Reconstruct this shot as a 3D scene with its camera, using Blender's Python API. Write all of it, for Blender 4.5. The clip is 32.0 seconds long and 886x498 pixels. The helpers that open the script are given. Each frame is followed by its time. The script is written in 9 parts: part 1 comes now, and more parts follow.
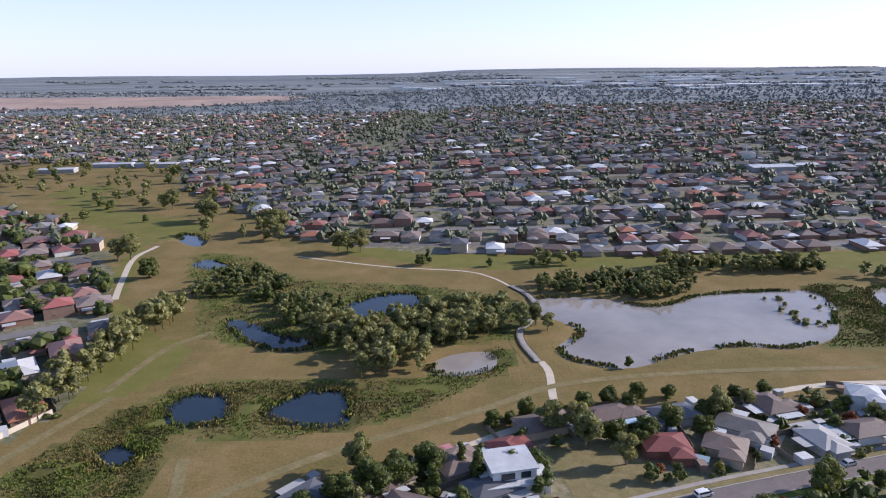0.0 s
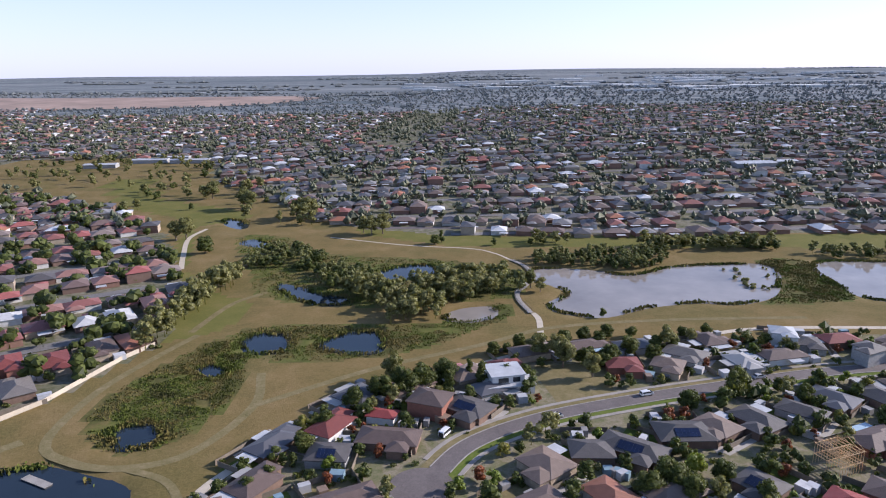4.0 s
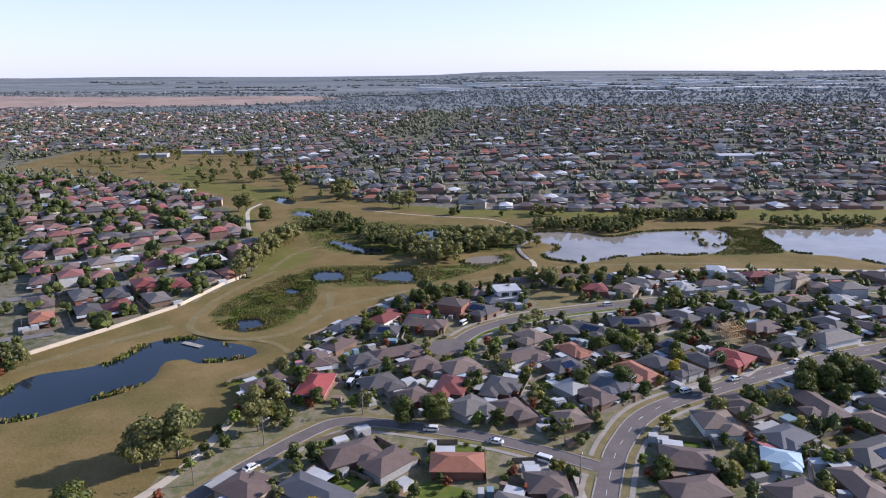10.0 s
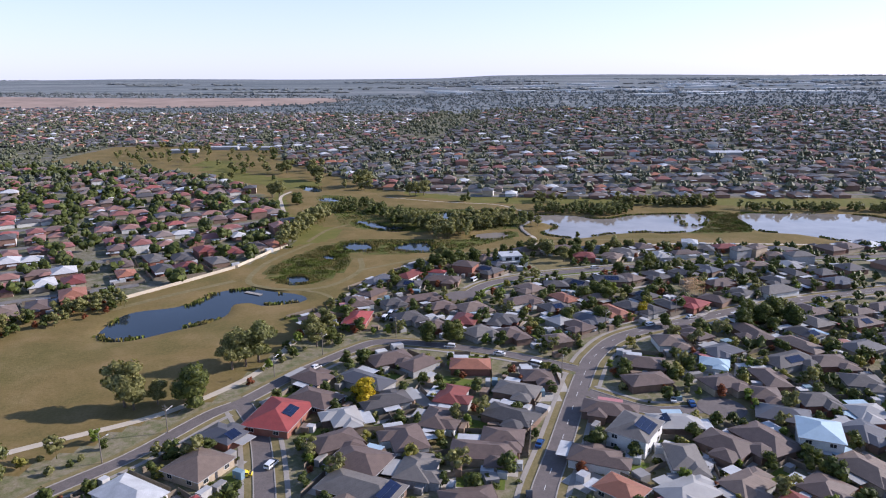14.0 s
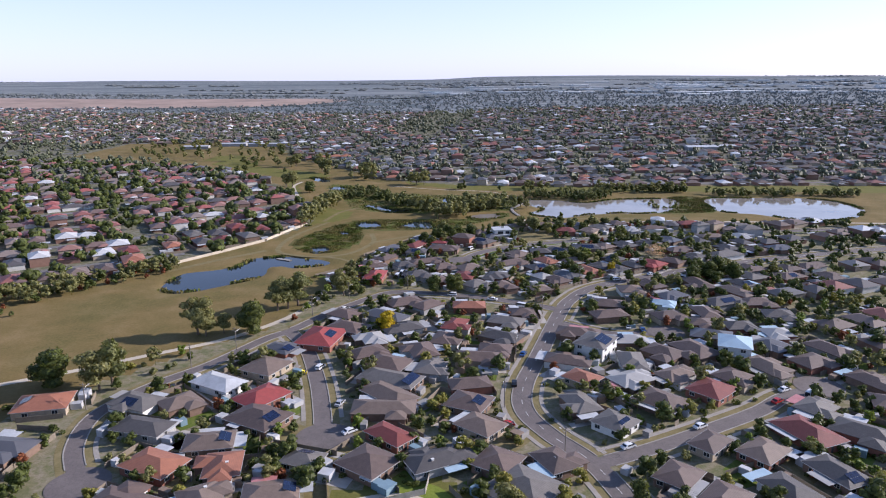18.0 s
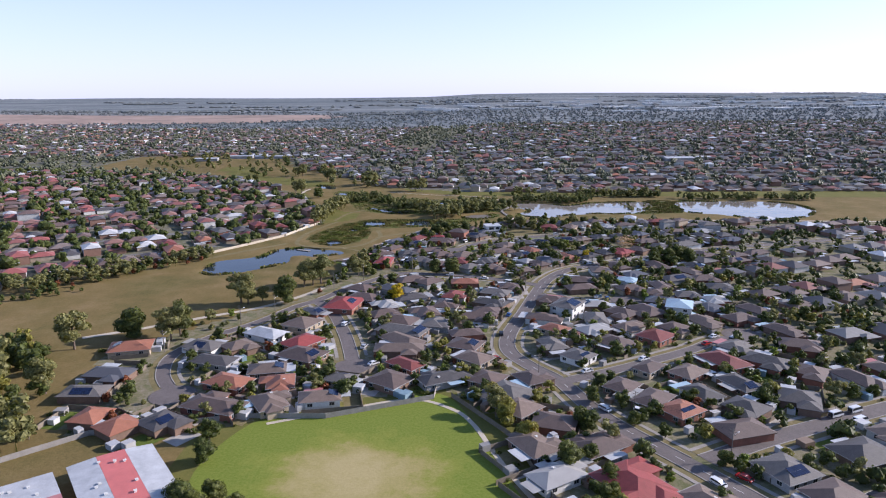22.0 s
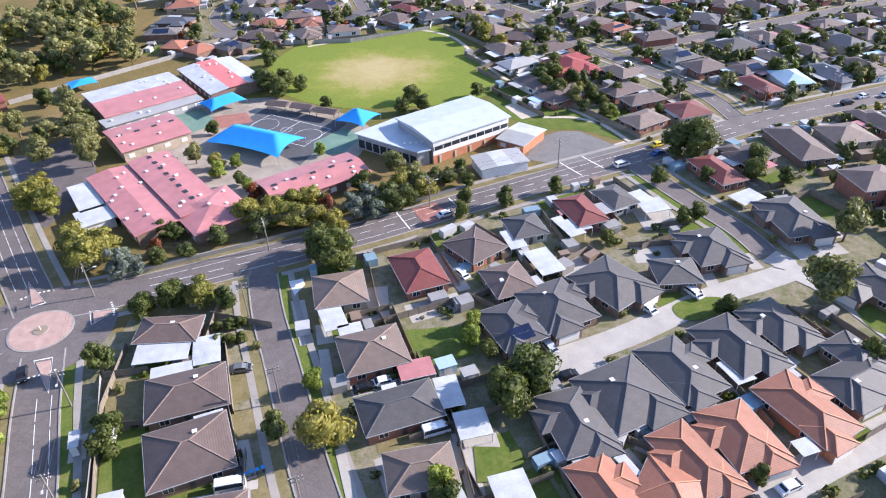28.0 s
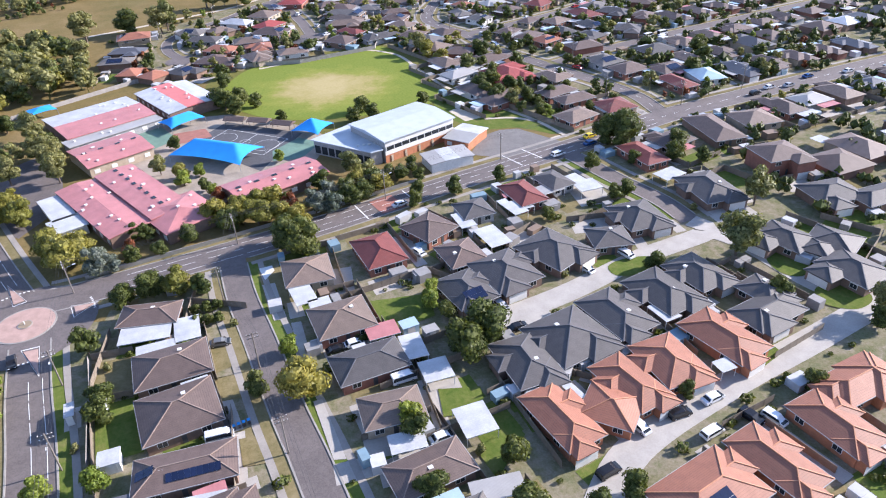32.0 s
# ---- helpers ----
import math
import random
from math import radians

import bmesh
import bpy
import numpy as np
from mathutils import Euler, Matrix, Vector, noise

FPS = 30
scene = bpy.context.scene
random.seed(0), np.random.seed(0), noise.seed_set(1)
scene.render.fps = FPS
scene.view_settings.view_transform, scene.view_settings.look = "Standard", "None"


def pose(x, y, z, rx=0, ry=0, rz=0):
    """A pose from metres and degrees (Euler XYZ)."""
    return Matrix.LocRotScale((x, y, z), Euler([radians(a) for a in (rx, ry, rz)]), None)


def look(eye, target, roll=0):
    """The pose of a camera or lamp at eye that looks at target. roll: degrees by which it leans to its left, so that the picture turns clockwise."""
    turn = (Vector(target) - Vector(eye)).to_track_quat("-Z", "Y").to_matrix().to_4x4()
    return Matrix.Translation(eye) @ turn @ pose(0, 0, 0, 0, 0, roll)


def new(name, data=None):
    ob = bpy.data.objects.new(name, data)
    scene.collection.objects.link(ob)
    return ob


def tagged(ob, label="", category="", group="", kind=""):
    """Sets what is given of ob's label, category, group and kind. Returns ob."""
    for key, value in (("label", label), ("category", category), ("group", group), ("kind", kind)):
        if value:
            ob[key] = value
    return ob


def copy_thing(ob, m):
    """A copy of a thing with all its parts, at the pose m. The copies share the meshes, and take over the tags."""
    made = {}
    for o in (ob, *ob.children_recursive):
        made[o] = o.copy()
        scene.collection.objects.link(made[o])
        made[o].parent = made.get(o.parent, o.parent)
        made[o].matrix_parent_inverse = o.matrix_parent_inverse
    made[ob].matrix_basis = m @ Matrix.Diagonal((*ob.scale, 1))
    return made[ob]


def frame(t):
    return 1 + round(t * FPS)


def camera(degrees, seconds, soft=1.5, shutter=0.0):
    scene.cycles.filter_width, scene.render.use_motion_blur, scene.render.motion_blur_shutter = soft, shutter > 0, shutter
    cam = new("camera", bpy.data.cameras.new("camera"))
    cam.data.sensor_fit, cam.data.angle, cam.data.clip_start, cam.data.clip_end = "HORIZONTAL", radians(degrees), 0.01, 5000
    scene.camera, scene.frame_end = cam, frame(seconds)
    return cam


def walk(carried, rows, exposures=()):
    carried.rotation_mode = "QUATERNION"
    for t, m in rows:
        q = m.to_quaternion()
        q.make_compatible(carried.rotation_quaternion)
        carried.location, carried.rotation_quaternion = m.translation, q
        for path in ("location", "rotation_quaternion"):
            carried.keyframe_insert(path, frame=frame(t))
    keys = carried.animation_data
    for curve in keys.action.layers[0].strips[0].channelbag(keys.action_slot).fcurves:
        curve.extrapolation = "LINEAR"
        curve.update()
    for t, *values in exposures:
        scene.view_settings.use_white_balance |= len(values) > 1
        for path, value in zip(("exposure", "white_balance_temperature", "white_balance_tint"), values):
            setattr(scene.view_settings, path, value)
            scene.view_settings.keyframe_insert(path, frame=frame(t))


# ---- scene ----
import itertools

cam = camera(65.30, 32.0, soft=1.1)
PATH = [
    (0, (-0.00, -0.00, 99.94), (-0.00, 96.80, 74.86), -0.65),
    (0.5, (0.21, -7.57, 101.73), (-1.93, 89.25, 76.79), -0.74),
    (1, (-0.03, -15.31, 103.91), (-0.46, 81.51, 78.90), -0.75),
    (1.5, (-0.22, -23.19, 105.11), (-0.25, 73.62, 80.06), -0.77),
    (2, (-0.02, -31.16, 105.14), (-0.41, 65.64, 80.05), -0.79),
    (2.5, (-0.18, -39.23, 105.28), (-0.79, 57.56, 80.15), -0.78),
    (3, (-0.37, -46.95, 104.99), (-1.29, 49.83, 79.84), -0.74),
    (3.5, (-1.15, -54.83, 104.57), (-2.05, 41.97, 79.47), -0.68),
    (4, (-1.77, -62.68, 104.30), (-2.98, 34.12, 79.22), -0.65),
    (4.5, (-2.14, -70.48, 104.26), (-3.66, 26.31, 79.15), -0.66),
    (5, (-2.33, -78.21, 104.35), (-4.16, 18.56, 79.20), -0.69),
    (5.5, (-2.42, -85.87, 104.47), (-4.56, 10.89, 79.30), -0.73),
    (6, (-2.49, -93.48, 104.57), (-4.26, 3.29, 79.42), -0.76),
    (6.5, (-2.81, -100.78, 104.34), (-4.62, -4.01, 79.19), -0.65),
    (7, (-3.12, -108.75, 103.91), (-5.39, -11.97, 78.86), -0.60),
    (7.5, (-3.55, -116.56, 104.09), (-6.43, -19.80, 79.00), -0.56),
    (8, (-3.83, -124.27, 104.07), (-6.67, -27.49, 79.05), -0.50),
    (8.5, (-3.98, -132.43, 104.42), (-6.52, -35.65, 79.40), -0.44),
    (9, (-4.07, -140.73, 104.58), (-7.16, -43.95, 79.61), -0.48),
    (9.5, (-4.33, -148.49, 104.53), (-7.64, -51.71, 79.60), -0.42),
    (10, (-4.62, -156.31, 104.46), (-7.42, -59.49, 79.59), -0.42),
    (10.5, (-4.67, -163.80, 104.00), (-7.15, -66.94, 79.28), -0.30),
    (11, (-4.47, -171.66, 103.48), (-7.70, -74.80, 78.83), -0.32),
    (11.5, (-4.62, -180.16, 103.78), (-8.51, -83.31, 79.16), -0.22),
    (12, (-5.01, -188.80, 104.14), (-8.86, -91.94, 79.56), -0.29),
    (12.5, (-5.65, -196.45, 103.77), (-8.66, -99.55, 79.24), -0.21),
    (13, (-5.85, -204.76, 103.41), (-8.74, -107.84, 78.94), -0.25),
    (13.5, (-6.16, -212.87, 103.32), (-9.52, -115.96, 78.85), -0.21),
    (14, (-6.38, -221.09, 103.13), (-10.25, -124.20, 78.72), -0.25),
    (14.5, (-6.51, -228.90, 102.66), (-10.68, -131.98, 78.39), -0.21),
    (15, (-6.63, -236.96, 102.41), (-10.88, -140.02, 78.23), -0.21),
    (15.5, (-6.80, -245.27, 102.45), (-11.12, -148.33, 78.26), -0.24),
    (16, (-7.10, -253.44, 102.50), (-11.49, -156.52, 78.27), -0.28),
    (16.5, (-7.60, -261.11, 102.30), (-12.07, -164.19, 78.05), -0.29),
    (17, (-8.23, -268.40, 101.87), (-11.75, -171.44, 77.65), -0.28),
    (17.5, (-8.48, -276.49, 101.82), (-11.47, -179.50, 77.65), -0.22),
    (18, (-8.49, -284.94, 101.94), (-11.47, -187.97, 77.71), -0.32),
    (18.5, (-8.64, -292.64, 101.56), (-11.83, -195.65, 77.41), -0.32),
    (19, (-9.00, -300.55, 101.68), (-11.99, -203.59, 77.40), -0.30),
    (19.5, (-9.13, -308.89, 101.48), (-11.60, -211.89, 77.30), -0.32),
    (20, (-9.22, -316.79, 101.69), (-12.34, -219.86, 77.31), -0.34),
    (20.5, (-9.45, -324.49, 101.27), (-12.29, -227.53, 76.93), -0.28),
    (21, (-9.86, -331.92, 101.48), (-11.76, -234.98, 76.99), -0.23),
    (21.5, (-9.80, -340.33, 100.76), (-11.61, -243.24, 76.87), -0.33),
    (22, (-10.11, -348.60, 100.93), (-12.12, -251.06, 79.00), -0.34),
    (22.5, (-10.20, -356.60, 100.79), (-12.28, -259.40, 77.38), -0.45),
    (23, (-10.42, -364.69, 100.60), (-11.99, -269.13, 71.17), -0.49),
    (23.5, (-10.77, -372.96, 99.92), (-12.53, -279.31, 64.90), -0.61),
    (24, (-11.05, -381.11, 99.99), (-12.73, -288.68, 61.85), -0.67),
    (24.5, (-11.14, -388.96, 99.90), (-13.02, -298.68, 56.93), -0.77),
    (25, (-11.32, -397.23, 100.00), (-13.80, -309.79, 51.54), -0.96),
    (25.5, (-11.47, -405.39, 99.64), (-14.49, -320.99, 46.09), -1.06),
    (26, (-11.74, -413.47, 99.88), (-14.70, -332.57, 41.17), -1.27),
    (26.5, (-11.93, -420.66, 99.53), (-14.35, -343.17, 36.36), -1.37),
    (27, (-12.08, -427.79, 98.88), (-13.94, -351.35, 34.43), -1.51),
    (27.5, (-12.18, -434.56, 97.85), (-13.46, -355.77, 36.29), -1.71),
    (28, (-12.27, -440.61, 96.79), (-13.13, -358.71, 39.41), -1.90),
    (28.5, (-12.41, -445.56, 96.04), (-13.27, -362.08, 40.99), -2.06),
    (29, (-12.59, -449.85, 95.55), (-13.75, -366.18, 40.79), -2.17),
    (29.5, (-12.70, -453.41, 95.20), (-13.83, -369.59, 40.69), -2.31),
    (30, (-12.62, -456.24, 95.02), (-13.52, -372.28, 40.71), -2.51),
    (30.5, (-12.53, -458.22, 94.78), (-13.70, -374.11, 40.70), -2.69),
    (31, (-12.61, -459.59, 94.66), (-13.35, -375.36, 40.77), -2.79),
    (31.5, (-12.96, -460.27, 94.71), (-11.76, -376.03, 40.84), -2.83),
    (32, (-13.49, -460.54, 94.63), (-7.63, -376.37, 40.96), -2.88),
]
walk(cam, [(t, look(eye, target, roll)) for t, eye, target, roll in PATH],
     exposures=[(0.0, 0.46, 5850, 22), (22.4, 0.46, 5850, 22), (23.5, 1.2, 5800, 20), (25.5, 1.2, 5810, 20), (32.0, 1.2, 5810, 20)])

# ---------------------------------------------------------------- light
SUN_AZ, SUN_EL = 76.0, 25.0          # degrees: from +y towards +x, above the ground
world = bpy.data.worlds.new("sky")
scene.world = world
world.use_nodes = True
wn = world.node_tree
wn.nodes.clear()
w_out = wn.nodes.new("ShaderNodeOutputWorld")
w_bg = wn.nodes.new("ShaderNodeBackground")
w_sky = wn.nodes.new("ShaderNodeTexSky")
w_sky.sky_type = "NISHITA"
w_sky.sun_disc = False
w_sky.sun_elevation = radians(SUN_EL)
w_sky.sun_rotation = radians(SUN_AZ)
w_sky.air_density, w_sky.dust_density, w_sky.ozone_density = 1.0, 0.4, 2.0
w_bg.inputs["Strength"].default_value = 0.12
w_mix = wn.nodes.new("ShaderNodeMix")        # pale haze, thick at the horizon and thin overhead
w_mix.data_type = "RGBA"
w_mix.inputs[7].default_value = (5.5, 6.1, 8.2, 1)
w_co, w_sep, w_fall = wn.nodes.new("ShaderNodeTexCoord"), wn.nodes.new("ShaderNodeSeparateXYZ"), wn.nodes.new("ShaderNodeMapRange")
w_fall.inputs["From Min"].default_value, w_fall.inputs["From Max"].default_value = 0.0, 0.38
w_fall.inputs["To Min"].default_value, w_fall.inputs["To Max"].default_value = 0.6, 0.03
wn.links.new(w_co.outputs["Generated"], w_sep.inputs[0])
wn.links.new(w_sep.outputs[2], w_fall.inputs[0])
wn.links.new(w_fall.outputs[0], w_mix.inputs[0])
wn.links.new(w_sky.outputs[0], w_mix.inputs[6])
wn.links.new(w_mix.outputs[2], w_bg.inputs[0])
wn.links.new(w_bg.outputs[0], w_out.inputs[0])

sun_data = bpy.data.lights.new("sun", "SUN")
sun_data.energy, sun_data.angle, sun_data.color = 5.0, radians(0.6), (1.0, 0.91, 0.76)
sun = new("sun", sun_data)
sun_dir = Vector((math.sin(radians(SUN_AZ)) * math.cos(radians(SUN_EL)),
                  math.cos(radians(SUN_AZ)) * math.cos(radians(SUN_EL)), math.sin(radians(SUN_EL))))
sun.matrix_world = look(sun_dir * 900, (0, 0, 0))

# ---------------------------------------------------------------- materials
rnd = random.Random(7)


def nodes_of(name):
    m = bpy.data.materials.new(name)
    m.use_nodes = True
    t = m.node_tree
    b = t.nodes["Principled BSDF"]
    return m, t, b


def add(t, kind, **vals):
    n = t.nodes.new(kind)
    for k, v in vals.items():
        n.inputs[k.replace("_", " ")].default_value = v
    return n


def coords(t, where):
    if where == "world":
        return t.nodes.new("ShaderNodeNewGeometry").outputs["Position"]
    return t.nodes.new("ShaderNodeTexCoord").outputs["Object"]


def ramp(t, fac, stops, mode="LINEAR"):
    r = t.nodes.new("ShaderNodeValToRGB")
    r.color_ramp.interpolation = mode
    e = r.color_ramp.elements
    while len(e) < len(stops):
        e.new(0.5)
    for el, (p, c) in zip(e, stops):
        el.position = p
        el.color = (*c, 1)
    t.links.new(fac, r.inputs[0])
    return r.outputs[0]


def mixc(t, fac, a, b, mode="MIX"):
    m = t.nodes.new("ShaderNodeMix")
    m.data_type = "RGBA"
    m.blend_type = mode
    for s, v in ((m.inputs[0], fac), (m.inputs[6], a), (m.inputs[7], b)):
        if isinstance(v, (int, float)):
            s.default_value = v
        elif isinstance(v, tuple):
            s.default_value = (*v, 1)
        else:
            t.links.new(v, s)
    return m.outputs[2]


def noisef(t, co, scale, detail=4.0, rough=0.6):
    n = add(t, "ShaderNodeTexNoise", Scale=scale, Detail=detail, Roughness=rough)
    t.links.new(co, n.inputs["Vector"])
    return n.outputs["Fac"]


def bumped(t, b, fac, strength, dist):
    n = add(t, "ShaderNodeBump", Strength=strength, Distance=dist)
    t.links.new(fac, n.inputs["Height"])
    t.links.new(n.outputs[0], b.inputs["Normal"])


def plain(name, c, rough=0.7, metal=0.0, spread=0.25, scale=1.5, fine=14.0, bump=0.15, where="object", vary=0.12):
    """A painted, stone or metal surface: stains and grain at two scales, a little different from piece to piece."""
    m, t, b = nodes_of(name)
    co = coords(t, where)
    lo, hi = tuple(v * (1 - spread) for v in c), tuple(min(1, v * (1 + spread)) for v in c)
    col = ramp(t, noisef(t, co, scale), [(0.3, lo), (0.7, hi)])
    f = noisef(t, co, fine, 3)
    col = mixc(t, 0.35, col, ramp(t, f, [(0.3, lo), (0.7, hi)]))
    if vary:
        info = t.nodes.new("ShaderNodeObjectInfo")
        col = mixc(t, 1.0, col, ramp(t, info.outputs["Random"], [(0, (1 - vary,) * 3), (1, (1, 1, 1))]), "MULTIPLY")
    t.links.new(col, b.inputs["Base Color"])
    b.inputs["Roughness"].default_value = rough
    b.inputs["Metallic"].default_value = metal
    if bump:
        bumped(t, b, f, bump, 0.02)
    return m


def tile_roof(name, c, pitch_rows=0.14, spread=0.25):
    """Concrete roof tiles: courses up the slope, lichen and sun-bleached patches."""
    m, t, b = nodes_of(name)
    co = coords(t, "object")
    sep = t.nodes.new("ShaderNodeSeparateXYZ")
    t.links.new(co, sep.inputs[0])

    def saw(out, step):
        d = t.nodes.new("ShaderNodeMath")
        d.operation = "DIVIDE"
        t.links.new(out, d.inputs[0])
        d.inputs[1].default_value = step
        f = t.nodes.new("ShaderNodeMath")
        f.operation = "FRACT"
        t.links.new(d.outputs[0], f.inputs[0])
        return f.outputs[0]

    rows = saw(sep.outputs[2], pitch_rows)
    lo, hi = tuple(v * (1 - spread) for v in c), tuple(v * (1 + spread) for v in c)
    col = ramp(t, noisef(t, co, 0.5, 5), [(0.3, lo), (0.7, hi)])
    col = mixc(t, 0.4, col, ramp(t, noisef(t, co, 5.0, 2), [(0.3, lo), (0.7, hi)]))
    col = mixc(t, 1.0, col, ramp(t, rows, [(0.0, (0.62,) * 3), (0.22, (1.0,) * 3), (1.0, (0.92,) * 3)]), "MULTIPLY")
    lich = ramp(t, noisef(t, co, 1.3, 6, 0.7), [(0.6, (0, 0, 0)), (0.72, (1, 1, 1))])
    col = mixc(t, mixc(t, 0.75, lich, (0.0, 0.0, 0.0)), col, (0.21, 0.19, 0.155))
    info = t.nodes.new("ShaderNodeObjectInfo")
    col = mixc(t, 1.0, col, ramp(t, info.outputs["Random"], [(0, (0.78, 0.8, 0.82)), (1, (1, 1, 1))]), "MULTIPLY")
    t.links.new(col, b.inputs["Base Color"])
    b.inputs["Roughness"].default_value = 0.62
    bumped(t, b, rows, 0.5, 0.03)
    return m


def ribbed(name, c, axis=0, step=0.2, rough=0.45, metal=0.0, spread=0.1):
    """Corrugated sheet: ribs, overlaps and dust."""
    m, t, b = nodes_of(name)
    co = coords(t, "object")
    sep = t.nodes.new("ShaderNodeSeparateXYZ")
    t.links.new(co, sep.inputs[0])
    k = t.nodes.new("ShaderNodeMath")
    k.operation = "MULTIPLY"
    t.links.new(sep.outputs[axis], k.inputs[0])
    k.inputs[1].default_value = 6.2832 / step
    s = t.nodes.new("ShaderNodeMath")
    s.operation = "SINE"
    t.links.new(k.outputs[0], s.inputs[0])
    lo, hi = tuple(v * (1 - spread * 1.6) for v in c), tuple(min(1, v * (1 + spread)) for v in c)
    col = ramp(t, noisef(t, co, 0.25, 5), [(0.3, lo), (0.7, hi)])
    col = mixc(t, 0.3, col, ramp(t, noisef(t, co, 3.0, 4), [(0.3, lo), (0.7, hi)]))
    t.links.new(col, b.inputs["Base Color"])
    b.inputs["Roughness"].default_value = rough
    b.inputs["Metallic"].default_value = metal
    bumped(t, b, s.outputs[0], 0.16, 0.02)
    return m


def foliage(name, dark, light, gloss=0.55):
    """Leaves: each spray its own green, thin enough to let some sun through."""
    m, t, b = nodes_of(name)
    g = t.nodes.new("ShaderNodeNewGeometry")
    info = t.nodes.new("ShaderNodeObjectInfo")
    col = ramp(t, g.outputs["Random Per Island"], [(0.0, dark), (0.75, light), (1.0, tuple(min(1, v * 1.35) for v in light))])
    col = mixc(t, 1.0, col, ramp(t, info.outputs["Random"], [(0, (0.72, 0.78, 0.7)), (1, (1.1, 1.06, 1.0))]), "MULTIPLY")
    t.links.new(col, b.inputs["Base Color"])
    b.inputs["Roughness"].default_value = gloss
    b.inputs["Specular IOR Level"].default_value = 0.25
    thin, mx = t.nodes.new("ShaderNodeBsdfTranslucent"), t.nodes.new("ShaderNodeMixShader")
    t.links.new(mixc(t, 1.0, col, (1.3, 1.25, 0.6), "MULTIPLY"), thin.inputs[0])
    mx.inputs[0].default_value = 0.33
    t.links.new(b.outputs[0], mx.inputs[1])
    t.links.new(thin.outputs[0], mx.inputs[2])
    t.links.new(mx.outputs[0], t.nodes["Material Output"].inputs[0])
    return m


def island_paint(name, stops, rough=0.65, mode="CONSTANT"):
    """For joined far pieces: every piece draws its colour from the street's own mixture."""
    m, t, b = nodes_of(name)
    g = t.nodes.new("ShaderNodeNewGeometry")
    col = ramp(t, g.outputs["Random Per Island"], stops, mode)
    col = mixc(t, 0.5, col, ramp(t, noisef(t, g.outputs["Position"], 0.6, 4), [(0.3, (0.6,) * 3), (0.7, (1.0,) * 3)]), "MULTIPLY")
    t.links.new(col, b.inputs["Base Color"])
    b.inputs["Roughness"].default_value = rough
    return m


# ground: dry olive grass, worn tan patches, greener swales
def ground_mat():
    m, t, b = nodes_of("dry_grass")
    co = coords(t, "world")
    big, mid, fine = noisef(t, co, 0.014, 5), noisef(t, co, 0.045, 7, 0.7), noisef(t, co, 0.9, 5, 0.75)
    col = ramp(t, big, [(0.36, (0.135, 0.120, 0.031)), (0.5, (0.228, 0.160, 0.060)), (0.62, (0.115, 0.112, 0.029))])
    col = mixc(t, 0.5, col, ramp(t, mid, [(0.34, (0.081, 0.077, 0.026)), (0.5, (0.178, 0.131, 0.052)), (0.64, (0.292, 0.205, 0.108))]))
    col = mixc(t, 0.35, col, ramp(t, fine, [(0.3, (0.059, 0.054, 0.020)), (0.7, (0.254, 0.189, 0.092))]))
    t.links.new(col, b.inputs["Base Color"])
    b.inputs["Specular IOR Level"].default_value = 0.08
    b.inputs["Roughness"].default_value = 0.95
    bumped(t, b, fine, 0.6, 0.25)
    return m


def grass_mat(name, a, c, worn, worn_at=0.7, scale=0.05):
    m, t, b = nodes_of(name)
    co = coords(t, "world")
    mid, fine = noisef(t, co, scale, 6, 0.65), noisef(t, co, 1.1, 4, 0.7)
    col = ramp(t, mid, [(0.3, a), (0.55, c), (worn_at, worn)])
    col = mixc(t, 0.35, col, ramp(t, fine, [(0.3, tuple(v * 0.7 for v in a)), (0.75, worn)]))
    t.links.new(col, b.inputs["Base Color"])
    b.inputs["Specular IOR Level"].default_value = 0.08
    b.inputs["Roughness"].default_value = 0.95
    bumped(t, b, fine, 0.6, 0.15)
    return m


def asphalt_mat(name, base):
    m, t, b = nodes_of(name)
    co = coords(t, "world")
    a, f = noisef(t, co, 0.12, 6, 0.7), noisef(t, co, 3.0, 4, 0.7)
    col = ramp(t, a, [(0.3, tuple(v * 0.75 for v in base)), (0.7, tuple(v * 1.3 for v in base))])
    col = mixc(t, 0.3, col, ramp(t, f, [(0.3, tuple(v * 0.6 for v in base)), (0.7, tuple(v * 1.5 for v in base))]))
    crack = ramp(t, noisef(t, co, 0.35, 9, 0.8), [(0.47, (1, 1, 1)), (0.5, (0.55,) * 3), (0.53, (1, 1, 1))])
    col = mixc(t, 0.6, col, mixc(t, 1.0, col, crack, "MULTIPLY"))
    t.links.new(col, b.inputs["Base Color"])
    b.inputs["Roughness"].default_value = 0.8
    bumped(t, b, f, 0.3, 0.02)
    return m


def water_mat(name, deep):
    m, t, b = nodes_of(name)
    co = coords(t, "world")
    col = ramp(t, noisef(t, co, 0.03, 4), [(0.3, deep), (0.7, tuple(v * 1.6 for v in deep))])
    t.links.new(col, b.inputs["Base Color"])
    b.inputs["Roughness"].default_value = 0.05
    b.inputs["IOR"].default_value = 1.36
    bumped(t, b, noisef(t, co, 1.6, 4, 0.6), 0.05, 0.03)
    return m


M = {}
M["ground"] = ground_mat()


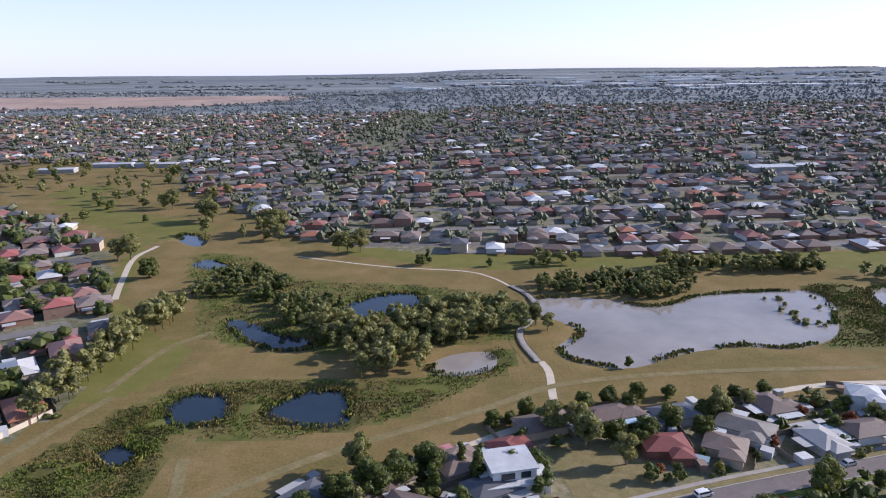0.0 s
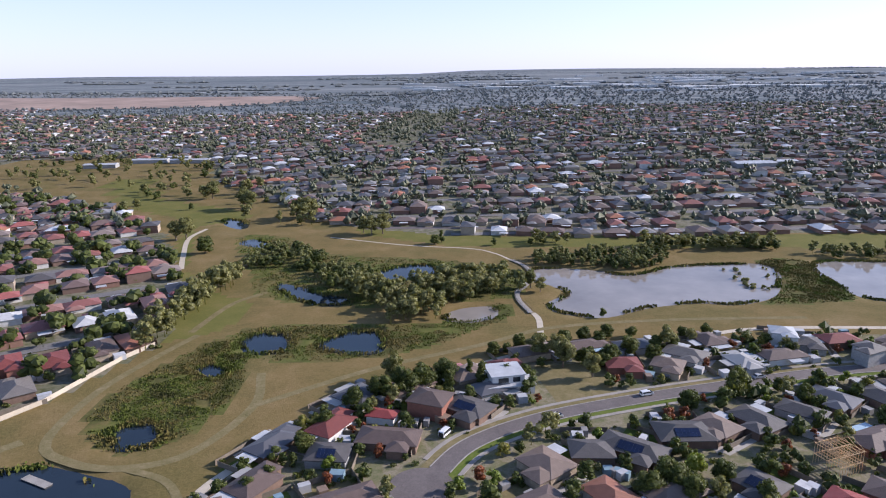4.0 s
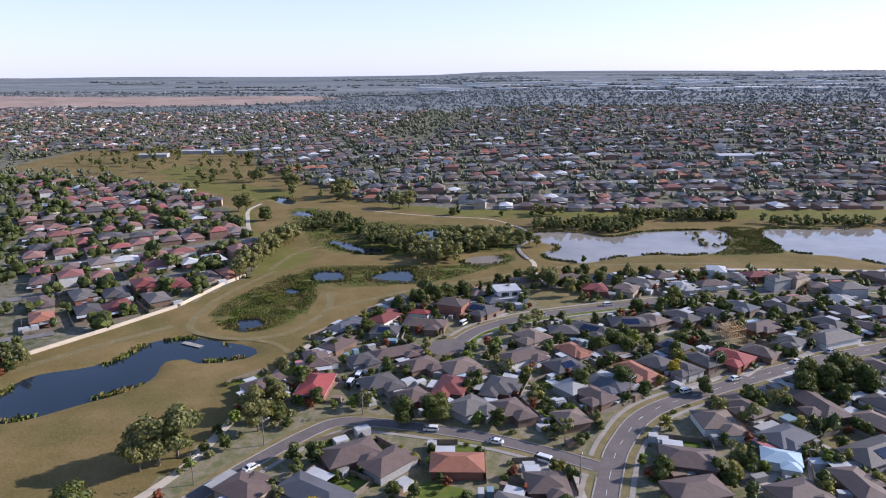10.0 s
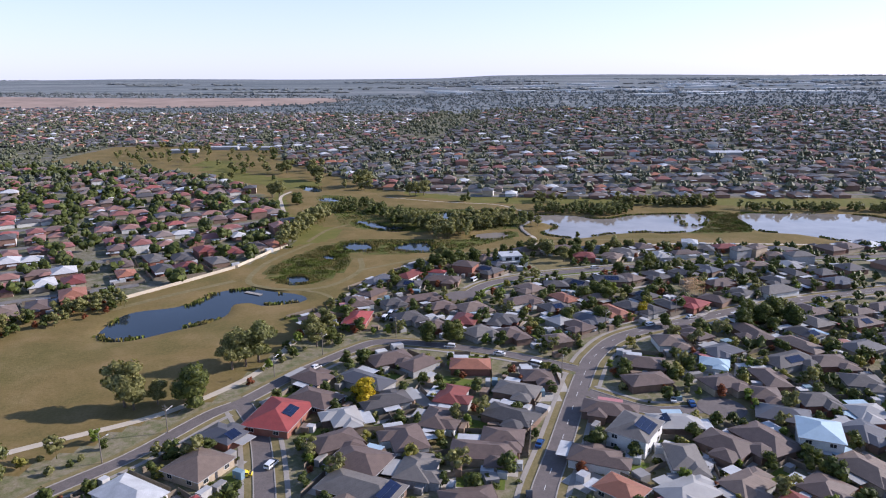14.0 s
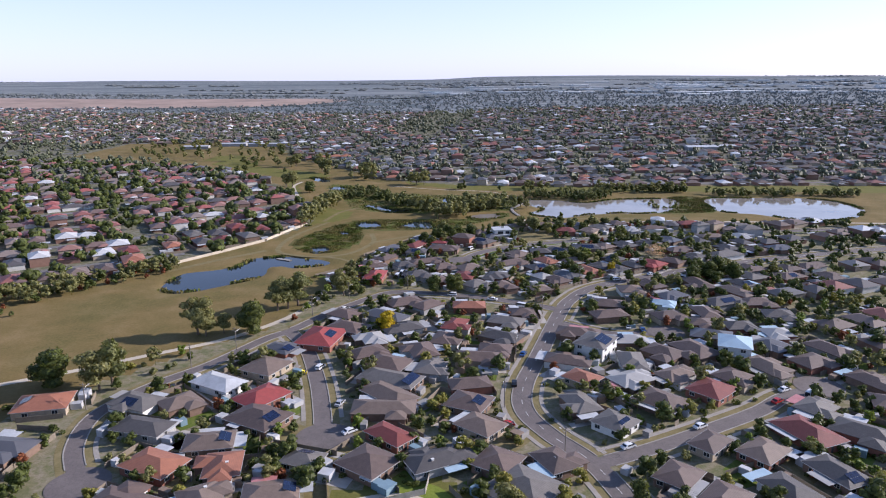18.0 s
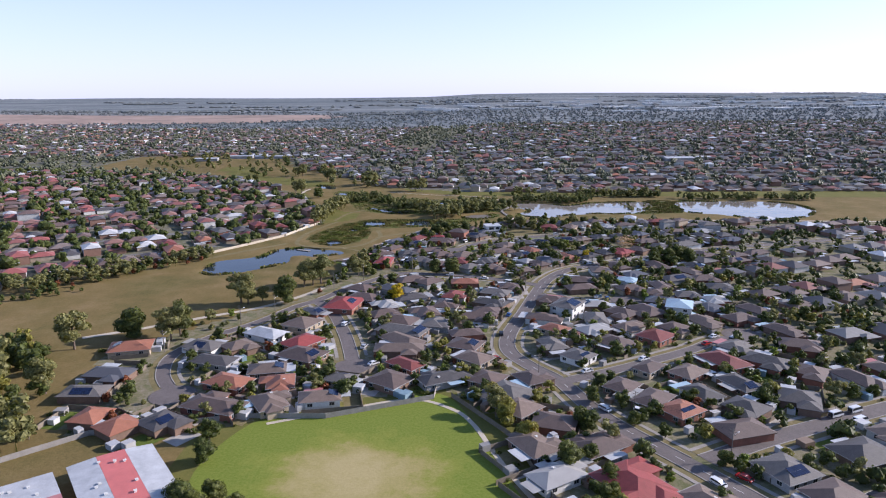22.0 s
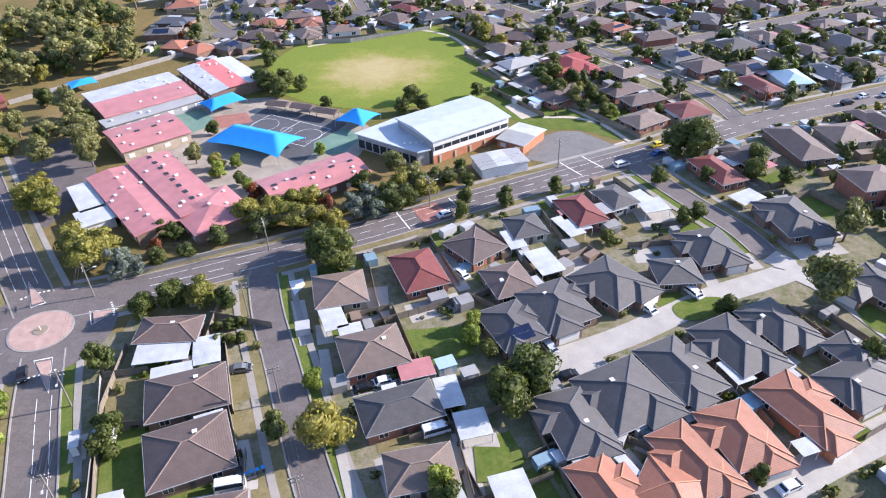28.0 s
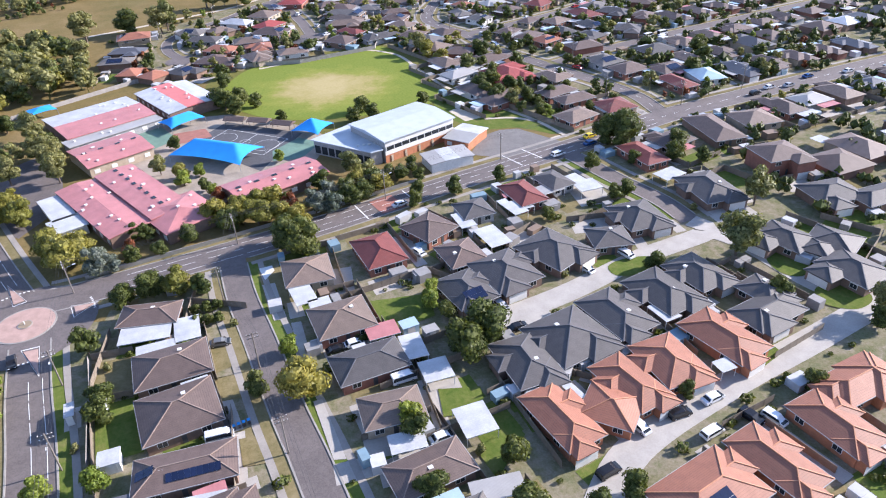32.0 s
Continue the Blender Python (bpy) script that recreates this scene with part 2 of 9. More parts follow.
def oval_mat():
    """Sports turf, green at the rim and worn to straw in the trodden middle."""
    m, t, b = nodes_of("oval_turf")
    co = coords(t, "world")
    off = t.nodes.new("ShaderNodeVectorMath")
    off.operation = "SUBTRACT"
    t.links.new(co, off.inputs[0])
    off.inputs[1].default_value = (-38, -181, 0)
    sc = t.nodes.new("ShaderNodeVectorMath")
    sc.operation = "MULTIPLY"
    t.links.new(off.outputs[0], sc.inputs[0])
    sc.inputs[1].default_value = (1 / 34, 1 / 30, 0)
    ln = t.nodes.new("ShaderNodeVectorMath")
    ln.operation = "LENGTH"
    t.links.new(sc.outputs[0], ln.inputs[0])
    n1, n2 = noisef(t, co, 0.09, 6, 0.7), noisef(t, co, 1.2, 4, 0.7)
    ad = t.nodes.new("ShaderNodeMath")
    ad.operation = "MULTIPLY_ADD"
    t.links.new(n1, ad.inputs[0])
    ad.inputs[1].default_value = 1.3
    t.links.new(ln.outputs["Value"], ad.inputs[2])
    worn = ramp(t, ad.outputs[0], [(0.75, (0.46, 0.36, 0.19)), (1.0, (0.36, 0.29, 0.12)), (1.25, (0.215, 0.235, 0.040)), (1.6, (0.145, 0.195, 0.024))])
    worn.node.color_ramp.elements[0].position = 0.42
    worn.node.color_ramp.elements[1].position = 0.56
    worn.node.color_ramp.elements[2].position = 0.68
    worn.node.color_ramp.elements[3].position = 0.80
    dv = t.nodes.new("ShaderNodeMath")
    dv.operation = "DIVIDE"
    dv.inputs[1].default_value = 2.0
    t.links.new(ad.outputs[0], dv.inputs[0])
    t.links.new(dv.outputs[0], worn.node.inputs[0])
    col = mixc(t, 0.3, worn, ramp(t, n2, [(0.3, (0.10, 0.135, 0.02)), (0.75, (0.34, 0.33, 0.12))]))
    t.links.new(col, b.inputs["Base Color"])
    b.inputs["Specular IOR Level"].default_value = 0.08
    b.inputs["Roughness"].default_value = 0.95
    bumped(t, b, n2, 0.5, 0.1)
    return m


M["oval"] = oval_mat()


def hazed_plain_mat():
    """The far plain: fields, woods and estates drawn out into long bands, with distance haze mixed into their colours.
    """
    m, t, b = nodes_of("hazed_plain")
    mp = t.nodes.new("ShaderNodeMapping")
    mp.inputs["Scale"].default_value = (0.0007, 0.0019, 1)
    t.links.new(coords(t, "world"), mp.inputs["Vector"])
    f, g = noisef(t, mp.outputs[0], 1.0, 6, 0.6), noisef(t, coords(t, "world"), 0.02, 5, 0.7)
    # paler and bluer than the land itself: the haze is part of these stops
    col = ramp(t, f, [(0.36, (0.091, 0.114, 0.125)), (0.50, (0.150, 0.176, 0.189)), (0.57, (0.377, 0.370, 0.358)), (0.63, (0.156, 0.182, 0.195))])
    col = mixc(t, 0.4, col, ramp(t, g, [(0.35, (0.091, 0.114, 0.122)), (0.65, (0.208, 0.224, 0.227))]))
    t.links.new(col, b.inputs["Base Color"])
    b.inputs["Specular IOR Level"].default_value = 0.08
    b.inputs["Roughness"].default_value = 0.95
    return m


M["plain"] = hazed_plain_mat()


def yard_mat():
    """House lots: pale dry earth, gravel and worn grass, all in small patches."""
    m, t, b = nodes_of("yard_earth")
    co = coords(t, "world")
    mid, small, fine = noisef(t, co, 0.16, 4, 0.6), noisef(t, co, 0.45, 5, 0.7), noisef(t, co, 2.2, 4, 0.7)
    col = ramp(t, mid, [(0.38, (0.085, 0.115, 0.026)), (0.47, (0.15, 0.15, 0.058)), (0.55, (0.27, 0.23, 0.165)), (0.64, (0.105, 0.125, 0.036))])
    col = mixc(t, 0.4, col, ramp(t, small, [(0.38, (0.08, 0.092, 0.028)), (0.62, (0.28, 0.24, 0.175))]))
    col = mixc(t, 0.25, col, ramp(t, fine, [(0.3, (0.08, 0.07, 0.04)), (0.7, (0.38, 0.33, 0.26))]))
    t.links.new(col, b.inputs["Base Color"])
    b.inputs["Specular IOR Level"].default_value = 0.08
    b.inputs["Roughness"].default_value = 0.95
    bumped(t, b, fine, 0.5, 0.08)
    return m


M["yard"] = yard_mat()


def suburb_mat():
    """Distant gardens: lawns, hedges, concrete and bare earth in house-sized patches."""
    m, t, b = nodes_of("suburb_gardens")
    co = coords(t, "world")
    mid, small = noisef(t, co, 0.07, 5, 0.7), noisef(t, co, 0.3, 4, 0.7)
    col = ramp(t, mid, [(0.34, (0.063, 0.076, 0.030)), (0.46, (0.109, 0.115, 0.048)), (0.55, (0.218, 0.196, 0.144)), (0.66, (0.086, 0.092, 0.041))])
    col = mixc(t, 0.4, col, ramp(t, small, [(0.35, (0.057, 0.063, 0.028)), (0.62, (0.276, 0.253, 0.213))]))
    t.links.new(col, b.inputs["Base Color"])
    b.inputs["Specular IOR Level"].default_value = 0.08
    b.inputs["Roughness"].default_value = 0.95
    return m


M["suburb"] = suburb_mat()
M["lawn"] = grass_mat("lawn", (0.062, 0.118, 0.016), (0.115, 0.155, 0.028), (0.215, 0.195, 0.075), 0.76, 0.25)
M["drylawn"] = grass_mat("dry_lawn", (0.14, 0.125, 0.05), (0.21, 0.175, 0.085), (0.30, 0.24, 0.14), 0.72, 0.25)
M["greenswale"] = grass_mat("green_swale", (0.105, 0.118, 0.028), (0.158, 0.152, 0.042), (0.205, 0.172, 0.066), 0.75, 0.06)
M["redfield"] = plain("red_bare_field", (0.30, 0.215, 0.17), 0.95, where="world", spread=0.45, scale=0.006, fine=0.03, vary=0, bump=0)
M["mud"] = plain("bare_earth", (0.27, 0.21, 0.14), 0.95, where="world", scale=0.2, fine=2.0, vary=0)
M["asphalt"] = asphalt_mat("asphalt", (0.138, 0.117, 0.110))
M["asphalt_new"] = asphalt_mat("school_asphalt", (0.085, 0.085, 0.092))
M["gravel"] = asphalt_mat("gravel", (0.17, 0.16, 0.15))
M["concrete"] = plain("concrete", (0.37, 0.345, 0.31), 0.85, where="world", scale=0.25, fine=3.0, spread=0.18, vary=0)
M["footpath"] = plain("footpath_concrete", (0.29, 0.265, 0.235), 0.9, where="world", scale=0.25, fine=3.0, spread=0.2, vary=0)
M["path"] = plain("granitic_path", (0.48, 0.42, 0.33), 0.9, where="world", scale=0.25, fine=3.0, spread=0.18, vary=0)
M["kerb"] = plain("kerb_concrete", (0.29, 0.27, 0.245), 0.85, where="world", scale=0.4, fine=4.0, vary=0)
M["line"] = plain("road_paint", (0.72, 0.72, 0.70), 0.7, where="world", scale=0.8, fine=6.0, spread=0.15, vary=0)
M["redpave"] = plain("red_threshold", (0.30, 0.13, 0.10), 0.85, where="world", scale=0.5, fine=4.0, vary=0)
M["greencourt"] = plain("green_acrylic", (0.13, 0.22, 0.17), 0.85, where="world", scale=0.3, fine=2.0, vary=0)
M["pinkpave"] = plain("pinkish_paving", (0.40, 0.27, 0.225), 0.85, where="world", scale=0.4, fine=4.0, vary=0)
M["yardpave"] = plain("tan_yard_paving", (0.30, 0.255, 0.205), 0.9, where="world", scale=0.15, fine=2.0, spread=0.35, vary=0)
M["water"] = water_mat("pond_water", (0.014, 0.022, 0.032))
M["muddywater"] = water_mat("muddy_water", (0.20, 0.18, 0.16))
M["t_grey"] = tile_roof("charcoal_tiles", (0.095, 0.086, 0.083))
M["t_brown"] = tile_roof("brown_tiles", (0.140, 0.098, 0.082))
M["t_tan"] = tile_roof("tan_tiles", (0.200, 0.146, 0.115))
M["t_red"] = tile_roof("dark_red_tiles", (0.204, 0.053, 0.043))
M["t_bright"] = tile_roof("bright_red_tiles", (0.306, 0.060, 0.053))
M["t_orange"] = tile_roof("terracotta_tiles", (0.34, 0.138, 0.082), spread=0.22)
M["t_pale"] = tile_roof("pale_grey_tiles", (0.170, 0.153, 0.138))
M["cap_orange"] = plain("terracotta_caps", (0.52, 0.24, 0.13), 0.7)
M["cap_grey"] = plain("grey_caps", (0.12, 0.12, 0.13), 0.7)
M["cap_brown"] = plain("brown_caps", (0.27, 0.20, 0.16), 0.7)
M["sheet_white"] = ribbed("white_sheet", (0.48, 0.49, 0.50), spread=0.2)
M["sheet_hall"] = ribbed("pale_steel_sheet", (0.46, 0.50, 0.54))
M["sheet_grey"] = ribbed("grey_sheet", (0.35, 0.34, 0.325))
M["sheet_blue"] = ribbed("pale_blue_sheet", (0.36, 0.48, 0.56))
M["sheet_pink"] = ribbed("faded_red_sheet", (0.45, 0.185, 0.18), axis=0, spread=0.16)
M["sheet_red"] = ribbed("red_sheet", (0.58, 0.16, 0.14), axis=0)
M["sheet_dark"] = ribbed("dark_sheet", (0.10, 0.10, 0.11))
M["brick_red"] = plain("red_brick", (0.26, 0.11, 0.075), 0.9, scale=0.8, fine=9.0)
M["brick_brown"] = plain("brown_brick", (0.20, 0.13, 0.095), 0.9, scale=0.8, fine=9.0)
M["brick_cream"] = plain("cream_brick", (0.42, 0.34, 0.25), 0.9, scale=0.8, fine=9.0)
M["brick_orange"] = plain("orange_brick", (0.42, 0.17, 0.085), 0.9, scale=0.8, fine=9.0)
M["render_white"] = plain("white_render", (0.66, 0.655, 0.63), 0.8, spread=0.14)
M["render_grey"] = plain("grey_render", (0.33, 0.33, 0.33), 0.8)
M["trim"] = plain("white_trim", (0.68, 0.67, 0.64), 0.6, spread=0.1)
M["dark_trim"] = plain("dark_trim", (0.06, 0.06, 0.065), 0.5)
M["timber"] = plain("weathered_paling", (0.20, 0.165, 0.125), 0.9, scale=1.0, fine=8.0)
M["newtimber"] = plain("new_pine", (0.62, 0.42, 0.22), 0.8)
M["pole"] = plain("pole_timber", (0.19, 0.165, 0.14), 0.9)
M["steel"] = plain("galvanised_steel", (0.5, 0.51, 0.52), 0.4, 0.8, spread=0.1)
M["bluecloth"] = plain("blue_shade_cloth", (0.025, 0.29, 0.72), 0.75, scale=0.3, fine=3.0, spread=0.12, vary=0)
M["bark"] = plain("bark", (0.17, 0.13, 0.10), 0.95)
M["glass"] = plain("window_glass", (0.03, 0.035, 0.04), 0.08, bump=0)
M["solar"] = plain("solar_glass", (0.012, 0.02, 0.055), 0.18, bump=0, vary=0.3)
M["tyre"] = plain("tyre_rubber", (0.02, 0.02, 0.02), 0.85)
M["skylight"] = plain("clear_sheet", (0.62, 0.68, 0.70), 0.3)
M["poolwater"] = plain("pool_water", (0.05, 0.30, 0.36), 0.08, bump=0)
M["wire"] = plain("cable", (0.05, 0.05, 0.05), 0.6, bump=0)
M["gum"] = foliage("gum_leaves", (0.109, 0.116, 0.043), (0.246, 0.239, 0.099))
M["gumgold"] = foliage("golden_gum_leaves", (0.115, 0.116, 0.024), (0.290, 0.263, 0.061))
M["dense"] = foliage("dense_green_leaves", (0.041, 0.054, 0.014), (0.125, 0.145, 0.038))
M["bright"] = foliage("bright_green_leaves", (0.108, 0.138, 0.024), (0.240, 0.288, 0.050))
M["greyleaf"] = foliage("silver_leaves", (0.090, 0.110, 0.094), (0.204, 0.228, 0.198))
M["yellow"] = foliage("yellow_leaves", (0.30, 0.22, 0.012), (0.55, 0.42, 0.02))
M["redleaf"] = foliage("russet_leaves", (0.12, 0.035, 0.02), (0.26, 0.09, 0.04))
M["swamp"] = foliage("paperbark_leaves", (0.115, 0.124, 0.049), (0.257, 0.257, 0.108))


def reed_mat(name, blades):
    """Rushes and low wetland growth: green stands, straw stands and dark stands side by side."""
    m, t, b = nodes_of(name)
    g = t.nodes.new("ShaderNodeNewGeometry")
    f = noisef(t, g.outputs["Position"], 0.055, 5, 0.65)
    col = ramp(t, f, [(0.36, (0.062, 0.064, 0.020)), (0.45, (0.105, 0.135, 0.028)), (0.53, (0.165, 0.135, 0.050)), (0.62, (0.075, 0.085, 0.022))])
    if blades:
        col = mixc(t, 1.0, col, ramp(t, g.outputs["Random Per Island"], [(0, (0.8, 0.82, 0.8)), (1, (1.3, 1.25, 1.15))]), "MULTIPLY")
    else:
        col = mixc(t, 0.4, col, ramp(t, noisef(t, g.outputs["Position"], 0.9, 4, 0.7), [(0.3, (0.045, 0.045, 0.015)), (0.7, (0.16, 0.13, 0.05))]))
    t.links.new(col, b.inputs["Base Color"])
    b.inputs["Roughness"].default_value = 0.9
    b.inputs["Specular IOR Level"].default_value = 0.1
    return m


M["reed"] = reed_mat("reed_blades", True)
M["reedbed"] = reed_mat("reed_bed_soil", False)
CAR_PAINT = {k: plain("paint_" + k, c, 0.25, 0.1, spread=0.03, bump=0, vary=0.05) for k, c in (
    ("white", (0.75, 0.76, 0.77)), ("silver", (0.42, 0.43, 0.45)), ("black", (0.015, 0.015, 0.018)), ("blue", (0.03, 0.09, 0.25)),
    ("red", (0.40, 0.03, 0.03)), ("yellow", (0.75, 0.55, 0.03)), ("grey", (0.14, 0.145, 0.15)))}
ROOF_STOPS = [(0.0, (0.095, 0.09, 0.092)), (0.20, (0.145, 0.105, 0.088)), (0.42, (0.20, 0.15, 0.126)), (0.57, (0.25, 0.10, 0.08)),
              (0.67, (0.36, 0.15, 0.085)), (0.72, (0.22, 0.215, 0.21)), (0.84, (0.10, 0.10, 0.11)), (0.93, (0.60, 0.61, 0.62))]
WALL_STOPS = [(0.0, (0.26, 0.15, 0.11)), (0.4, (0.40, 0.33, 0.25)), (0.7, (0.6, 0.59, 0.56)), (0.85, (0.2, 0.13, 0.1))]
M["far_roof"] = island_paint("distant_roofs", ROOF_STOPS)
M["west_roof"] = island_paint("western_roofs", [(0.0, (0.26, 0.105, 0.09)), (0.24, (0.17, 0.115, 0.10)), (0.42, (0.29, 0.155, 0.125)), (0.56, (0.10, 0.092, 0.092)), (0.68, (0.24, 0.19, 0.165)), (0.80, (0.34, 0.11, 0.095)), (0.90, (0.52, 0.52, 0.52))])
M["clutter"] = island_paint("yard_clutter", [(0.0, (0.45, 0.45, 0.45)), (0.25, (0.28, 0.27, 0.26)), (0.5, (0.46, 0.47, 0.49)), (0.7, (0.2, 0.3, 0.36)), (0.8, (0.24, 0.17, 0.12)), (0.92, (0.55, 0.55, 0.55))])
M["far_wall"] = island_paint("distant_walls", WALL_STOPS, 0.85)
M["far_leaf"] = island_paint("distant_leaves", [(0.0, (0.056, 0.066, 0.034)), (0.5, (0.092, 0.105, 0.052)), (1.0, (0.151, 0.156, 0.082))], 0.7, "LINEAR")
# distance haze is painted into these leaves: pale blue-grey instead of green
M["hazed_forest"] = island_paint("haze_tinted_forest", [(0.0, (0.125, 0.145, 0.145)), (1.0, (0.185, 0.20, 0.195))], 0.9, "LINEAR")

# ---------------------------------------------------------------- mesh helpers
def mesh_of(name, verts, faces, mats=(), idx=None, smooth=False):
    me = bpy.data.meshes.new(name)
    me.from_pydata([tuple(v) for v in verts], [], faces)
    for m in mats:
        me.materials.append(m)
    if idx is not None:
        me.polygons.foreach_set("material_index", idx)
    if smooth:
        me.polygons.foreach_set("use_smooth", [True] * len(me.polygons))
    me.update()
    return me


def soup(name, verts, quad, mats=(), idx=None):
    """A large mesh of separate quads (or triangles) from an array of corners."""
    v = np.asarray(verts, np.float32).reshape(-1, 3)
    k, n = quad, len(v) // quad
    me = bpy.data.meshes.new(name)
    me.vertices.add(len(v))
    me.vertices.foreach_set("co", v.ravel())
    me.loops.add(len(v))
    me.loops.foreach_set("vertex_index", np.arange(len(v), dtype=np.int32))
    me.polygons.add(n)
    me.polygons.foreach_set("loop_start", np.arange(n, dtype=np.int32) * k)
    me.polygons.foreach_set("loop_total", np.full(n, k, np.int32))
    for m in mats:
        me.materials.append(m)
    if idx is not None:
        me.polygons.foreach_set("material_index", np.asarray(idx, np.int32))
    me.update(calc_edges=True)
    return me


class Shape:
    """Gathers boxes, strips and roofs into one mesh."""

    def __init__(self):
        self.v, self.f = [], []

    def poly(self, pts):
        n = len(self.v)
        self.v += [tuple(p) for p in pts]
        self.f.append(tuple(range(n, n + len(pts))))

    def box(self, x0, y0, z0, x1, y1, z1):
        n = len(self.v)
        self.v += [(x0, y0, z0), (x1, y0, z0), (x1, y1, z0), (x0, y1, z0), (x0, y0, z1), (x1, y0, z1), (x1, y1, z1), (x0, y1, z1)]
        self.f += [tuple(n + i for i in q) for q in ((0, 3, 2, 1), (4, 5, 6, 7), (0, 1, 5, 4), (1, 2, 6, 5), (2, 3, 7, 6), (3, 0, 4, 7))]
        return self

    def bar(self, a, b, r, sides=4, r2=None):
        a, b = Vector(a), Vector(b)
        q = (b - a).to_track_quat("Z", "Y")
        n, r2 = len(self.v), r if r2 is None else r2
        for p, rr in ((a, r), (b, r2)):
            for i in range(sides):
                w = 2 * math.pi * (i + 0.5) / sides
                self.v.append(tuple(p + q @ Vector((rr * math.cos(w), rr * math.sin(w), 0))))
        for i in range(sides):
            j = (i + 1) % sides
            self.f.append((n + i, n + j, n + sides + j, n + sides + i))
        self.f += [tuple(n + i for i in reversed(range(sides))), tuple(n + sides + i for i in range(sides))]
        return self

    def mesh(self, name, m):
        return mesh_of(name, self.v, self.f, [m])


def part(name, shape, material, parent, label="", m=None):
    """Links a shape (or a ready mesh) as one mesh object under a thing or a part."""
    me = shape if isinstance(shape, bpy.types.Mesh) else shape.mesh(name, material)
    ob = new(name, me)
    ob.parent = parent
    if m is not None:
        ob.matrix_basis = m
    if label:
        tagged(ob, label)
    return ob


def thing(name, m, label, category, group="", kind=""):
    ob = new(name)
    ob.empty_display_size = 0.5
    ob.matrix_basis = m
    return tagged(ob, label, category, group, kind)


def setting(name, me, label, category, kind="structure", m=None):
    ob = new(name, me)
    if m is not None:
        ob.matrix_basis = m
    return tagged(ob, label, category, kind=kind)


def smooth_line(pts, step=3.0):
    """A gentle curve through the given corners, cut into even steps."""
    p = [np.array(q, float) for q in pts]
    p = [2 * p[0] - p[1]] + p + [2 * p[-1] - p[-2]]
    out = []
    for i in range(1, len(p) - 2):
        n = max(2, int(np.linalg.norm(p[i + 1] - p[i]) / step))
        for k in range(n):
            u = k / n
            a, b, c, d = p[i - 1], p[i], p[i + 1], p[i + 2]
            out.append(0.5 * (2 * b + (c - a) * u + (2 * a - 5 * b + 4 * c - d) * u * u + (3 * b - a - 3 * c + d) * u ** 3))
    out.append(p[-2])
    return np.array(out)


def smooth_ring(pts, step=3.0):
    p = [np.array(q, float) for q in pts]
    n, out = len(p), []
    for i in range(n):
        a, b, c, d = p[i - 1], p[i], p[(i + 1) % n], p[(i + 2) % n]
        k = max(2, int(np.linalg.norm(c - b) / step))
        for j in range(k):
            u = j / k
            out.append(0.5 * (2 * b + (c - a) * u + (2 * a - 5 * b + 4 * c - d) * u * u + (3 * b - a - 3 * c + d) * u ** 3))
    return np.array(out)


def normals2(line):
    d = np.gradient(line, axis=0)
    d /= np.linalg.norm(d, axis=1)[:, None] + 1e-9
    return np.stack([-d[:, 1], d[:, 0]], 1)


def inside(poly, x, y):
    """Whether points lie in a polygon (arrays)."""
    x, y = np.asarray(x, float), np.asarray(y, float)
    res = np.zeros(x.shape, bool)
    n = len(poly)
    for i in range(n):
        (x0, y0), (x1, y1) = poly[i], poly[(i + 1) % n]
        c = ((y0 > y) != (y1 > y)) & (x < (x1 - x0) * (y - y0) / (y1 - y0 + 1e-12) + x0)
        res ^= c
    return res


def dist_line(line, x, y, closed=False):
    """The distance of points from a chain of segments (arrays)."""
    x, y = np.asarray(x, float), np.asarray(y, float)
    best = np.full(x.shape, 1e9)
    L = np.asarray(line, float)
    if closed:
        L = np.vstack([L, L[:1]])
    for a, b in zip(L[:-1], L[1:]):
        ab = b - a
        u = np.clip(((x - a[0]) * ab[0] + (y - a[1]) * ab[1]) / (ab @ ab + 1e-9), 0, 1)
        best = np.minimum(best, np.hypot(x - a[0] - u * ab[0], y - a[1] - u * ab[1]))
    return best


def gz(x, y):
    """The land: level by the creek, rising beyond the ponds and up to the far ranges."""
    x, y = np.asarray(x, float), np.asarray(y, float)
    r = np.hypot(x, y + 200)
    near = np.clip((y - 420) / 500, 0, 1) * np.clip((x + 350) / 500, 0.25, 1) * 18
    return near + np.clip((r - 1300) / 3600, 0, 1) ** 1.25 * 68


# ---------------------------------------------------------------- plan
POND_A = smooth_ring([(-158, 40), (-159, 66), (-143, 75), (-135, 83), (-131, 98), (-118, 105), (-103, 101), (-88, 95), (-86, 88), (-101, 82),
                      (-110, 86), (-118, 82), (-116, 68), (-121, 57), (-130, 49), (-146, 36)])
POND_B1 = smooth_ring([(-85, 196), (-81, 204), (-70, 202), (-66, 188), (-73, 184), (-81, 186)])
POND_B2 = smooth_ring([(-54, 192), (-48, 203), (-32, 205), (-30, 185), (-43, 184), (-52, 189)])
POND_BULB = smooth_ring([(-103, 121), (-103, 127), (-94, 128), (-87, 120), (-91, 116), (-98, 115)])
POND_BULB2 = smooth_ring([(-93, 165), (-92, 173), (-83, 169), (-85, 161)])
POND_MAIN = smooth_ring([(43, 297), (69, 294), (93, 285), (118, 299), (153, 304), (170, 299), (166, 279), (151, 251), (136, 240), (124, 237),
                         (113, 240), (89, 235), (64, 222), (47, 228), (43, 239), (54, 254), (49, 268), (40, 276)])
POND_EAST = smooth_ring([(196, 303), (236, 306), (290, 300), (304, 268), (293, 238), (268, 216), (238, 212), (213, 236), (190, 248)])
POND_C1 = smooth_ring([(-90, 273), (-78, 266), (-58, 252), (-47, 246), (-58, 240), (-77, 250)])
